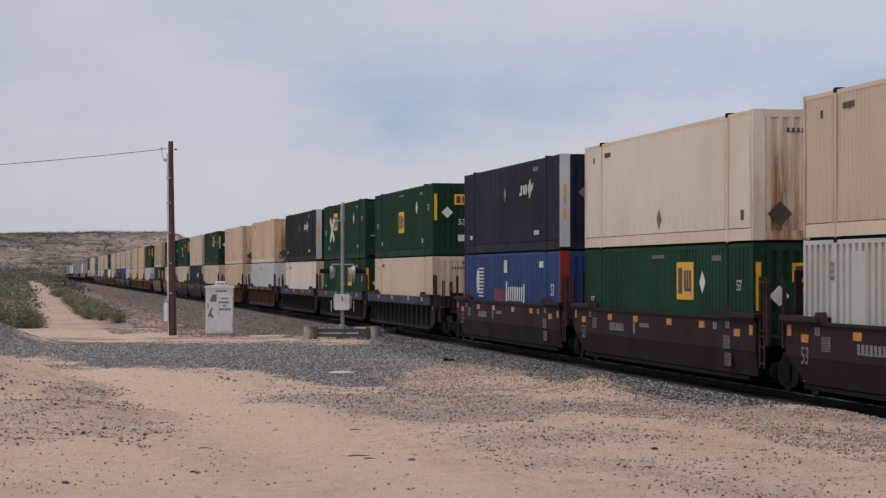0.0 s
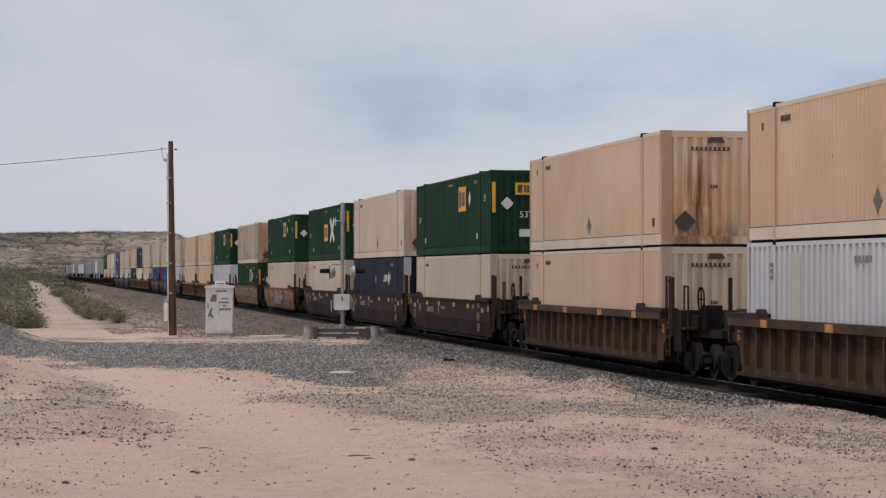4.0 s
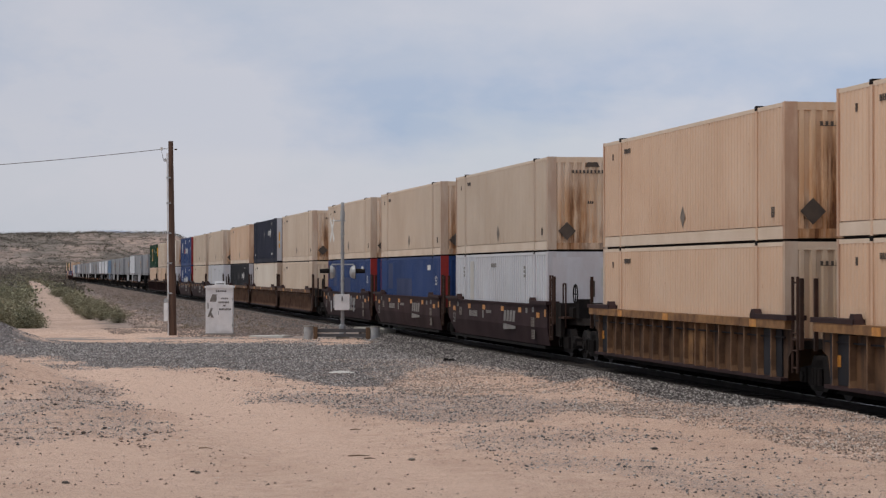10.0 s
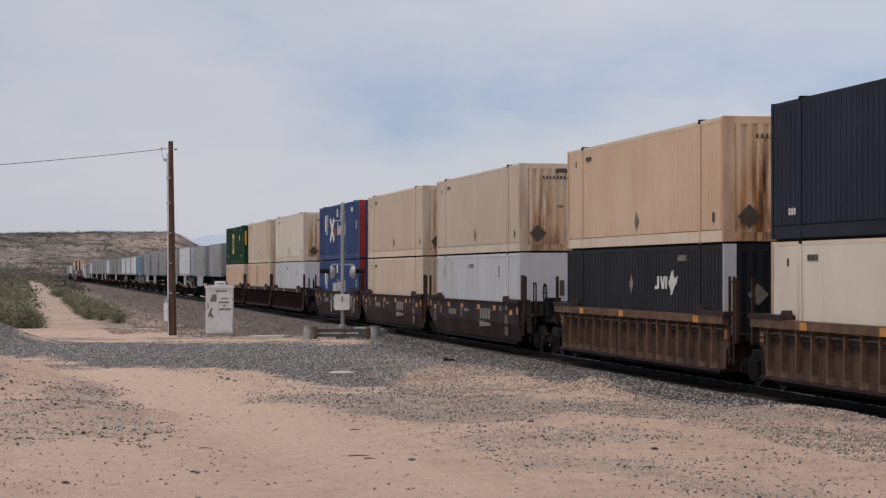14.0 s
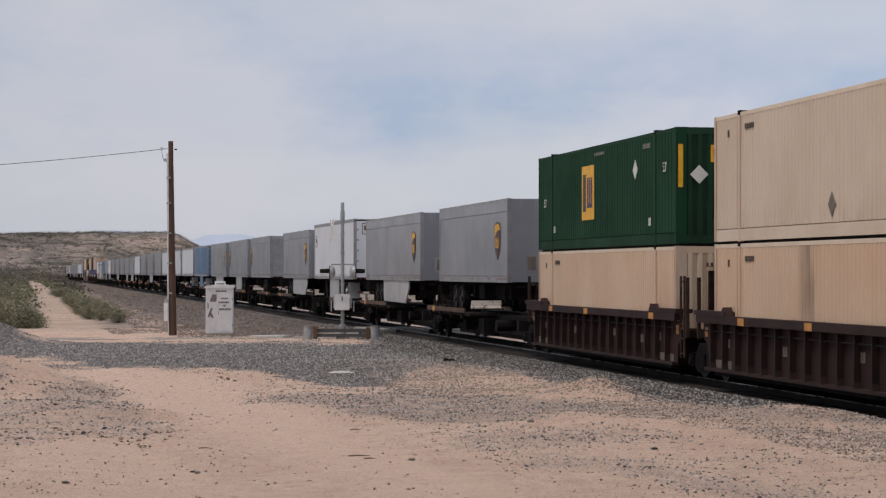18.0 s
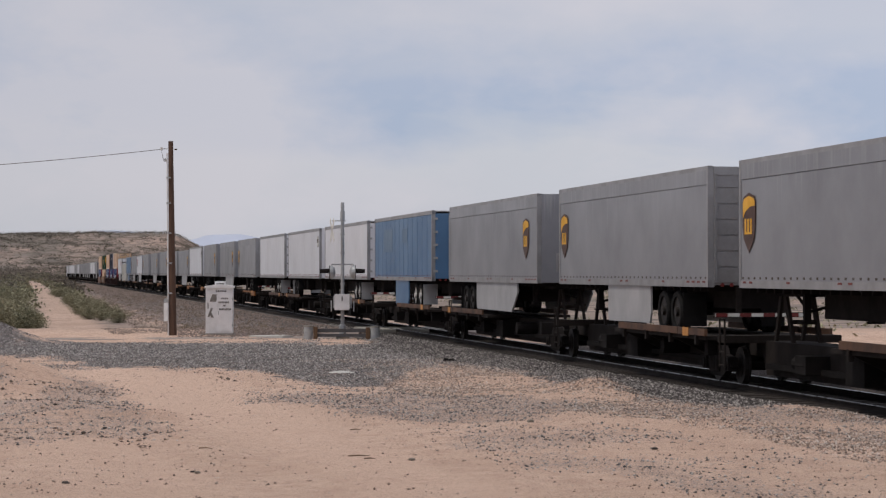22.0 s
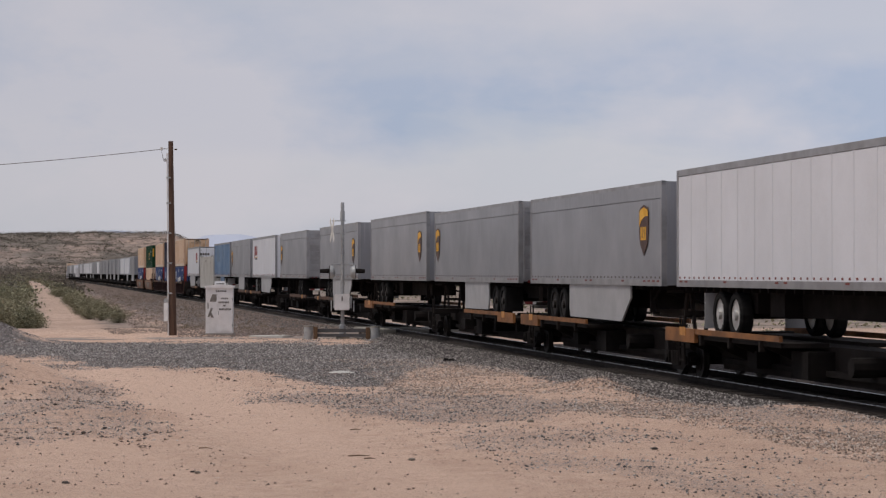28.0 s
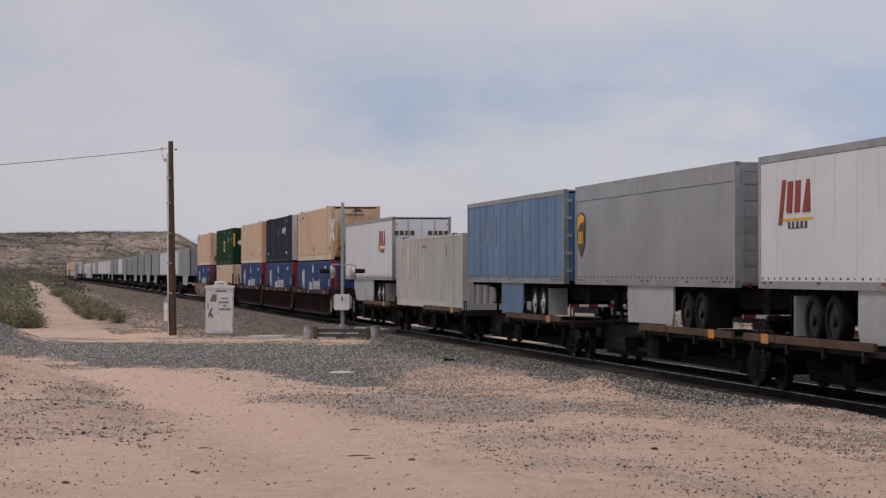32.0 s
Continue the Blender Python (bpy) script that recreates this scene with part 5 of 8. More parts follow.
def truck(car, y):
    side, bolster, wheel, axle = shared("truck", truck_meshes)
    t = part("truck", bolster, None, car, "black two-axle truck", Matrix.Translation((0, y, 0)))
    for x, turn_by in ((-1.02, Matrix()), (1.02, TURN)):
        part("side_frame", side, None, t, at=Matrix.Translation((x, 0, 0)) @ turn_by)
    for yy in (-0.9, 0.9):
        part("axle", axle, None, t, at=Matrix.Translation((0, yy, 0.425)))
        for x, turn_by in ((-0.7525, Matrix()), (0.7525, TURN)):
            part("wheel", wheel, None, t, "worn steel wheel", Matrix.Translation((x, yy, 0.425)) @ turn_by)


# ---- double-stack well wagons ----
WELLS = {
    # skin, chord skin, ribbed, label
    "brown": ("well_brown", "well_brown", False, "oxide brown well wagon with smooth lettered sides"),
    "brown_marked": ("well_brown", "well_brown", False, "oxide brown well wagon with a pale slanted emblem"),
    "orange": ("well_orange", "well_orange", False, "rusty orange-brown well wagon with smooth sides"),
    "orange_plain": ("well_orange", "well_orange", False, "rusty orange-brown well wagon with dark lettered patch"),
    "bluetop": ("well_steel", "well_bluetop", True, "dark steel well wagon with ribbed sides and blue top chord"),
    "rust": ("well_rust", "well_rust", True, "rust-brown well wagon with ribbed sides"),
    "yellow": ("well_tan", "chord_tan", True, "rusty yellow-brown well wagon with ribbed sides"),
    "umber": ("well_umber", "chord_umber", True, "sooty grey-brown well wagon with ribbed sides"),
    "dark": ("well_dark", "well_dark", True, "dark brown well wagon with ribbed sides"),
}
PL = 8.75                  # half length of the well's side


def build_well(style, front, back):
    """front faces the camera's end. 'joint': shares its truck with the next unit; 'coupler': stands on its own."""
    skin, chord, ribbed, label = WELLS[style]
    car = thing("well_wagon", label, "wagon", "well wagons of the train")
    m, mc = M[skin], M[chord]

    def smooth_side():
        # upright plate, then a crease and a tucked-in lower sheet; the far end is cut back at its foot
        upper = [(-PL, 1.50), (-PL, 0.84), (PL - 0.12, 0.84), (PL, 0.95), (PL, 1.50)]
        g = Geo().prism(upper, 0, -1.46, -1.40)
        y0, y1, y2 = -PL + 0.12, PL - 0.12, PL - 1.0
        g.loft([[(-1.455, -PL, 0.84), (-1.40, -PL, 0.84), (-1.31, y0, 0.31), (-1.35, y0, 0.31)], [(-1.455, y1, 0.84), (-1.40, y1, 0.84), (-1.31, y2, 0.31), (-1.35, y2, 0.31)]])
        return g.mesh("side_plate", m)

    def ribbed_side():
        pts = [(-PL, 1.36), (-PL, 0.96), (-PL + 0.25, 0.80), (-PL + 0.32, 0.36), (PL - 0.5, 0.36), (PL - 0.32, 0.9), (PL, 1.0), (PL, 1.36)]
        return Geo().prism(pts, 0, -1.36, -1.325).mesh("side_plate", m)
    for turn_by in (Matrix(), TURN):
        part("side_plate", shared(("well_side", style), ribbed_side if ribbed else smooth_side), None, car, at=turn_by)
        if ribbed and turn_by != Matrix():
            part("rib_row", shared(("ribs", style), lambda: Geo().ribbed_x(-1.382, -PL + 0.9, PL - 0.9, 0.38, 1.36, 0.98, 0.09, -1).mesh("rib_row", m)), None, car, at=turn_by)
        part("top_chord", shared(("chord", style), lambda: (Geo().box(-1.54, -1.33, -PL - 0.05, PL + 0.05, 1.24 if style == "bluetop" else 1.38, 1.56) if ribbed else Geo().box(-1.49, -1.36, -PL, PL, 1.50, 1.56)).mesh("top_chord", mc)), None, car, at=turn_by)
        if ribbed:
            part("bottom_sill", shared(("sill", style), lambda: Geo().box(-1.50, -1.33, -PL + 0.32, PL - 0.5, 0.30, 0.37).mesh("bottom_sill", M["well_dark"])), None, car, at=turn_by)
            if turn_by == Matrix():
                for zp, rp in ((1.27, 0.022), (1.16, 0.020)) if style == "umber" else ((1.2, 0.02),):
                    part("brake_pipe", shared(("pipe", zp), lambda: Geo().cyl((-1.42, -PL + 0.3, zp), (-1.42, PL - 0.3, zp), rp, 6).mesh("brake_pipe", M["placard"] if rp > 0.021 else M["well_steel"])), None, car, "thin steel pipe along the side")
            n = 17 if style != "bluetop" else 14
            for i in range(n if turn_by == Matrix() else 0):
                y = -PL + 1.0 + (2 * PL - 2.0) * i / (n - 1)
                part("rib", shared(("rib", style), lambda: Geo().prism([(-0.06, 0.36), (0.06, 0.36), (0.026, 0.50), (0.03, 1.36), (-0.03, 1.36), (-0.026, 0.50)], 0, -1.50, -1.35).mesh("rib", {"yellow": M["rib_tan"], "rust": M["rib_rust"], "umber": M["rib_umber"]}.get(style, m))), None, car, at=turn_by @ Matrix.Translation((0, y, 0)))
        for y, f in ((-7.7, -1), (7.7, 1)):
            part("deck_plate", shared(("deck", style), lambda: Geo().box(-1.55, -1.12, -1.25, 1.25, 1.56, 1.66).mesh("deck_plate", M["well_dark"])), None, car, "worn deck plate", turn_by @ Matrix.Translation((0, y, 0)))
            part("container_guide", shared("guide", lambda: Geo().prism([(-0.22, 1.56), (0.22, 1.56), (0.2, 1.65), (0.08, 1.76), (-0.06, 1.76), (-0.16, 1.66)], 0, -1.53, -1.36).mesh("container_guide", M["well_dark"])), None, car, "dark steel container guide", turn_by @ Matrix.Translation((0, y - f * 1.15, 0)))
    if style == "dark":
        for y in (-7.3, 7.3):
            part("scuffed_strip", shared("scuff", lambda: Geo().box(-1.368, -1.355, -0.8, 0.8, 0.38, 0.56).mesh("scuffed_strip", M["placard"])), None, car, "scuffed pale grey strip", Matrix.Translation((0, y, 0)))
        for y, z, n in ((-6.8, 0.95, 2), (-5.0, 0.85, 3), (-2.1, 0.95, 2), (2.6, 0.9, 2), (6.8, 0.95, 3)):
            part("lettering", shared(("dl_bar", n), lambda: bars(n, 0.16 * n, 0.2).mesh("lettering", M["placard"])), None, car, at=on_side(y, z, -1.366))
    if style == "yellow":
        for y in (-7.55, 7.55):
            part("end_panel", shared("slate_panel", lambda: Geo().box(-1.40, -1.355, -0.62, 0.62, 0.38, 1.36).mesh("end_panel", M["well_slate"])), None, car, "slate black end panel", Matrix.Translation((0, y, 0)))
        for y in (-1.95, -0.98):
            part("bay_panel", shared("ochre_panel", lambda: Geo().box(-1.40, -1.355, -0.44, 0.44, 0.38, 1.36).mesh("bay_panel", M["chord_tan"])), None, car, "ochre painted bay panel", Matrix.Translation((0, y, 0)))
    for f in (-1, 1):
        part("handrail_post", shared("hpost", lambda: Geo().box(-1.44, -1.36, -0.035, 0.035, 0.98, 2.42).mesh("handrail_post", M["post_rust"])), None, car, "rusty upright handrail post", Matrix.Translation((0, f * (PL + (0.72 if f < 0 else 0.28)), 0)))
    part("floor", shared("well_floor", lambda: Geo().box(-1.34, 1.34, -PL + 0.85, PL - 0.85, 0.20, 0.285).mesh("floor", M["under"])), None, car)
    for f, kind_end in ((-1, front), (1, back)):
        turn_by = Matrix() if f < 0 else TURN
        ext = 0.95 if kind_end == "joint" else 2.75
        part("bulkhead", shared(("bulk", style), lambda: Geo().box(-1.32, 1.32, -PL + 0.56, -PL + 0.62, 0.30, 1.15).box(-1.32, 1.32, -PL, -PL + 0.58, 1.05, 1.15).mesh("bulkhead", m)), None, car, at=turn_by)
        part("end_platform", shared(("plat", style, ext), lambda: Geo().prism([(-1.2, -PL), (1.2, -PL), (0.75, -PL - ext), (-0.75, -PL - ext)], 2, 0.98, 1.18).box(-0.3, 0.3, -PL - ext, -PL, 0.72, 0.98).mesh("end_platform", M["spine_dark"])), None, car, "grimy end platform", turn_by)
        part("grab_iron", shared(("grab", kind_end), lambda: grab(kind_end).mesh("grab_iron", M["post_rust"])), None, car, "rusty grab irons and ladder", turn_by)
        if kind_end == "joint" and f > 0 and style in ("brown", "brown_marked", "dark"):
            stand = part("end_stand", shared("stand", lambda: end_stand().mesh("end_stand", M["well_dark"])), None, car, "brown steel end stand with round openings", Matrix.Translation((0, PL + 0.55, 0)))
            part("stand_marker", shared("stand_m", lambda: flat(rect(0, 0, 0.2, 0.14)).mesh("stand_marker", M["reflector"])), None, stand, "amber marker", on_end(-0.55, 2.46, -0.07))
        if kind_end == "coupler":
            truck(car, f * (PL + 1.35))
            part("coupler", shared("coupler", lambda: Geo().box(-0.12, 0.12, -PL - 3.1, -PL - 2.6, 0.72, 0.98).box(-0.2, 0.2, -PL - 3.2, -PL - 3.02, 0.68, 1.02).mesh("coupler", M["spine_dark"])), None, car, at=turn_by)
            part("brake_wheel", shared("brake_rig", lambda: brake_rig().mesh("brake_wheel", M["under"])), None, car, "black brake wheel on its stand", turn_by)
            part("end_frame", shared("end_frame", lambda: Geo().box(-1.30, -1.18, -PL - 1.15, -PL - 0.45, 0.62, 1.62).box(-1.18, 1.18, -PL - 0.62, -PL - 0.45, 1.18, 1.62).box(-1.05, -0.75, -PL - 1.7, -PL - 1.2, 1.18, 1.5).box(0.3, 0.95, -PL - 2.3, -PL - 1.7, 1.18, 1.66).cyl((-0.6, -PL - 1.6, 1.32), (0.5, -PL - 1.6, 1.32), 0.13, 10).mesh("end_frame", M["spine_dark"])), None, car, "grimy dark end frame and valve boxes", turn_by)
            part("air_hose", shared("air_hose", lambda: Geo().cyl((-0.35, -PL - 2.6, 0.9), (-0.3, -PL - 2.95, 0.5), 0.03, 6).cyl((-0.3, -PL - 2.95, 0.5), (-0.1, -PL - 3.2, 0.45), 0.03, 6).mesh("air_hose", M["rubber"])), None, car, "black rubber air hose", turn_by)
            part("air_reservoir", shared("reservoir", lambda: Geo().cyl((0.1, -PL - 1.2, 1.42), (1.0, -PL - 1.2, 1.42), 0.24, 12).mesh("air_reservoir", M["under"])), None, car, "black air reservoir", turn_by)
        elif f > 0:
            truck(car, PL + 0.97)
    xs = -1.464 if not ribbed else -1.544
    refl = shared("refl", lambda: flat(rect(0, 0, 0.46, 0.16)).mesh("reflector", M["reflector"]))
    zr = 1.34 if not ribbed else 1.46
    for y in (-7.4, -4.6, -1.7, 1.6, 4.4, 7.5) if not ribbed else (-6.2, -2.4, 1.9, 6.1) if style == "rust" else (-6.9, -3.4, 1.2, 5.2) if style == "bluetop" else (-6.6, 0.6, 5.2):
        part("reflector", refl, None, car, "amber reflector", on_side(y, zr - (0.12 if abs(y) > 7 and not ribbed else 0), xs))
    end_mark = shared("endm", lambda: flat(rect(0, 0, 0.24, 0.22)).mesh("end_marker", M["reflector"]))
    part("end_marker", end_mark, None, car, "yellow end marker", on_side(-PL + (0.3 if style != "yellow" else 1.2), 1.30 if not ribbed else 0.84 if style == "yellow" else 1.16, xs if not ribbed else -1.406 if style == "yellow" else -1.366))
    part("end_marker", end_mark, None, car, "yellow end marker", on_side(PL - (0.25 if style != "yellow" else 1.1), 1.36 if not ribbed else 0.84 if style == "yellow" else 1.16, xs if not ribbed else -1.406 if style == "yellow" else -1.366))
    if not ribbed:
        t = shared("53w", lambda: lettering("53", 0.5, M["mark_grey"], "unit_length"))
        part("length_mark", t, None, car, at=on_side(PL - 1.25, 0.86, xs))
        bar = lambda w, h, n: shared(("wb", w, h, n), lambda: bars(n, w, h).mesh("lettering", M["mark_grey"]))
        part("lettering", bar(1.6, 0.2, 7), None, car, at=on_side(3.6, 1.1, xs))
        part("lettering", bar(0.3, 0.28, 1), None, car, at=on_side(1.7, 1.1, xs))
        part("lettering", bar(1.0, 0.1, 6), None, car, at=on_side(0.7, 1.2, xs))
        for y, z in ((-6.7, 1.38), (-5.7, 1.34), (6.7, 1.38)):
            part("lettering", bar(0.34, 0.16, 2), None, car, at=on_side(y, z, xs))
        table = shared("wtab", lambda: bars(6, 0.3, 0.5).mesh("data_panel", M["placard"]))
        for y, z in ((-6.6, 1.0), (-6.7, 0.62), (6.2, 1.15)):
            part("data_panel", table, None, car, at=on_side(y, z, xs) @ Matrix.Rotation(math.pi / 2, 4, "Z"))
        if style == "orange" and front == "coupler":
            for k in range(4):
                q = part("graffiti", shared(("gr", k), lambda: flat([(-0.5, -0.36), (0.3, -0.42), (0.5, -0.1 + 0.1 * (k % 2)), (0.3, 0.36), (-0.2, 0.42), (-0.45, 0.1)]).mesh("graffiti", M["graffiti"])), None, car, "blue and white spray-painted scrawl", on_side(1.6 - 1.05 * k, 0.92, xs))
                part("graffiti_fill", shared(("gf", k), lambda: flat([(-0.3, -0.2), (0.1, -0.28), (0.34, 0.0), (0.2, 0.24), (-0.1, 0.1 + 0.1 * (k % 2)), (-0.26, 0.2)]).mesh("graffiti_fill", M["mark_grey"])), None, q, at=Matrix.Translation((0, 0, 0.006)))
        if style == "brown_marked":
            e = shared("wemb", lambda: flat(*[rect(-0.75 + 0.5 * i, 0.14, 0.36, 0.36, 0.06) for i in range(4)], [(-1.0, -0.32), (1.0, -0.26), (1.0, -0.18), (-1.0, -0.12)]).mesh("emblem", M["mark_grey"]))
            part("emblem", e, None, car, "pale grey slanted emblem", on_side(-2.9, 0.98, xs))
        elif style in ("orange", "orange_plain"):
            e = shared("wemb2", lambda: flat(rect(0, 0, 1.5, 0.5)).mesh("emblem_ground", M["well_dark"]))
            q = part("emblem_ground", e, None, car, "dark patch under pale lettering", on_side(-2.6, 1.0, xs))
            part("lettering", bar(1.1, 0.34, 3), None, q, at=Matrix.Translation((0, 0, 0.006)))
    return car


def grab(kind_end):
    g = Geo()
    y = -PL - 0.15
    for yy in (y, y - 0.32):
        g.cyl((-1.40, yy, 0.5), (-1.40, yy, 2.45), 0.032, 6)
    for z in (0.6, 0.95, 1.3, 2.33):
        g.cyl((-1.40, y, z), (-1.40, y - 0.32, z), 0.02, 6)
    g.box(-1.42, -1.1, y - 0.34, y + 0.02, 1.16, 1.2)
    if kind_end == "coupler":
        for yy in (y - 0.9, y - 1.25):
            g.cyl((-1.2, yy, 0.9), (-1.2, yy, 2.2), 0.025, 6)
        g.cyl((-1.2, y - 0.9, 2.2), (-1.2, y - 1.25, 2.2), 0.025, 6)
        g.box(-1.3, -0.7, y - 1.4, y - 0.7, 1.16, 1.22)
    return g


def end_stand():
    """Two posts with a plate between them that has two rows of round holes."""
    g = Geo()
    for x in (-1.02, -0.56, -0.10):
        g.box(x - 0.07, x + 0.07, -0.05, 0.05, 1.15, 2.58)
    for z in (1.22, 1.72, 2.22, 2.50):
        g.box(-1.09, -0.03, -0.05, 0.05, z - 0.07, z + 0.07)
    for cx in (-0.79, -0.33):
        for cz in (1.47, 1.97):
            for sx in (-1, 1):
                for sz in (-1, 1):
                    g.prism([(cx + sx * 0.17, cz + sz * 0.19), (cx + sx * 0.04, cz + sz * 0.19), (cx + sx * 0.13, cz + sz * 0.13), (cx + sx * 0.17, cz + sz * 0.04)][::sx * sz], 1, -0.04, 0.04)
    return g


def brake_rig():
    g = Geo()
    y = -PL - 1.9
    g.box(-0.95, -0.55, y - 0.2, y + 0.2, 1.18, 1.75)
    n = 16
    for i in range(n):
        a, b = 2 * math.pi * i / n, 2 * math.pi * (i + 1) / n
        g.cyl((-1.02, y + 0.28 * math.cos(a), 1.9 + 0.28 * math.sin(a)), (-1.02, y + 0.28 * math.cos(b), 1.9 + 0.28 * math.sin(b)), 0.022, 5)
    for a in (0, math.pi / 2):
        g.cyl((-1.02, y - 0.28 * math.cos(a), 1.9 - 0.28 * math.sin(a)), (-1.02, y + 0.28 * math.cos(a), 1.9 + 0.28 * math.sin(a)), 0.018, 5)
    return g


def well(style, front, back):
    key = ("car", style, front, back)
    if key not in SHARED:
        SHARED[key] = build_well(style, front, back)
        return SHARED[key]
    return copy_thing(SHARED[key], Matrix())


# ---- the stacked part of the train: far end of the upper box, upper box, lower box, wagon, ends towards and away from the camera ----
J, K = "joint", "coupler"
STACKS = [
    (45.4, "beige", "pale", "brown", K, J), (65.0, "cream", "green", "brown", J, J), (84.4, "navy", "blue_red", "brown", J, K),
    (107.6, "green_mid", "beige", "bluetop", K, J), (127.1, "green_door", "green", "bluetop", J, J), (146.7, "black", "cream", "bluetop", J, K),
    (169.7, "tan", "white", "rust", K, K), (193.1, "tan", "tan", "rust", K, K),
    (215.9, "green", "beige", "brown", K, J), (235.35, "beige", "navy", "brown", J, J), (254.6, "green_mid", "beige", "brown", J, K),
    (278.3, "green", "beige", "orange", K, K), (301.4, "dirty", "green", "orange_plain", K, K),
    (324.75, "green", "white", "yellow", K, J), (344.4, "tan", "tan", "yellow", J, J), (363.8, "tan", "tan", "yellow", J, K),
    (387.2, "beige", "white", "brown_marked", K, J), (406.7, "beige", "blue_plain", "brown_marked", J, J), (426.2, "beige", "blue_plain", "brown_marked", J, K),
    (449.65, "beige", "beige", "umber", K, J), (469.0, "navy", "cream", "umber", J, J), (488.7, "tan", "black", "umber", J, K),
    (511.9, "beige", "white", "brown_marked", K, J), (531.4, "beige", "beige", "brown_marked", J, J), (550.5, "blue_red", "blue", "brown_marked", J, K),
    (574.4, "cream", "white", "dark", K, J), (593.7, "beige", "tan_soot", "dark", J, J), (613.2, "green_big", "tan", "dark", J, K),
    (1103.2, "tan_door", "blue", "dark", K, J), (1122.2, "navy", "blue", "dark", J, J), (1141.4, "tan", "blue", "dark", J, K),
    (1165.0, "green_mid", "tan", "orange", K, K), (1188.0, "tan", "blue", "orange", K, K),
]
for far_end, upper, lower, style, a_end, b_end in STACKS:
    c = far_end - HL
    MOVERS.append((well(style, a_end, b_end), c, 0.0))
    MOVERS.append((container(lower + "_low" if lower in ("beige", "tan", "cream") else lower), c, 0.286))
    MOVERS.append((container(upper), c, 3.187))


# ---- trailers on spine wagons ----
def wheel_meshes():
    tyre = Geo()
    prof = [(-0.14, 0.36), (-0.15, 0.47), (-0.11, 0.51), (0.11, 0.51), (0.15, 0.47), (0.14, 0.36)]
    n = 20
    rings = [[(x, r * math.cos(2 * math.pi * i / n), r * math.sin(2 * math.pi * i / n)) for x, r in prof] for i in range(n + 1)]
    tyre.loft(rings, cap=False)
    rim = Geo().cyl((-0.10, 0, 0), (0.10, 0, 0), 0.365, 16).cyl((-0.17, 0, 0), (-0.05, 0, 0), 0.12, 10)
    return tyre.mesh("tyre", M["rubber"]), rim.mesh("rim", M["rim"]), rim.mesh("rim", M["wheel_steel"])


def shield(w, h):
    return [(-w / 2, h * 0.36), (-w * 0.42, h * 0.44), (0, h * 0.5), (w * 0.42, h * 0.44), (w / 2, h * 0.36), (w / 2, -h * 0.05), (w * 0.4, -h * 0.27), (0, -h * 0.5), (-w * 0.4, -h * 0.27), (-w / 2, -h * 0.05)]


TB, TT = 1.12, 3.93        # underside and top of a trailer's box above its wheels' foot


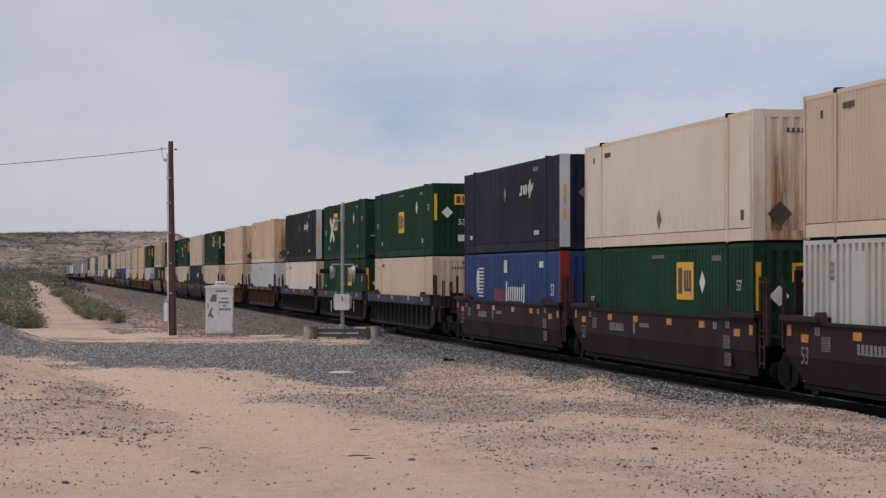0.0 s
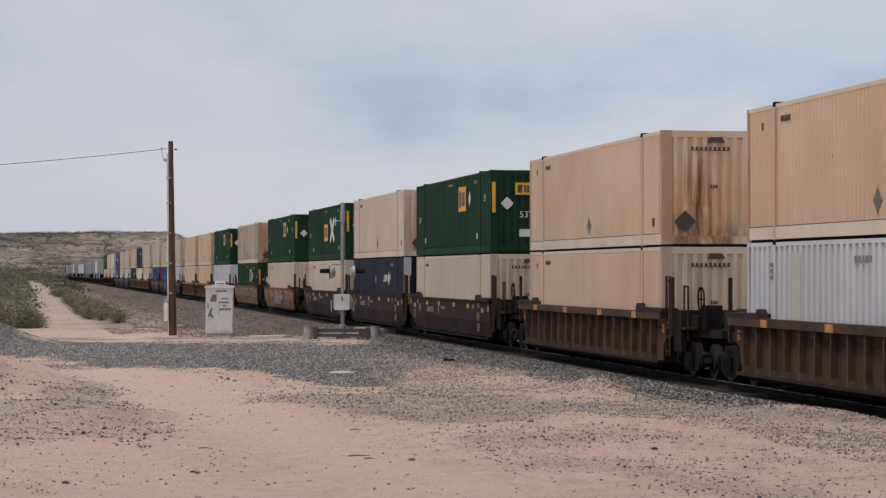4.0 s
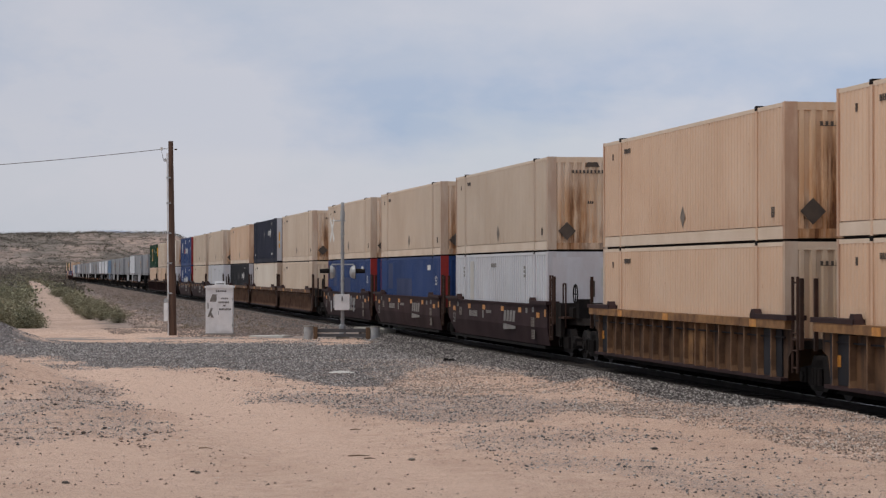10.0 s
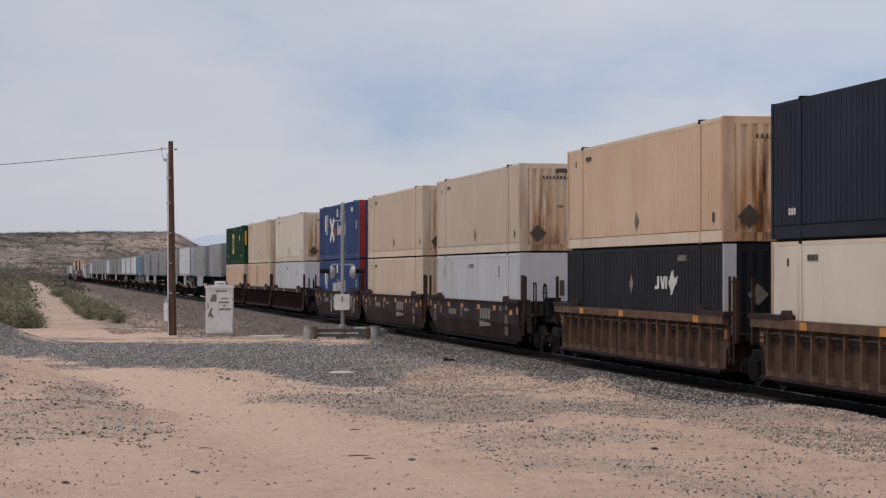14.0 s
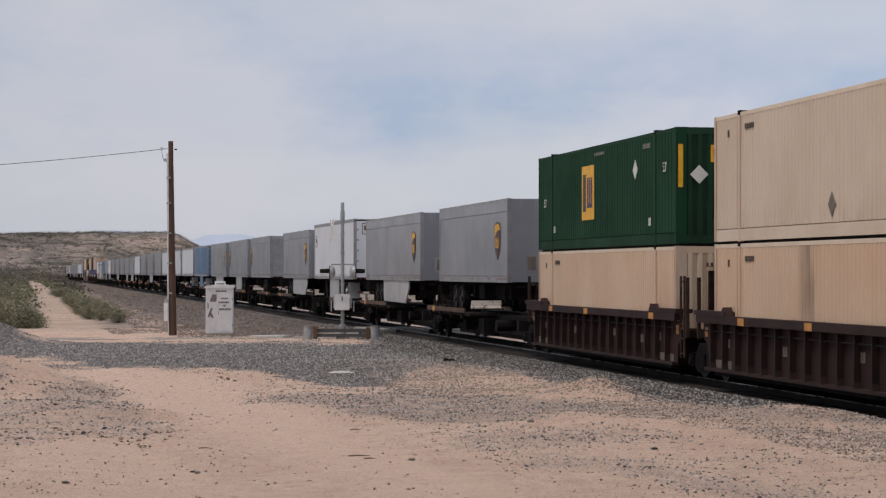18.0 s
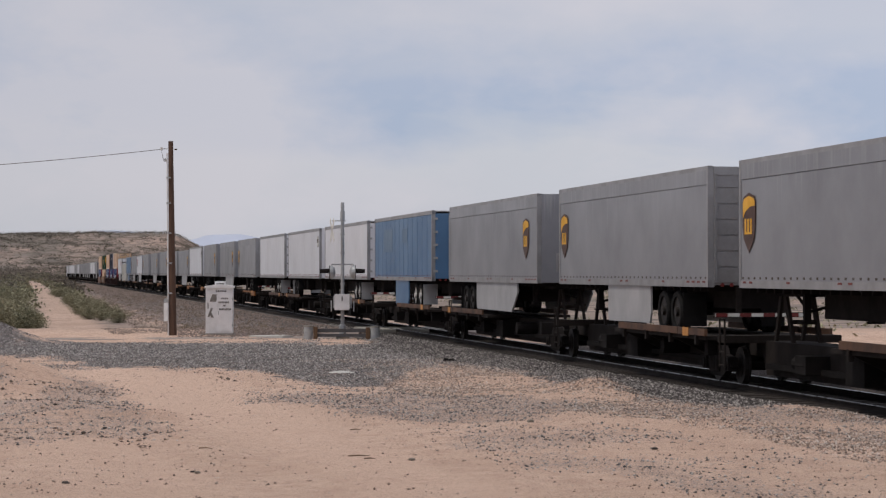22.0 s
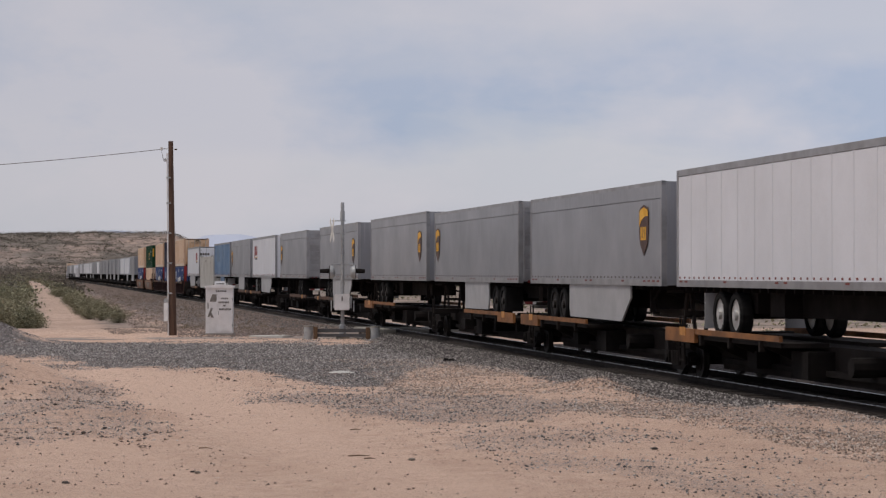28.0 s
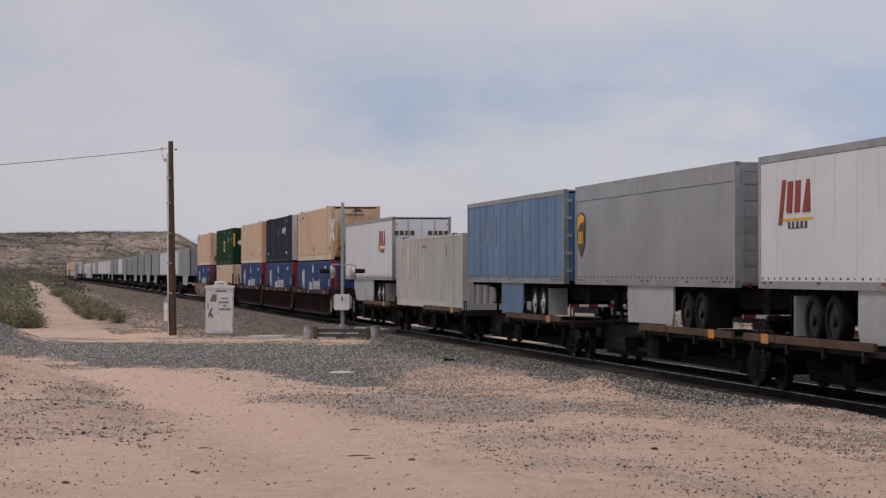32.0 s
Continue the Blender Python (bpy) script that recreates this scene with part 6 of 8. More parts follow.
def build_trailer(skin, length, rear_out, emblem, skirt, seams, bright_rims, taller=0.0, lite=False):
    """rear_out: the doors face the camera's end. emblem: 'front', 'back', 'letters' or ''. lite: far down the train."""
    names = {"silver": "silver-grey", "white_trailer": "white", "blue_trailer": "faded blue"}
    extra = "with shield emblem" if emblem in ("front", "back") else "with red lettering blocks" if emblem == "letters" else "with plain riveted sides"
    t = thing("semi_trailer", f"{names[skin]} road trailer {extra}, on a spine wagon", "trailer", "trailers of the train")
    global TT
    TT = 3.93 + taller
    m, h = M[skin], length / 2
    trim = M["silver_top"]
    key = (skin, length, taller)

    def panel():
        g = Geo().box(-1.30, -1.26, -h + 0.06, h - 0.06, TB + 0.16, TT - (0.44 if skin == "silver" else 0.16))
        return g.mesh("side_panel", m)
    for turn_by in (Matrix(), TURN):
        part("side_panel", shared(("tp",) + key, panel), None, t, at=turn_by)
        if skin == "silver":
            part("upper_panel", shared(("tu",) + key, lambda: Geo().box(-1.312, -1.26, -h + 0.06, h - 0.06, TT - 0.43, TT - 0.10).mesh("upper_panel", m)), None, t, at=turn_by)
        part("bottom_rail", shared(("tb",) + key, lambda: Geo().box(-1.315, -1.22, -h, h, TB, TB + 0.16).mesh("bottom_rail", trim)), None, t, "bare metal lower rail", turn_by)
        part("top_rail", shared(("tt",) + key, lambda: Geo().box(-1.31, -1.2, -h, h, TT - 0.10 if skin == "silver" else TT - 0.15, TT).mesh("top_rail", trim)), None, t, "bare metal upper rail", turn_by)
        if not lite:
            for sgn in (-1, 1):
                part("corner_post", shared(("tc",) + key + (sgn,), lambda: Geo().box(-1.318, -1.16, min(sgn * h, sgn * (h - 0.12)), max(sgn * h, sgn * (h - 0.12)), TB, TT - 0.01).mesh("corner_post", trim)), None, t, at=turn_by)
            part("marker_row", shared(("tm",) + key, lambda: marker_row(h).mesh("marker_row", M["mark_dark"] if skin == "silver" else M["tape"])), None, t, "row of small rivets and markers", turn_by)["kind"] = "stuff"
            part("tape_strip", shared(("tape",) + key, lambda: tape_strip(h).mesh("tape_strip", M["tape"])), None, t, "faded red marking tape", turn_by)["kind"] = "stuff"
            if seams and turn_by == Matrix():
                n = int(2 * h / 1.22)
                for k in range(1, n):
                    part("panel_seam", shared(("seam", skin, taller), lambda: Geo().box(-1.308, -1.29, -0.025, 0.025, TB + 0.16, TT - 0.15).mesh("panel_seam", m)), None, t, at=Matrix.Translation((0, -h + 2 * h * k / n, 0)))
    part("roof", shared(("tr",) + key, lambda: Geo().box(-1.2, 1.2, -h + 0.05, h - 0.05, TT - 0.06, TT - 0.015).mesh("roof", trim)), None, t)
    part("floor", shared(("tf",) + key, lambda: Geo().box(-1.22, 1.22, -h + 0.05, h - 0.05, TB + 0.02, TB + 0.14).mesh("floor", M["under"])), None, t, "dark underside")
    rear = Matrix() if rear_out else TURN      # built with the rear at -y
    nose = TURN if rear_out else Matrix()
    if lite:
        part("nose_panel", shared(("tn",) + key, lambda: Geo().box(-1.28, 1.28, -h - 0.01, -h + 0.04, TB, TT - 0.03).mesh("nose_panel", m)), None, t, at=nose)
        part("rear_door", shared(("td",) + key, lambda: Geo().box(-1.28, 1.28, -h - 0.01, -h + 0.04, TB, TT - 0.03).mesh("rear_door", m)), None, t, at=rear)
    else:
        part("nose_panel", shared(("tn",) + key, lambda: Geo().box(-1.18, 1.18, -h - 0.015, -h + 0.04, TB + 0.02, TT - 0.03).mesh("nose_panel", m)), None, t, at=nose)
        if not rear_out:
            hatch = part("hatch", Geo().box(-0.72, -0.28, -h - 0.03, -h, TB + 0.35, TB + 0.95), trim, t, "small framed hatch")
            part("hatch_lid", Geo().box(-0.64, -0.36, -h - 0.04, -h - 0.025, TB + 0.43, TB + 0.87), M["placard"], hatch)
            part("lettering", bars(8, 1.1, 0.15).mesh("lettering", M["mark_dark"]), None, t, at=on_end(0.3, TT - 0.32, -h - 0.02))
            part("lettering", bars(4, 0.4, 0.09).mesh("lettering", M["mark_dark"]), None, t, at=on_end(0.45, TB + 0.75, -h - 0.02))
        if skin == "silver":
            d = part("roll_door", shared(("rd",) + key, lambda: roll_door(h).mesh("roll_door", M["silver_top"])), None, t, "slatted grey roll-up door", rear)
            for k in range(7):
                part("slat", shared("slat", lambda: Geo().box(-1.1, 1.1, 0.0, 0.04, 0, 0.335).mesh("slat", M["silver_top"])), None, d, at=Matrix.Translation((0, -h, TB + 0.12 + 0.365 * k)))
            part("door_header", shared(("dhd",) + key, lambda: Geo().box(-1.18, 1.18, -h - 0.03, -h + 0.05, TT - 0.22, TT - 0.02).mesh("door_header", trim)), None, d)
            part("door_track", shared(("dt",) + key, lambda: Geo().box(-1.16, -1.1, -h - 0.03, -h, TB + 0.1, TT - 0.2).mesh("door_track", trim)), None, d)
        else:
            for k, x0 in enumerate((-1.17, 0.01)):
                d = part("door", shared(("dd", k) + key, lambda: Geo().box(x0, x0 + 1.16, -h - 0.02, -h + 0.03, TB + 0.10, TT - 0.12).mesh("door", m)), None, t, at=rear)
                for z in range(5):
                    part("hinge", shared("hinge", lambda: Geo().box(0, 0.16, -0.05, -0.01, 0, 0.09).mesh("hinge", M["galv"])), None, d, "steel door hinge", Matrix.Translation((-1.24 if k == 0 else 1.10, -h, TB + 0.35 + 0.52 * z)))
                part("lock_rod", shared(("dl", k) + key, lambda: Geo().cyl((x0 + 0.55, -h - 0.05, TB + 0.05), (x0 + 0.55, -h - 0.05, TT - 0.15), 0.02, 6).mesh("lock_rod", M["galv"])), None, d)
            if emblem == "letters" and rear_out:
                for x in (-0.75, 0.75):
                    part("lettering", shared("hdr", lambda: bars(4, 0.95, 0.2, 0.25).mesh("lettering", M["mark_dark"])), None, t, at=on_end(x, TT - 0.72, -h - 0.03))
            if emblem != "letters" and (taller > 0 or not rear_out):
                q = part("notice", flat(rect(0, 0, 0.72, 0.56)).mesh("notice", M["mark_dark"]), None, t, "framed white notice with dark lines", on_end(-0.55, TT - 0.5, -h - 0.03) if rear_out else on_side(-h + 0.85, TT - 0.75))
                part("notice_sheet", flat(rect(0, 0, 0.66, 0.5)).mesh("notice_sheet", M["mark_white"]), None, q, at=Matrix.Translation((0, 0, 0.004)))
                part("notice_lines", bars(4, 0.5, 0.22).mesh("notice_lines", M["mark_dark"]), None, q, at=Matrix.Translation((0, 0.05, 0.008)))
                if taller > 0:
                    q = part("notice", flat(rect(0, 0, 0.76, 0.6)).mesh("notice", M["mark_dark"]), None, t, "framed white notice with dark lines", on_side(h - 0.9, TT - 0.95))
                    part("notice_sheet", flat(rect(0, 0, 0.68, 0.52)).mesh("notice_sheet", M["mark_white"]), None, q, at=Matrix.Translation((0, 0, 0.004)))
                    part("notice_lines", bars(4, 0.5, 0.22).mesh("notice_lines", M["mark_dark"]), None, q, at=Matrix.Translation((0, 0.05, 0.008)))
    # running gear
    tandem = -h + (3.7 if skin == "silver" else 4.0)
    tyre, rim, dark_rim = shared("trailer_wheel", wheel_meshes)
    rim = rim if bright_rims else dark_rim
    part("bogie", shared("bogie", lambda: Geo().box(-0.5, 0.5, -1.3, 1.3, 0.75, TB + 0.02).cyl((-1.0, -0.63, 0.51), (1.0, -0.63, 0.51), 0.09, 8).cyl((-1.0, 0.63, 0.51), (1.0, 0.63, 0.51), 0.09, 8).mesh("bogie", M["under"])), None, t, "black tandem bogie", rear @ Matrix.Translation((0, tandem, 0)))
    for x, tb in ((-1.09, Matrix()), (1.09, TURN)):
        for yy in (-0.63, 0.63):
            w = part("wheel", tyre, None, t, "black rubber dual tyre", rear @ Matrix.Translation((x, tandem + yy, 0.51)) @ tb)
            if not lite:
                part("rim", rim, None, w, "pale steel rim" if bright_rims else "dark steel rim")
    part("slider_frame", shared(("sf", length), lambda: slider_frame(h).mesh("slider_frame", M["under"])), None, t, "black slider rails and cross members with added boxes for shade", rear)
    part("landing_gear", shared(("lg", length), lambda: landing(h).mesh("landing_gear", M["under"])), None, t, "black folded landing legs", rear)
    if not lite:
        part("rear_bumper", shared(("rb", length), lambda: Geo().box(-1.15, 1.15, -h + 0.02, -h + 0.12, 0.42, 0.53).box(-0.62, -0.5, -h + 0.04, -h + 0.12, 0.53, TB).box(0.5, 0.62, -h + 0.04, -h + 0.12, 0.53, TB).mesh("rear_bumper", M["spine_dark"])), None, t, "dark steel underride bumper", rear)
        part("mud_flap", shared(("mf", skin, length), lambda: Geo().box(-1.27, -0.68, -h + 2.30, -h + 2.33, 0.16, 0.98).mesh("mud_flap", M["skirt"] if skin != "silver" else M["rubber"])), None, t, "pale grey mud flap" if skin != "silver" else "black mud flap", rear)
        part("mud_flap", shared(("mf2", skin, length), lambda: Geo().box(0.68, 1.27, -h + 2.30, -h + 2.33, 0.16, 0.98).mesh("mud_flap", M["skirt"] if skin != "silver" else M["rubber"])), None, t, "pale grey mud flap" if skin != "silver" else "black mud flap", rear)
        if rear_out:
            part("bumper_band", shared("bband", lambda: Geo().box(-1.14, 1.14, -0.004, 0.0, 0.435, 0.515).mesh("bumper_band", M["mark_white"])), None, t, "white reflective band", Matrix.Translation((0, -h + 0.018, 0)))
            for k in range(4):
                part("bumper_stripe", shared("bst", lambda: Geo().box(-0.14, 0.14, -0.004, 0.0, 0.435, 0.515).mesh("bumper_stripe", M["stripe_red"])), None, t, "red reflective stripe", Matrix.Translation((-0.98 + 0.57 * k, -h + 0.013, 0)))
            for x in (-0.98, -0.76):
                part("tail_lamp", shared("tail", lambda: Geo().cyl((0, -0.03, 0), (0, 0.0, 0), 0.045, 12).mesh("tail_lamp", M["stripe_red"])), None, t, "round red tail lamp", Matrix.Translation((x, -h - 0.03, TB + 0.05)))
    if skirt:
        lo, ln = (0.18, 4.4 if rear_out else 6.2) if skin == "silver" else (0.12, 5.6 if emblem == "letters" else 3.4)
        sk = tandem + (1.7 if skin == "silver" else 2.2)
        pts = [(sk, TB), (sk - 0.03, lo + 0.25), (sk + 0.1, lo), (sk + 0.1 + ln, lo - 0.02), (sk + 0.15 + ln + (0.9 if ln > 5 else 0), lo + (0.6 if ln > 5 else 0.2)), (sk + 0.15 + ln + (0.9 if ln > 5 else 0), TB)]
        for turn_by, nm in ((rear, 0), (rear @ Matrix.Diagonal((-1, 1, 1, 1)), 1)):
            if nm == 1:
                me = shared(("sk1", skin, length, ln, lo), lambda: Geo().prism(pts[::-1], 0, 1.22, 1.27).mesh("side_skirt", M["skirt"] if skin != "blue_trailer" else M["blue_trailer"]))
                part("side_skirt", me, None, t, "pale smooth side skirt", rear)
            else:
                me = shared(("sk0", skin, length, ln, lo), lambda: Geo().prism(pts, 0, -1.27, -1.22).mesh("side_skirt", M["skirt"] if skin != "blue_trailer" else M["blue_trailer"]))
                part("side_skirt", me, None, t, "pale smooth side skirt", rear)
    if skin == "blue_trailer" and not lite:
        part("faded_patch", shared("bpatch", lambda: flat(rect(0, 0, 2.6, 1.0)).mesh("faded_patch", M["blue_faded"])), None, t, "faded grey-blue patch", on_side(h - 4.2, TT - 1.05, -1.306))
        part("faded_patch", shared("bpatch2", lambda: flat(rect(0, 0, 1.4, 0.6)).mesh("faded_patch", M["blue_faded"])), None, t, "faded grey-blue patch", on_side(-1.0, TT - 0.9, -1.306))
    # emblems on the open side
    if emblem in ("front", "back"):
        y = (-h + 1.75) if emblem == "front" else (h - 0.75)
        e = part("emblem", shared("shield", lambda: flat(shield(0.95, 1.3)).mesh("emblem", M["brown_logo"])), None, t, "brown and yellow shield emblem", on_side(y, TB + 1.42, -1.318))
        part("emblem_band", shared("shield_b", lambda: flat([(-0.43, 0.10), (-0.43, 0.44), (-0.36, 0.52), (0, 0.59), (0.36, 0.52), (0.43, 0.44), (0.43, 0.36), (0.1, 0.35), (-0.25, 0.25)]).mesh("emblem_band", M["mark_yellow"])), None, e, at=Matrix.Translation((0, 0, 0.004)))
        part("emblem_figure", shared("shield_f", lambda: bars(3, 0.62, 0.34, 0.42).mesh("emblem_figure", M["mark_yellow"])), None, e, at=Matrix.Translation((0, -0.08, 0.004)))
    elif emblem == "letters":
        y = (-h + 3.3) if rear_out else (h - 2.4)
        letters = shared("xl", lambda: [flat(rect(-0.9, -0.1, 0.3, 1.3, 0.16)).mesh("wordmark", M["red"]), flat(rect(-0.3, 0.04, 0.42, 0.9, 0.05)).mesh("wordmark", M["red"]),
                                        flat(rect(0.3, 0.04, 0.42, 0.9, 0.05)).mesh("wordmark", M["red"]), flat([(0.66, -0.42), (1.26, -0.42), (1.22, 0.5), (1.0, 0.5)]).mesh("wordmark", M["red"])])
        for k, me in enumerate(letters):
            part("wordmark", me, None, t, "red slanted letter block", on_side(y, TT - 0.95, -1.306 - 0.004 * (k % 2)) @ Matrix.Diagonal((0.85, 0.72, 1, 1)))
        part("underline", shared("xu", lambda: flat(rect(0.2, 0, 2.1, 0.05)).mesh("underline", M["mark_yellow"])), None, t, "yellow line", on_side(y, TT - 1.38, -1.306))
        part("lettering", shared("lease", lambda: bars(5, 1.7, 0.2, 0.45).mesh("lettering", M["mark_dark"])), None, t, at=on_side(y - 0.3, TT - 1.50, -1.306) @ Matrix.Diagonal((0.8, 0.7, 1, 1)))
    return t


def marker_row(h):
    g = Geo()
    n = int(2 * h / 0.42)
    for i in range(n):
        y = -h + 0.25 + (2 * h - 0.5) * i / (n - 1)
        g.box(-1.306, -1.29, y - 0.05, y + 0.05, TB + 0.19, TB + 0.24)
    return g


def tape_strip(h):
    g = Geo()
    for y in (-h + 0.35, -h + 0.8, -h + 1.25, -h + 1.7, h - 0.4, h - 0.85, 0.3, -0.3, h / 2, -h / 2):
        g.box(-1.322, -1.30, y - 0.11, y + 0.11, TB + 0.10, TB + 0.145)
    return g


def roll_door(h):
    return Geo().box(-1.16, 1.16, -h + 0.03, -h + 0.06, TB + 0.05, TT - 0.05)


def slider_frame(h):
    g = Geo()
    for x in (-0.52, 0.52):
        g.box(x - 0.06, x + 0.06, -h + 0.3, -h + 7.0, TB - 0.26, TB + 0.02)
    for i in range(int(2 * h / 0.6)):
        y = -h + 0.4 + 0.6 * i
        g.box(-1.2, 1.2, y - 0.04, y + 0.04, TB - 0.10, TB + 0.02)
    g.box(-0.9, 0.9, -h + 4.9, -h + 5.3, 0.55, TB)
    g.box(-0.6, 0.6, h - 2.2, h - 0.5, TB - 0.18, TB + 0.02)
    # belly and rear boxes are added, black in place of deep underfloor shade
    g.box(-0.5, 0.5, -h + 5.3, h - 3.4, 0.5, TB)
    g.box(-0.55, 0.55, -h + 0.3, -h + 2.2, 0.62, TB)
    g.box(0.35, 0.9, -h + 6.2, -h + 7.2, 0.5, TB)
    return g


def landing(h):
    g = Geo()
    y = h - 3.0
    for x in (-0.75, 0.75):
        g.box(x - 0.07, x + 0.07, y - 0.07, y + 0.07, 0.42, TB)
        g.box(x - 0.16, x + 0.16, y - 0.14, y + 0.14, 0.38, 0.43)
        g.cyl((x, y, 0.7), (x, y + 1.0, TB), 0.035, 6)
    g.cyl((-0.75, y, 0.62), (0.75, y, TB - 0.1), 0.035, 6)
    return g


def trailer(*a, **k):
    key = ("trailer",) + a + tuple(sorted(k.items()))
    if key not in SHARED:
        SHARED[key] = build_trailer(*a, **k)
        return SHARED[key]
    return copy_thing(SHARED[key], Matrix())


def build_spine(length, rear_out, edge, lite):
    c = thing("spine_wagon", "grimy black spine wagon with rusty wheel platforms" if edge != "spine_yellow" else "grimy black spine wagon with worn yellow platform edges", "wagon", "spine wagons of the train")
    h = length / 2
    rear = Matrix() if rear_out else TURN
    if not lite:
        part("brake_rigging", shared(("brg", length), lambda: Geo().box(-0.62, -0.42, -h + 2.2, h - 2.2, 0.40, 0.52).box(-1.0, -0.42, -0.5, 0.6, 0.34, 0.9).box(-0.95, -0.42, 3.2, 3.9, 0.42, 0.8).box(-1.3, 1.3, -h + 1.0, -h + 1.3, 0.62, 0.98).cyl((-1.1, -3.4, 0.7), (-0.4, -3.4, 0.7), 0.2, 10).mesh("brake_rigging", M["under"])), None, c, "black brake rigging and valve boxes")
    part("spine_beam", shared(("beam", length), lambda: Geo().prism([(-h + 0.1, 1.0), (-h + 0.1, 0.66), (-h + 1.45, 0.62), (-h + 1.7, 0.24), (h - 1.7, 0.24), (h - 1.45, 0.62), (h - 0.1, 0.66), (h - 0.1, 1.0)], 0, -0.42, 0.42).mesh("spine_beam", M["spine_dark"])), None, c)
    y = -h + 4.7
    for turn_by, x in ((rear, -1), (rear, 1)):
        part("wheel_platform", shared(("wp", x), lambda: Geo().box(min(x * 0.42, x * 1.46), max(x * 0.42, x * 1.46), -4.1, 4.7, 0.98, 1.075).mesh("wheel_platform", M["spine_dark"])), None, c, at=rear @ Matrix.Translation((0, y, 0)))
        part("platform_edge", shared(("pe", x, edge), lambda: (Geo().box(min(x * 1.46, x * 1.53), max(x * 1.46, x * 1.53), -4.2, -1.9, 1.08, 1.24).box(min(x * 1.46, x * 1.53), max(x * 1.46, x * 1.53), -1.86, 4.0, 1.08, 1.24) if edge != "spine_yellow" else Geo().box(min(x * 1.46, x * 1.53), max(x * 1.46, x * 1.53), -1.6, 4.8, 1.10, 1.22).box(min(x * 1.46, x * 1.55), max(x * 1.46, x * 1.55), -4.2, -1.6, 0.90, 1.22)).mesh("platform_edge", M[edge])), None, c, "rusty edge beam of the wheel platform", rear @ Matrix.Translation((0, y, 0)))
    part("hitch_stand", shared("hitch", lambda: Geo().prism([(-0.75, 1.0), (-0.6, 1.0), (0.02, 2.08), (0.5, 1.0), (0.62, 1.0), (0.16, 2.2), (-0.16, 2.2)], 0, -0.34, -0.27).prism([(-0.75, 1.0), (-0.6, 1.0), (0.02, 2.08), (0.5, 1.0), (0.62, 1.0), (0.16, 2.2), (-0.16, 2.2)], 0, 0.27, 0.34).box(-0.5, 0.5, -0.3, 0.3, 2.1, 2.2).cyl((-0.3, -0.4, 1.45), (0.3, -0.4, 1.45), 0.05, 8).mesh("hitch_stand", M["spine_dark"])), None, c, "black folding trailer hitch", rear @ Matrix.Translation((0, h - 2.6, 0)))
    part("end_sill", shared(("es", edge), lambda: Geo().box(-1.35, 1.35, -0.35, 0.35, 0.95, 1.12).mesh("end_sill", M["spine_dark"])), None, c, at=Matrix.Translation((0, h - 1.3, 0)))
    if lite:
        part("truck", shared("lite_truck", lambda: Geo().box(-1.1, 1.1, -1.25, 1.25, 0.25, 0.72).mesh("truck", M["under"])), None, c, "black two-axle truck", Matrix.Translation((0, h - 0.1, 0)))
    else:
        truck(c, h - 0.05)
        part("brake_cylinder", shared("bc", lambda: Geo().cyl((-0.8, -0.4, 0.62), (-0.8, 0.4, 0.62), 0.16, 10).mesh("brake_cylinder", M["under"])), None, c, "black brake cylinder", rear @ Matrix.Translation((0, h - 5.5, 0)))
        part("edge_marker", shared("em", lambda: flat(rect(0, 0, 0.5, 0.2)).mesh("edge_marker", M["reflector"])), None, c, "amber marker", rear @ on_side(y - 2.6, 1.15, -1.537 if edge != "spine_yellow" else -1.557) if rear_out else on_side(-y + 2.6, 1.15, -1.537 if edge != "spine_yellow" else -1.557))
        for k in range(4):
            part("knee_bracket", shared("knee", lambda: Geo().prism([(-1.46, 1.08), (-1.46, 0.98), (-0.42, 0.5), (-0.42, 0.98)], 1, -0.04, 0.04).box(-1.53, -1.42, -0.06, 0.06, 0.86, 1.10).mesh("knee_bracket", M["spine_dark"])), None, c, at=rear @ Matrix.Translation((0, y - 3.4 + 2.3 * k, 0)) if rear_out else Matrix.Translation((0, -y - 3.4 + 2.3 * k, 0)))
        part("step", shared("step", lambda: grab_step().mesh("step", M["spine_dark"])), None, c, "steel side step", Matrix.Translation((0, h - 1.3, 0)))
    return c


def grab_step():
    g = Geo()
    for y in (-0.3, 0.1):
        g.cyl((-1.37, y, 0.4), (-1.37, y, 1.5), 0.022, 6)
    for z in (0.45, 0.75, 1.48):
        g.cyl((-1.37, -0.3, z), (-1.37, 0.1, z), 0.02, 6)
    return g


def spine(length, rear_out, edge, lite=False):
    key = ("spine", length, rear_out, edge, lite)
    if key not in SHARED:
        SHARED[key] = build_spine(*key[1:])
        return SHARED[key]
    return copy_thing(SHARED[key], Matrix())


SV, WT, BT = "silver", "white_trailer", "blue_trailer"
TALLER = {656.8: 0.2, 899.4: -0.18, 917.4: -0.14}      # near end of a trailer, and by how much its box is taller
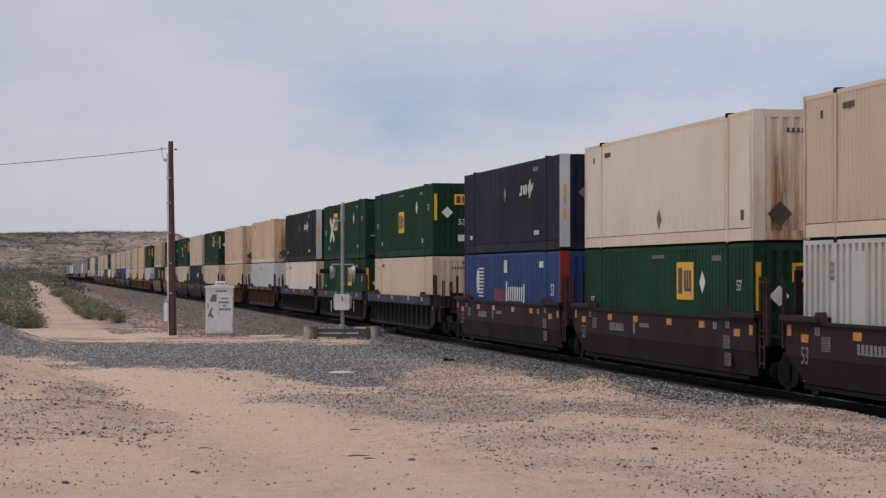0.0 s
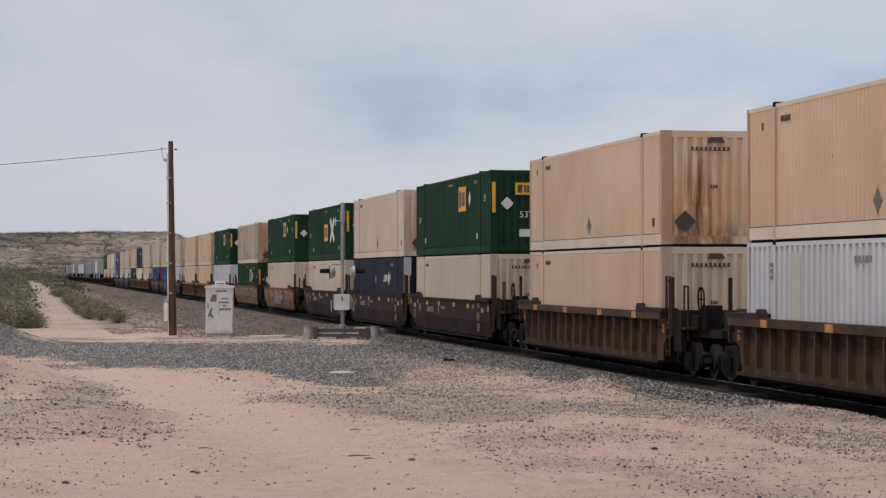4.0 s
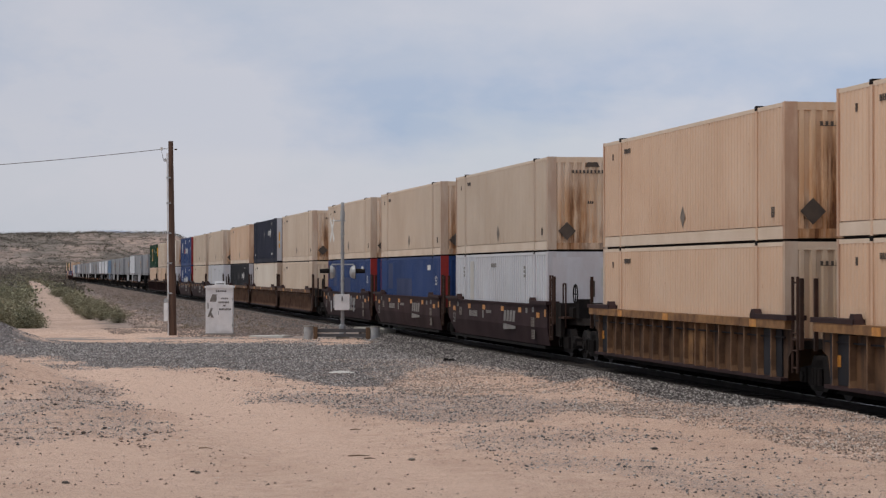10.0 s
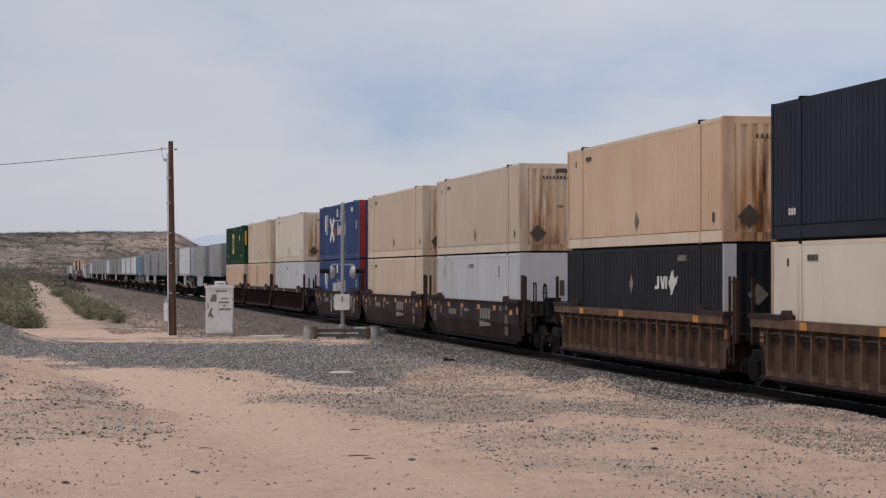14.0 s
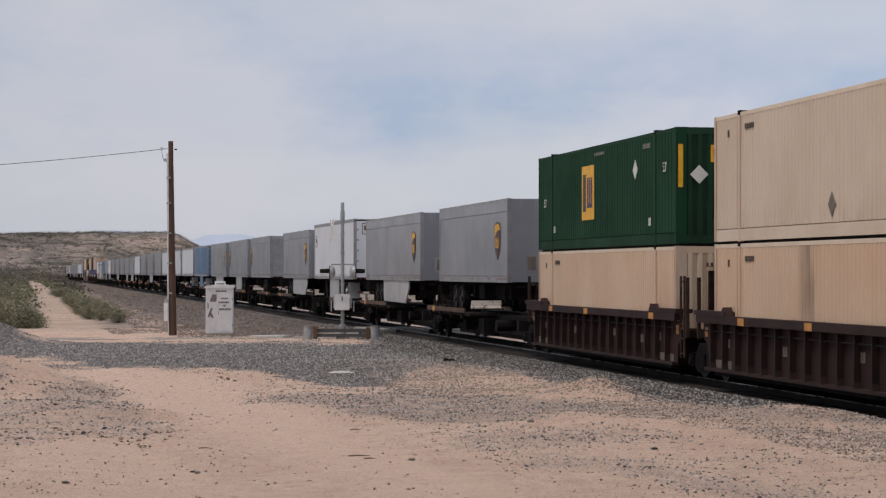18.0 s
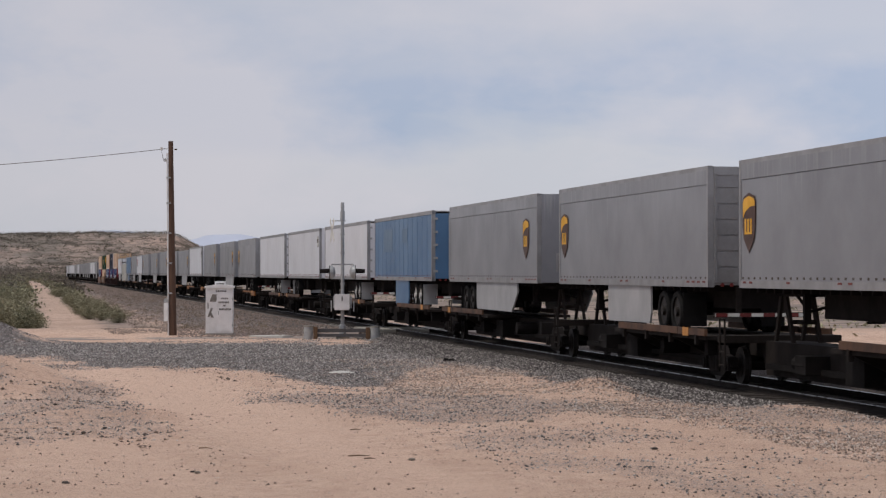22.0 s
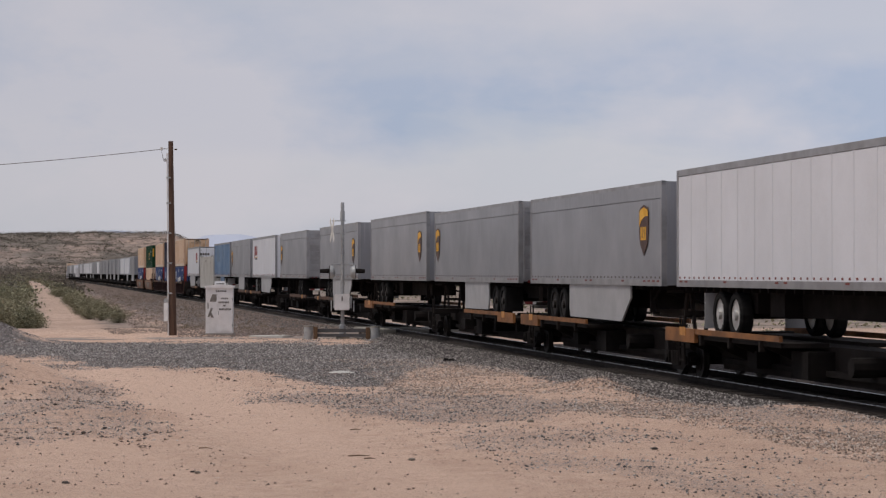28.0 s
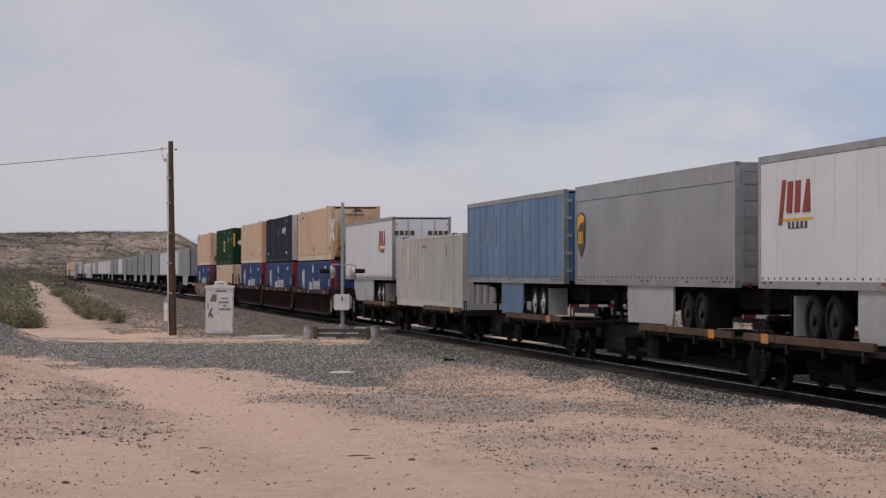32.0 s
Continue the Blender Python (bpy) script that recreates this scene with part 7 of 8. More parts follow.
# far end, near end, skin, doors face out, emblem, skirt, seams, bright rims
TRAILERS = [
    (631.5, 618.2, SV, False, "front", False, False, False), (652.3, 636.2, SV, False, "front", True, False, False), (673.1, 656.8, WT, True, "", True, False, True),
    (689.75, 675.9, SV, False, "front", True, False, False), (712.2, 698.0, SV, True, "back", False, False, False), (730.7, 714.5, SV, True, "back", True, False, False),
    (749.7, 733.8, SV, False, "front", True, False, False), (769.9, 753.8, BT, True, "", True, True, True), (788.8, 772.3, WT, True, "", False, False, True),
    (807.3, 791.2, WT, False, "", False, True, False), (825.6, 809.4, WT, True, "", False, True, True), (842.7, 828.9, SV, True, "back", False, False, False),
    (860.2, 846.3, SV, False, "front", True, False, False), (878.2, 864.0, SV, False, "front", False, False, False), (897.9, 881.5, WT, False, "", False, True, True),
    (915.35, 899.4, SV, False, "front", True, False, False), (933.7, 917.4, SV, True, "back", True, False, False), (951.7, 935.8, SV, False, "front", False, False, False),
    (971.6, 956.3, SV, False, "front", True, False, False), (992.6, 978.0, SV, True, "back", False, False, False), (1011.7, 995.7, WT, False, "letters", True, True, False),
    (1029.5, 1013.4, SV, True, "back", True, False, False), (1047.0, 1031.0, BT, True, "", True, True, True),
    (1081.5, 1065.3, WT, True, "letters", True, True, True),
]


def size_of(v):
    return round(v * 2) / 2


for i, (a, b, skin, rear_out, emblem, skirt, seams, rims) in enumerate(TRAILERS):
    c = 0.5 * (a + b)
    edge = "spine_yellow" if 826 < c < 955 else "spine_rust"
    MOVERS.append((trailer(skin, size_of(a - b), rear_out, emblem, skirt, seams, rims, TALLER.get(b, 0.0)), c, 1.076))
    MOVERS.append((spine(18.5, rear_out, edge), c + (0.3 if rear_out else -0.3), 0.0))
# the low white box between the blue and the lettered trailer
box = container("pale")
MOVERS.append((box, 1056.2, 1.1))
MOVERS.append((spine(18.5, True, "spine_rust"), 1056.2, 0.0))
# further trailers down the line
rng = random.Random(8)
c = 1207.0
while c < 1722:
    skin = SV if rng.random() < 0.62 else WT
    rear_out = rng.random() < 0.5
    if 1270 < c < 1280 or 1560 < c < 1580:
        MOVERS.append((container("beige" if c < 1400 else "white"), c, 1.1))
    else:
        MOVERS.append((trailer(skin, 16.0, rear_out, "", rng.random() < 0.5, False, False, lite=True), c, 1.076))
    MOVERS.append((spine(18.5, rear_out, "spine_dark", True), c, 0.0))
    c += 18.6


# ---- last stacked wagons, far off ----
def plain_stack(upper, lower, s):
    for kind, z in ((lower, 0.286), (upper, 3.187)):
        skin, end_skin, pitch, depth, marks, label = KINDS[kind]
        b = thing("shipping_container", label.split(" with")[0], "container", "containers of the train")
        for turn_by in (Matrix(), TURN):
            part("side_wall", shared(("pw", kind), lambda: Geo().ribbed_x(-1.27, -HL, HL, 0.16, 2.86, pitch, depth, -1).mesh("side_wall", M[skin])), None, b, at=turn_by)
            part("end_wall", shared(("pn", kind), lambda: Geo().box(-1.28, 1.28, -HL, -HL + 0.06, 0.1, 2.88).mesh("end_wall", M[end_skin])), None, b, at=turn_by)
        part("roof", shared(("pr", kind), lambda: Geo().box(-1.28, 1.28, -HL, HL, 2.83, 2.88).mesh("roof", M[skin])), None, b)
        part("floor_frame", SHARED["floor_frame"], None, b)
        MOVERS.append((b, s, z))
    c = thing("well_wagon", WELLS["brown"][3], "wagon", "well wagons of the train")
    for turn_by in (Matrix(), TURN):
        part("side_plate", SHARED[("well_side", "brown")], None, c, at=turn_by)
        part("truck", shared("lite_truck", lambda: Geo().box(-1.1, 1.1, -1.25, 1.25, 0.25, 0.72).mesh("truck", M["under"])), None, c, at=turn_by @ Matrix.Translation((0, -PL - 1.0, 0)))
    part("floor", SHARED["well_floor"], None, c)
    MOVERS.append((c, s, 0.0))


for k, (u, lo) in enumerate((("beige", "white"), ("tan", "beige"), ("beige", "beige"), ("tan", "blue"), ("beige", "tan"), ("cream", "beige"))):
    plain_stack(u, lo, 1735.0 + 20.4 * k)


# ---- crossing, signal, case, pole ----
def ground_at(x, y):
    return float(height(np.array([x]), np.array([y]))[0])


def make_crossing():
    """The narrow road that crosses the line on boards."""
    g = Geo()
    pts = [(-60, 94.0), (-30, 99.5), (-18, 101.4), (-10, 104.0), (-6.5, 105.4)]
    rings = []
    for x, y in pts:
        z = ground_at(x, y) + 0.012
        rings.append([(x, y - 2.0, z - 0.3), (x, y - 1.6, z), (x, y + 1.6, z + 0.0), (x, y + 2.0, z - 0.3)])
    for d, z in ((4.6, -0.35), (3.2, -0.26), (2.1, -0.10)):
        q = beside(106.6, d)
        rings.append([(q.x, q.y - 3.6, -0.5), (q.x, q.y - 2.4, z), (q.x, q.y + 2.4, z), (q.x, q.y + 3.6, -0.5)])
    g.loft(rings)
    tagged(new("road_crossing", g.mesh("road_crossing", M["asphalt"])), "narrow worn grey road across the railway line", "road", kind="structure")
    deck = thing("crossing_deck", "grey timber and concrete crossing boards between rails", "level crossing", kind="structure")
    for d0, d1 in ((2.05, 1.45), (1.42, 0.86), (0.66, 0.24), (0.22, -0.22), (-0.24, -0.66), (-0.86, -1.42), (-1.45, -2.05)):
        b = Geo()
        q = [beside(s, d) for s, d in ((104.0, d0), (109.4, d0), (109.4, d1), (104.0, d1))]
        b.prism([(p.x, p.y) for p in q], 2, -0.17, -0.02)
        part("crossing_board", b, M["concrete"], deck)
    far = Geo()
    q = [beside(106.6, d) for d in (-2.1, -4.5, -12, -40)]
    far.loft([[(p.x, p.y - 2.6, z - 0.4), (p.x, p.y - 2.6, z), (p.x, p.y + 2.6, z), (p.x, p.y + 2.6, z - 0.4)] for p, z in zip(q, (-0.06, -0.3, -0.4, -0.4))])
    tagged(new("road_beyond", far.mesh("road_beyond", M["asphalt"])), "worn grey road beyond the railway line", "road", kind="structure")


make_crossing()


def make_signal():
    x, y = -4.41, 102.45
    z = ground_at(x, y)
    sig = thing("crossing_signal", "galvanised level crossing signal mast with flashing lamps", "crossing signal")
    sig.matrix_basis = pose(x, y, z, 0, 0, 4) @ Matrix.Scale(1.03, 4)
    part("foundation", Geo().box(-0.28, 0.28, -0.28, 0.28, -0.2, 0.08, 0.05), M["concrete"], sig, "low concrete foundation")
    part("base", Geo().loft([[(0.22 * k * math.cos(i * math.pi / 4 + 0.39), 0.22 * k * math.sin(i * math.pi / 4 + 0.39), zz) for i in range(8)] for k, zz in ((1.2, 0.08), (1.1, 0.14), (0.75, 0.2), (0.72, 0.55), (0.5, 0.62))]), M["galv"], sig, "cast steel mast base")
    part("mast", Geo().cyl((0, 0, 0.5), (0, 0, 5.62), 0.075, 14), M["galv"], sig, "galvanised round mast")
    part("mast_cap", Geo().cyl((0, 0, 5.60), (0, 0, 5.80), 0.085, 12, 0.07), M["galv"], sig)
    part("mast_sleeve", Geo().cyl((0, 0, 5.0), (0, 0, 5.42), 0.10, 12), M["galv"], sig)
    b = part("junction_box", Geo().box(-0.33, 0.27, -0.36, -0.06, 1.22, 1.88, 0.03), M["case"], sig, "pale grey junction box")
    part("box_lid", Geo().box(-0.35, 0.29, -0.375, -0.355, 1.24, 1.90), M["case"], b)
    part("box_latch", Geo().box(-0.05, 0.0, -0.40, -0.37, 1.62, 1.80), M["mark_dark"], b, "dark latch")
    for sx in (-1, 1):
        part("side_bracket", Geo().box(sx * 0.36 - 0.03, sx * 0.36 + 0.03, -0.2, 0.1, 1.30, 1.82).box(sx * 0.48 - 0.02, sx * 0.48 + 0.02, -0.16, 0.06, 1.16, 1.62), M["galv"], sig, "galvanised side bracket")
        # flashing lamps, seen edge on: round housings with long black hoods
        arm = part("lamp_arm", Geo().cyl((0, 0, 3.16), (sx * 0.46, 0, 3.16), 0.03, 8).cyl((sx * 0.46, 0, 3.16), (sx * 0.46, 0, 2.98), 0.03, 8), M["galv"], sig)
        g = Geo()
        n = 14
        rings = []
        for xx, r in ((0.0, 0.06), (0.03, 0.18), (0.10, 0.26), (0.20, 0.29), (0.24, 0.29)):
            rings.append([(sx * (0.30 + xx), r * math.cos(2 * math.pi * i / n), 2.83 + r * math.sin(2 * math.pi * i / n)) for i in range(n)])
        g.loft(rings)
        lamp = part("lamp_housing", g, M["galv"], arm, "round grey lamp housing", smooth=False)
        disc = Geo().cyl((sx * 0.545, 0, 2.83), (sx * 0.56, 0, 2.83), 0.31, 18)
        part("background_disc", disc, M["under"], arm, "black lamp background")
        hood = Geo()
        rr = []
        for xx, r in ((0.56, 0.15), (0.96, 0.13)):
            rr.append([(sx * xx, r * math.cos(a), 2.84 + r * math.sin(a)) for a in np.linspace(-0.4, math.pi + 0.4, 10)])
        hood.loft(rr)
        part("lamp_hood", hood, M["under"], arm, "long black lamp hood")
        part("lens", Geo().cyl((sx * 0.56, 0, 2.83), (sx * 0.575, 0, 2.83), 0.10, 12), M["lens_red"], arm, "dark red lens")
    # crossbuck on a short bracket, seen nearly edge on
    part("sign_bracket", Geo().cyl((-0.46, 0, 5.02), (0.14, 0, 5.02), 0.025, 8), M["galv"], sig)
    for tilt in (-1, 1):
        blade = Geo().box(-0.006, 0.006, -0.62, 0.62, -0.11, 0.11)
        part("crossbuck_blade", blade, M["mark_white"], sig, "white crossbuck blade seen from its edge", pose(-0.44, 0, 4.62, 0, 0, 0) @ Matrix.Rotation(radians(10), 4, "Z") @ Matrix.Rotation(tilt * radians(48), 4, "X"))
    part("conduit", Geo().cyl((0.06, -0.09, 0.1), (0.06, -0.09, 1.3), 0.022, 6), M["galv"], sig)
    for px in (0.5, 0.8, 2.3, 3.6, 4.4):
        part("mast_clamp", Geo().cyl((0, 0, px), (0, 0, px + 0.07), 0.095, 12), M["galv"], sig)


make_signal()


DRUMS = ((-5.92, 102.6, 0.2, 0.57, 1), (-2.93, 101.0, 0.2, 0.56, -1))


def make_bollards():
    for x, y, r, h, side in DRUMS:
        z = ground_at(x, y)
        b = thing("guard_drum", "short grey steel guard drum standing by the crossing", "bollard", "guard drums by the signal")
        b.matrix_basis = pose(x, y, z)
        part("drum", Geo().cyl((0, 0, -0.1), (0, 0, h), r, 20), M["galv"], b)
        part("band", Geo().cyl((0, 0, h * 0.93), (0, 0, h + 0.015), r + 0.012, 20), M["concrete"], b)
    rail = thing("guard_rail", "low dark guard rail on brown timber posts", "guard rail")
    ends = []
    for x, y, r, h, side in DRUMS:
        px = x + side * (r + 0.12)
        z = ground_at(px, y)
        ends.append(Vector((px, y, z)))
        part("post", Geo().box(px - 0.09, px + 0.09, y - 0.09, y + 0.09, z - 0.2, z + h * 0.94, 0.012), M["timber_post"], rail, "squared brown timber post")
    a, b = ends
    for z0, z1 in ((0.10, 0.24), (0.30, 0.46)):
        g = Geo()
        g.loft([[(p.x + s * 0.1, p.y + 0.10, p.z + z0), (p.x + s * 0.1, p.y + 0.10, p.z + z1), (p.x + s * 0.1, p.y + 0.17, p.z + z1 - 0.03), (p.x + s * 0.1, p.y + 0.17, p.z + z0 + 0.03)] for p, s in ((a, -1), (b, 1))])
        part("beam", g, M["beam"], rail, "dark weathered beam")


make_bollards()


def make_case():
    x, y = -10.42, 109.0
    z = ground_at(x, y)
    c = thing("signal_case", "silver-painted railway signal equipment case with scrawled door", "equipment cabinet")
    c.matrix_basis = pose(x, y, z, 0, 0, 3)
    part("plinth", Geo().box(-0.68, 0.68, -0.55, 0.55, -0.15, 0.08), M["concrete"], c, "low concrete plinth")
    part("body", Geo().box(-0.63, 0.63, -0.5, 0.5, 0.08, 2.18, 0.02), M["case"], c)
    part("roof", Geo().prism([(-0.68, 2.18), (0.68, 2.18), (0.68, 2.28), (0.0, 2.36), (-0.68, 2.28)], 1, -0.56, 0.56), M["case"], c, "shallow pitched roof")
    part("roof_vent", Geo().box(-0.22, 0.26, -0.3, 0.2, 2.30, 2.50), M["case"], c, "boxy roof ventilator")
    part("vent_slot", Geo().box(-0.16, 0.20, -0.306, -0.295, 2.36, 2.40), M["mark_dark"], c)
    d = part("door", Geo().box(-0.12, 0.60, -0.525, -0.498, 0.16, 1.96), M["case"], c)
    part("handle", Geo().box(-0.06, -0.02, -0.56, -0.52, 0.95, 1.10), M["galv"], d, "steel door handle")
    part("hinge", Geo().box(0.59, 0.63, -0.54, -0.5, 0.4, 0.52), M["galv"], d)
    part("hinge", Geo().box(0.59, 0.63, -0.54, -0.5, 1.6, 1.72), M["galv"], d)
    y0 = -0.531
    for cx, cz, w, h, n in ((0.1, 2.04, 0.5, 0.07, 6), (0.26, 1.70, 0.34, 0.07, 4), (0.22, 1.52, 0.50, 0.08, 7), (0.24, 1.37, 0.14, 0.08, 2), (0.28, 1.20, 0.56, 0.08, 9)):
        part("lettering", bars(n, w, h), M["mark_dark"], c, at=on_end(cx, cz, y0 if cz < 1.9 else -0.506))
    for cx, cz, w, h, sl in ((-0.24, 1.72, 0.30, 0.34, 0.06), (-0.42, 1.05, 0.10, 0.42, 0.08), (-0.36, 0.92, 0.12, 0.22, -0.05), (-0.52, 1.36, 0.05, 0.26, 0.0)):
        part("paint_smear", flat(rect(0, 0, w, h, sl)), M["mark_grey"], c, "grey scuffed paint smear", on_end(cx, cz, -0.506))


make_case()


def make_pole():
    x, y = -12.41, 107.3
    z = ground_at(x, y)
    p = thing("utility_pole", "dark creosoted timber utility pole with conduit", "utility pole")
    p.matrix_basis = pose(x, y, z, 0, -0.7, 0) @ Matrix.Scale(1.06, 4)
    rings = []
    for k, zz in enumerate((-0.4, 0.0, 1.5, 3.0, 4.5, 6.0, 7.4, 8.42)):
        r = 0.165 - 0.0075 * max(zz, 0)
        rings.append([(r * math.cos(i * math.pi / 8) + 0.006 * math.sin(3 * i + k), r * math.sin(i * math.pi / 8), zz) for i in range(16)])
    part("shaft", Geo().loft(rings), M["pole_wood"], p)
    part("conduit", Geo().cyl((-0.185, -0.06, 0.0), (-0.155, -0.06, 7.9), 0.03, 8), M["case"], p, "pale conduit pipe up the side")
    m = part("meter_box", Geo().box(-0.36, -0.17, -0.2, 0.08, 0.62, 1.42, 0.02), M["case"], p, "grey meter box")
    part("meter", Geo().cyl((-0.27, -0.2, 1.52), (-0.27, -0.10, 1.52), 0.09, 12), M["galv"], m)
    for zz in (1.8, 3.1, 4.4, 5.7, 6.8):
        part("strap", Geo().box(-0.20, 0.0, -0.16, -0.10, zz, zz + 0.06), M["galv"], p)
    part("insulator_arm", Geo().cyl((-0.05, -0.05, 8.08), (-0.34, -0.05, 8.10), 0.018, 6), M["galv"], p)
    part("insulator", Geo().cyl((-0.40, -0.05, 8.02), (-0.40, -0.05, 8.16), 0.05, 10), M["mark_white"], p, "pale ceramic insulator")
    part("insulator", Geo().cyl((0.16, -0.05, 8.06), (0.28, -0.05, 8.06), 0.03, 8), M["mark_dark"], p)
    part("weatherhead", Geo().cyl((-0.17, -0.06, 7.55), (-0.26, -0.06, 7.66), 0.045, 8), M["galv"], p)
    g = Geo()
    prev = None
    for i in range(9):
        u = i / 8
        q = (-0.40 + 0.20 * u, -0.06, 8.04 - 0.42 * u - 0.25 * math.sin(math.pi * u))
        if prev:
            g.cyl(prev, q, 0.010, 5)
        prev = q
    part("drop_loop", g, M["mark_dark"], p, "drooping service cable")
    w = Geo()
    prev = None
    a, b = Vector((x - 0.53, y - 0.05, z + 8.55)), Vector((-44.7, 103.0, z + 7.2))
    for i in range(41):
        u = i / 40
        q = a.lerp(b, u) + Vector((0, 0, -1.15 * 4 * u * (1 - u) * 0.55))
        if prev is not None:
            w.cyl(prev, q, 0.014, 5)
        prev = q
    tagged(new("overhead_wire", w.mesh("overhead_wire", M["mark_dark"])), "thin dark sagging overhead wire on the pole", "wire")


make_pole()


# ---- loose things on the ground ----
def rock(name, x, y, size, material, label, seed, squash=0.7):
    r = np.random.default_rng(seed)
    g = Geo()
    n, rings = 8, []
    for k, (zz, rad) in enumerate(((-0.5, 0.75), (0.0, 1.0), (0.45, 0.85), (0.75, 0.45))):
        rings.append([((rad + r.normal(0, 0.12)) * math.cos(2 * math.pi * i / n) * size, (rad + r.normal(0, 0.12)) * math.sin(2 * math.pi * i / n) * size, zz * squash * size) for i in range(n)])
    g.loft(rings)
    ob = new(name, g.mesh(name, material))
    ob.matrix_basis = pose(x, y, ground_at(x, y) + 0.15 * size, 0, 0, r.uniform(0, 360))
    return tagged(ob, label, "rock")


rock("rock", 1.42, 38.0, 0.065, M["placard"], "rounded grey rock lying on the sand", 1)
rock("rock", -7.45, 44.7, 0.068, M["placard"], "rounded dark rock on the sand mound", 2)
for k, (x, y) in enumerate(((-5.1, 36.9), (-5.3, 36.6), (-4.8, 36.3), (-8.3, 47.0), (-0.9, 50.0), (2.9, 32.0), (-6.1, 52.5), (-4.6, 62.3), (-0.4, 30.0), (-3.0, 28.0), (-2.9, 27.6), (-4.2, 26.0))):
    rock("rock", x, y, 0.032 + 0.007 * (k % 3), M["tie"] if k % 2 else M["placard"], "small dark rock lying in the gravel", 10 + k)
plate = new("tie_plate_debris", Geo().loft([[(-0.24, -0.1, 0), (0.2, -0.14, 0), (0.24, 0.1, 0), (-0.2, 0.12, 0)], [(-0.2, -0.08, 0.13), (0.1, -0.1, 0.08), (0.16, 0.06, 0.07), (-0.18, 0.08, 0.12)]]).mesh("tie_plate_debris", M["under"]))
plate.matrix_basis = pose(0.22, 71.0, ground_at(0.22, 71.0) - 0.01, 0, 0, 20)
tagged(plate, "black lump of scrap lying in the gravel", "debris")
slab = new("concrete_lid", Geo().box(-0.42, 0.42, -0.9, 0.9, -0.05, 0.06).mesh("concrete_lid", M["pale"]))
slab.matrix_basis = pose(-7.7, 104.7, ground_at(-7.7, 104.7) + 0.02, 0, 0, 60)
tagged(slab, "flat pale concrete lid lying in the sand", "lid")
rag = new("pale_rag", Geo().loft([[(-0.3, -0.1, 0), (0.0, -0.16, 0), (0.34, -0.06, 0), (0.3, 0.1, 0), (-0.05, 0.12, 0), (-0.32, 0.06, 0)], [(-0.26, -0.06, 0.03), (0.0, -0.1, 0.06), (0.3, -0.03, 0.02), (0.24, 0.06, 0.03), (-0.05, 0.06, 0.05), (-0.28, 0.03, 0.02)]]).mesh("pale_rag", M["pale"]))
rag.matrix_basis = pose(-2.66, 60.7, ground_at(-2.66, 60.7), 0, 0, 12)
tagged(rag, "crumpled pale rag lying on the gravel", "rag")
for x, y, ln, az in ((-1.1, 30.5, 0.28, 5), (-0.95, 30.2, 0.14, -8), (-3.2, 31.5, 0.2, -20), (-1.35, 36.0, 0.16, 20)):
    st = new("dry_stick", Geo().cyl((-ln / 2, 0, 0.012), (0, 0.012, 0.02), 0.009, 6).cyl((0, 0.012, 0.02), (ln / 2, 0, 0.012), 0.009, 6, 0.005).mesh("dry_stick", M["wood_stick"]))
    st.matrix_basis = pose(x, y, ground_at(x, y), 0, 0, az)
    tagged(st, "thin dry brown stick lying on the sand", "stick")


# ---- scrub ----
def leaf_material(name, a, b, c):
    m = stone_material(name, a, b, c)
    m.node_tree.nodes["Principled BSDF"].inputs["Roughness"].default_value = 0.8
    return m


M["leaf"] = leaf_material("dull_olive_leaf", rgb(88, 89, 69), rgb(122, 121, 94), rgb(160, 155, 125))
M["leaf_pale"] = leaf_material("pale_grey_green_leaf", rgb(106, 106, 84), rgb(140, 136, 108), rgb(176, 168, 138))
M["leaf_dry"] = leaf_material("dry_straw_leaf", rgb(98, 86, 71), rgb(128, 112, 92), rgb(152, 136, 112))
M["leaf_dark"] = leaf_material("dark_hill_shrub_leaf", rgb(80, 74, 66), rgb(104, 97, 86), rgb(134, 123, 109))
M["twig"] = mat("grey_brown_twig", rgb(96, 80, 66), rgb(72, 60, 50), 0.9)


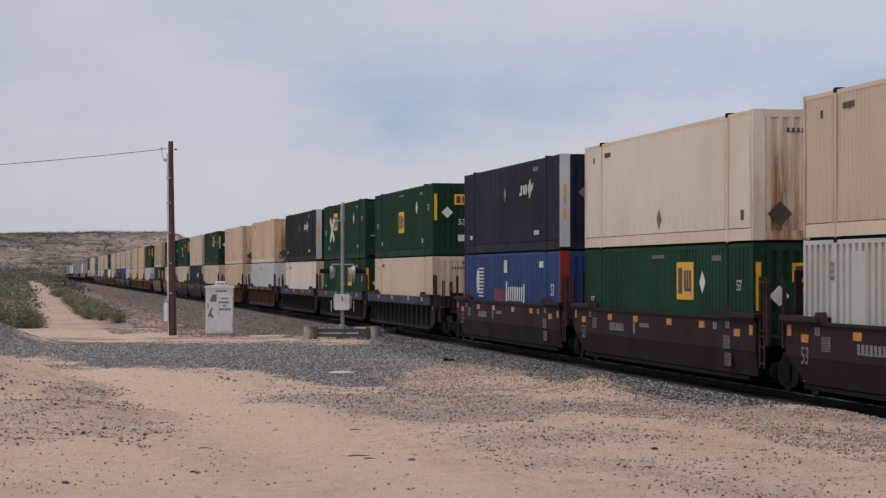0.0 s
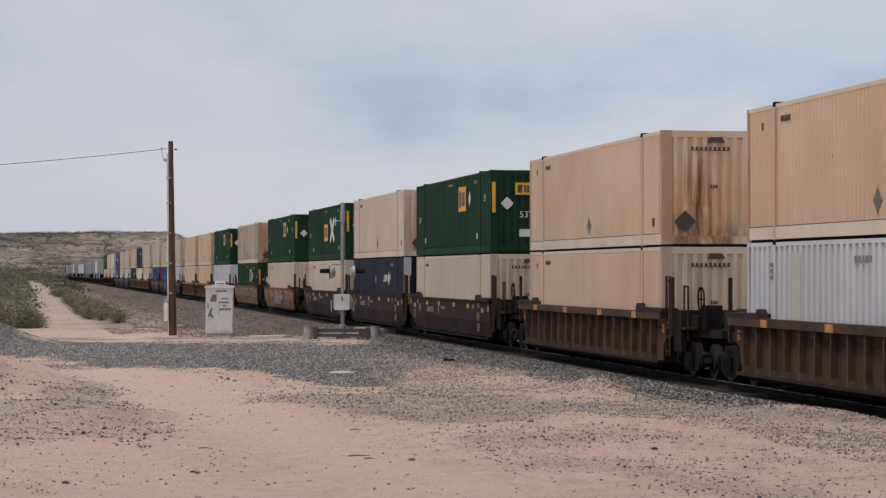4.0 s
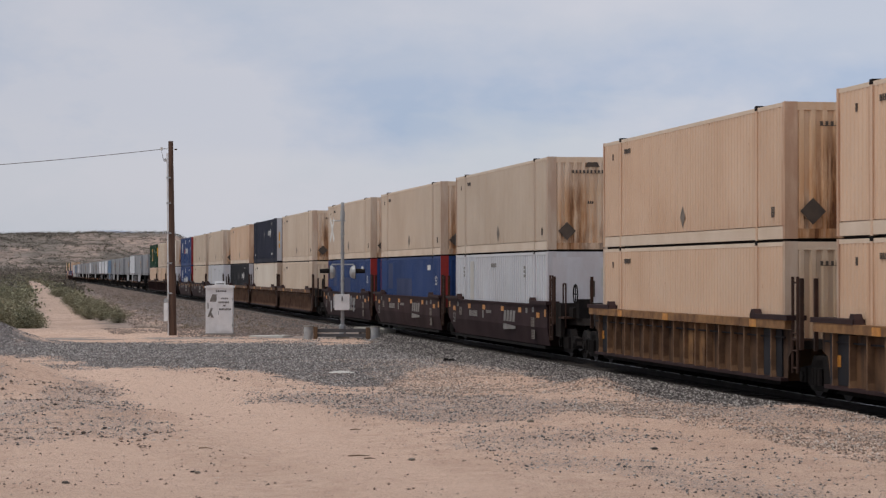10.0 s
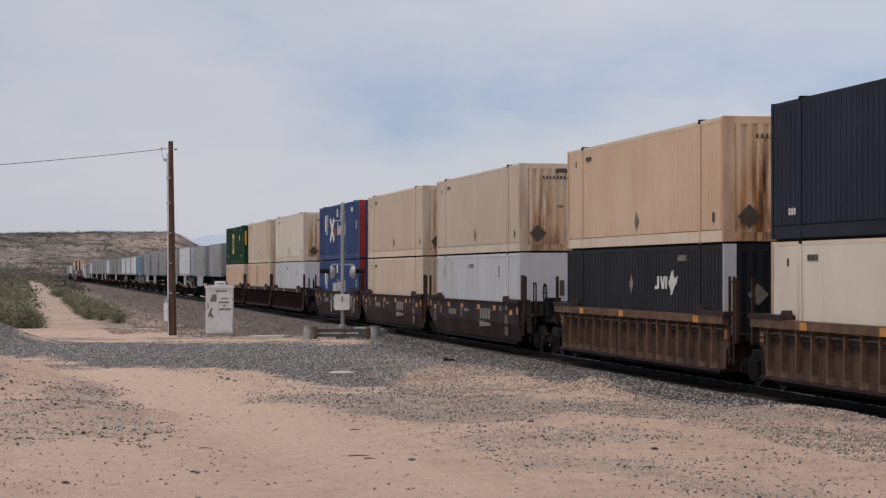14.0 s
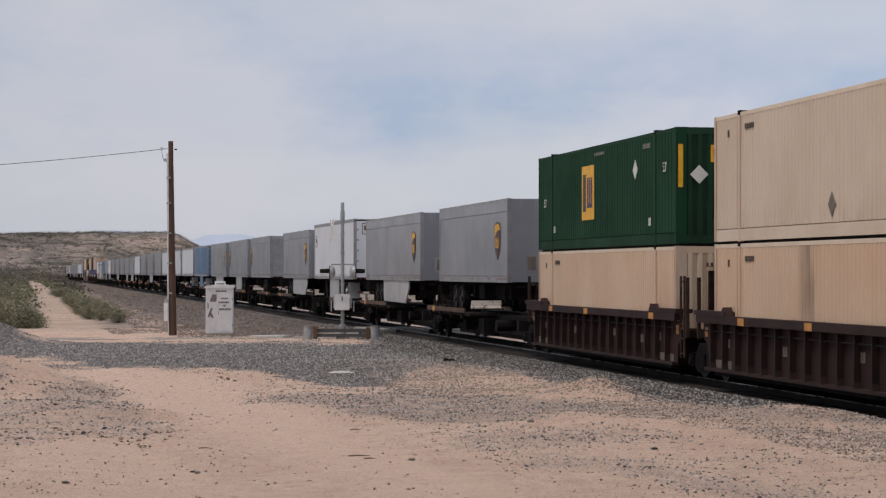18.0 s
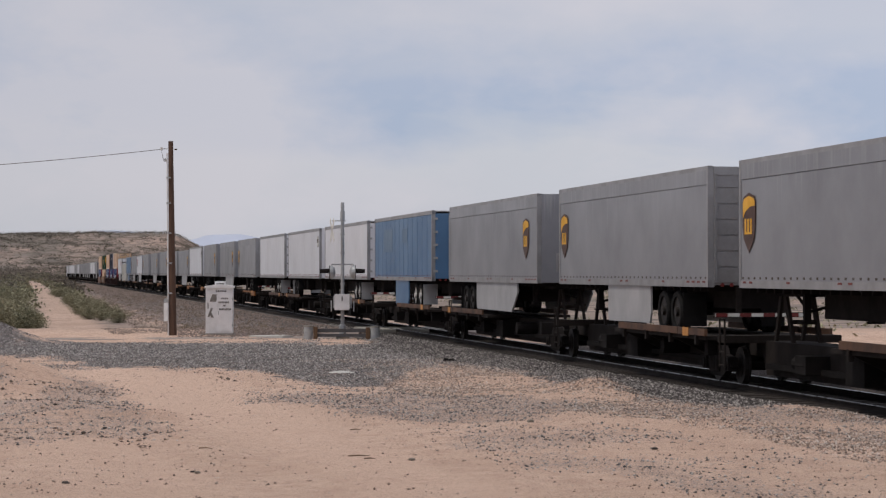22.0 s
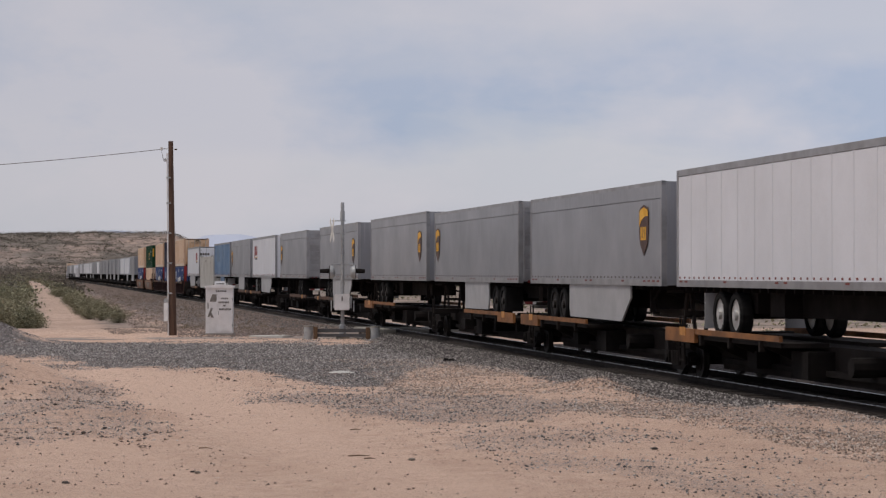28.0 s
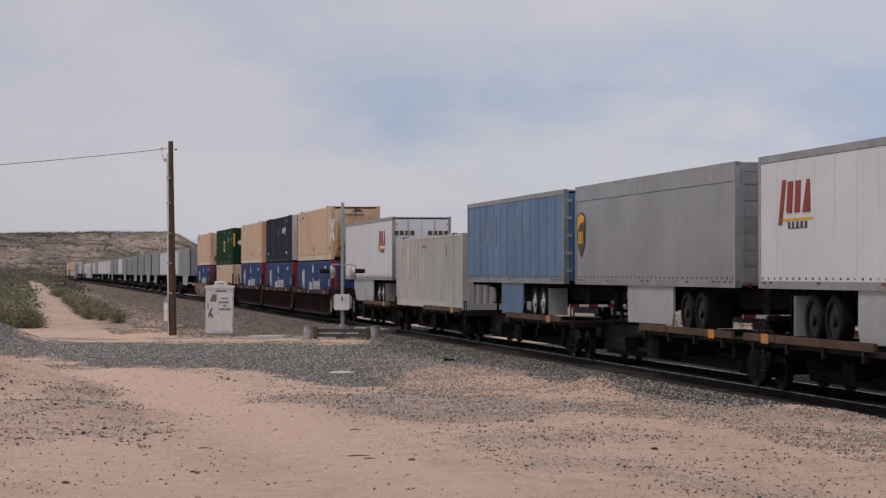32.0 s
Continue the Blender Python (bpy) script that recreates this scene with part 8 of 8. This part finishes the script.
def bush_meshes(seed, leaf, height_ratio=0.75):
    """Stems and leaves of a bush one metre across."""
    r = np.random.default_rng(seed)
    stems = Geo()
    tips = []
    for i in range(15):
        a, lean = r.uniform(0, 6.283), r.uniform(0.1, 1.0)
        ln = r.uniform(0.7, 1.05)
        p0 = Vector((r.normal(0, 0.04), r.normal(0, 0.04), -0.05))
        p1 = p0 + Vector((math.cos(a) * lean * 0.26, math.sin(a) * lean * 0.26, 0.36 * height_ratio)) * ln
        p2 = p0 + Vector((math.cos(a) * lean * 0.50, math.sin(a) * lean * 0.50, (0.98 - 0.42 * lean ** 2) * height_ratio)) * ln
        stems.cyl(p0, p1, 0.014, 4, 0.009)
        stems.cyl(p1, p2, 0.009, 4, 0.003)
        tips += [(p1, 0.13), (p1.lerp(p2, 0.5), 0.15), (p2, 0.12)]
    k = 3400
    which = r.integers(0, len(tips), k)
    c = np.array([tuple(tips[i][0]) for i in which]) + r.normal(0, 1, (k, 3)) * np.array([tips[i][1] for i in which])[:, None] * np.array([1, 1, 0.75])
    c[:, 2] = np.abs(c[:, 2]) + 0.01
    u = r.normal(0, 1, (k, 3))
    u /= np.linalg.norm(u, axis=1)[:, None]
    w = np.cross(u, r.normal(0, 1, (k, 3)))
    w /= np.linalg.norm(w, axis=1)[:, None]
    sz = r.uniform(0.010, 0.024, k)[:, None]
    co = np.stack([c - u * sz * 1.6, c + w * sz * 0.7, c + u * sz * 1.6, c - w * sz * 0.7], 1).reshape(-1, 3)
    quad = np.arange(4 * k).reshape(-1, 4)
    return stems.mesh("stem_cluster", M["twig"]), arrays_mesh("foliage", co, quad, leaf)


BUSHES = []
for i in range(4):
    BUSHES.append((bush_meshes(20 + i, M["leaf"] if i < 1 else M["leaf_pale"], 0.62 + 0.06 * i), "olive-green desert bush with thin woody stems" if i < 1 else "pale grey-green desert bush with dry stems"))


def bush(k, x, y, w, turn_by, tall=1.0):
    (stems, foliage), label = BUSHES[k]
    b = thing("desert_bush", label, "bush", "bushes by the dirt road")
    b.matrix_basis = pose(x, y, ground_at(x, y) - 0.03, 0, 0, turn_by) @ Matrix.Diagonal((w, w, w * tall, 1))
    part("stem_cluster", stems, None, b)
    part("foliage", foliage, None, b)


rng = random.Random(31)
# the near clumps on both sides of the dirt road
for s, d, w, k in ((133, 17.2, 2.2, 0), (136, 18.8, 2.6, 1), (141, 17.6, 2.4, 0), (146, 19.6, 2.8, 1), (152, 17.8, 2.3, 0), (138, 20.6, 2.5, 0), (158, 19.2, 2.4, 2), (165, 18.0, 2.0, 3),
                   (141, 17.0, 1.6, 1), (150, 16.8, 1.5, 2), (160, 16.8, 1.4, 3),
                   (168, 11.0, 1.3, 2), (176, 11.9, 1.2, 3), (181, 12.7, 1.3, 2), (186, 11.3, 1.5, 2), (194, 12.4, 1.4, 1), (201, 13.0, 1.2, 2), (206, 11.2, 1.4, 3), (215, 12.3, 1.6, 2), (226, 11.4, 1.5, 1), (238, 12.7, 1.6, 3), (252, 11.7, 1.5, 2), (268, 12.6, 1.7, 1), (285, 11.4, 1.6, 3)):
    p = beside(s, d)
    bush(k, p.x, p.y, w * (1.2 if d < 14 else 1.0), rng.uniform(0, 360), rng.uniform(0.8, 1.05))
for i in range(90):
    s = 160 + 330 * rng.random() ** 1.2
    d = rng.uniform(17.5, 34) if rng.random() < 0.86 else rng.uniform(10.6, 13.0)
    p = beside(s, d)
    bush(rng.choice((0, 1, 2, 2, 3, 3)), p.x, p.y, rng.uniform(1.0, 2.4), rng.uniform(0, 360), rng.uniform(0.65, 1.0))


def clumps(name, x, y, size, leaf, label, rng, per=44):
    """Far scrub: small uneven tufts of crossed leaves, one mesh."""
    k = len(x)
    z = height(x, y)
    c = rng.normal(0, 1, (k, per, 3)) * np.array([0.30, 0.30, 0.20])
    c[..., 2] = np.abs(c[..., 2]) + 0.08
    c = c * size[:, None, None] + np.stack([x, y, z], -1)[:, None, :]
    u = rng.normal(0, 1, (k, per, 3))
    u /= np.linalg.norm(u, axis=2)[..., None]
    w = np.cross(u, rng.normal(0, 1, (k, per, 3)))
    w /= np.linalg.norm(w, axis=2)[..., None]
    sz = (rng.uniform(0.05, 0.12, (k, per)) * size[:, None])[..., None]
    co = np.stack([c - u * sz, c + w * sz * 0.8, c + u * sz, c - w * sz * 0.8], 2).reshape(-1, 3)
    ob = new(name, arrays_mesh(name, co, np.arange(4 * k * per).reshape(-1, 4), leaf))
    return tagged(ob, label, "scrub", kind="stuff")


def make_scrub():
    r = np.random.default_rng(77)
    # plain on the open side of the line
    k = 5200
    y = 220 + 980 * r.random(k) ** 0.9
    d = r.uniform(10.5, 130, k)
    x = np.interp(y, YM, XM) - d / np.cos(np.interp(y, YM, AM))
    ok = (np.abs(d - 14.3) > 2.4)
    clumps("scrub_plain", x[ok], y[ok], r.uniform(0.7, 2.2, ok.sum()), M["leaf_pale"], "low grey-green scrub on the desert plain", r)
    k = 1500
    y = 300 + 900 * r.random(k)
    d = r.uniform(10.5, 60, k)
    x = np.interp(y, YM, XM) - d / np.cos(np.interp(y, YM, AM))
    ok = (np.abs(d - 14.3) > 2.4)
    clumps("scrub_dark", x[ok], y[ok], r.uniform(1.2, 3.0, ok.sum()), M["leaf"], "dark olive scrub on the desert plain", r)
    # dark taller growth where the line bends out of sight
    k = 1100
    y = r.uniform(430, 1120, k)
    d = 6 + 70 * r.random(k) ** 1.5
    x, ok = np.interp(y, YM, XM) - d, np.abs(d - 14.3) > 3.2
    x, y = x[ok], y[ok]
    clumps("thicket", x, y, r.uniform(1.2, 2.6, len(x)) * (0.6 + y / 1100), M["leaf_dark"], "dark thicket at the foot of the hill", r, 40)
    # the hill
    k = 30000
    y = r.uniform(1080, 1680, k)
    x = -0.085 * y - 330 * r.random(k)
    ok = fbm(x * 0.02, y * 0.01, 3, 60) + 0.5 * r.random(k) > 0.55
    clumps("hill_scrub", x[ok], y[ok], r.uniform(1.3, 3.8, ok.sum()), M["leaf_dark"], "scattered dark scrub on the hillside", r, 12)
    # beyond the line
    k = 2600
    y = 60 + 700 * r.random(k) ** 1.2
    d = r.uniform(7, 160, k)
    x = np.interp(y, YM, XM) + d
    clumps("scrub_beyond", x, y, r.uniform(0.4, 1.3, k), M["leaf_pale"], "low pale scrub beyond the railway line", r, 16)
    k = 450
    s, d = r.uniform(108, 320, k), r.uniform(3.6, 9.5, k)
    x, y = np.interp(s, S, TX) - d, np.interp(s, S, TY)
    clumps("bank_weeds", x, y, r.uniform(0.15, 0.5, k), M["leaf_dry"], "dry weeds on the railway bank", r, 12)


make_scrub()


# ---- the train moves ----
def motions():
    times = [2.0 * i for i in range(17)]
    for ob, s0, z in MOVERS:
        rows = []
        for t in times:
            x, y, a = track(s0 - SPEED * t)
            rows.append((t, pose(x, y, z, 0, 0, math.degrees(a))))
        walk(ob, rows)


motions()
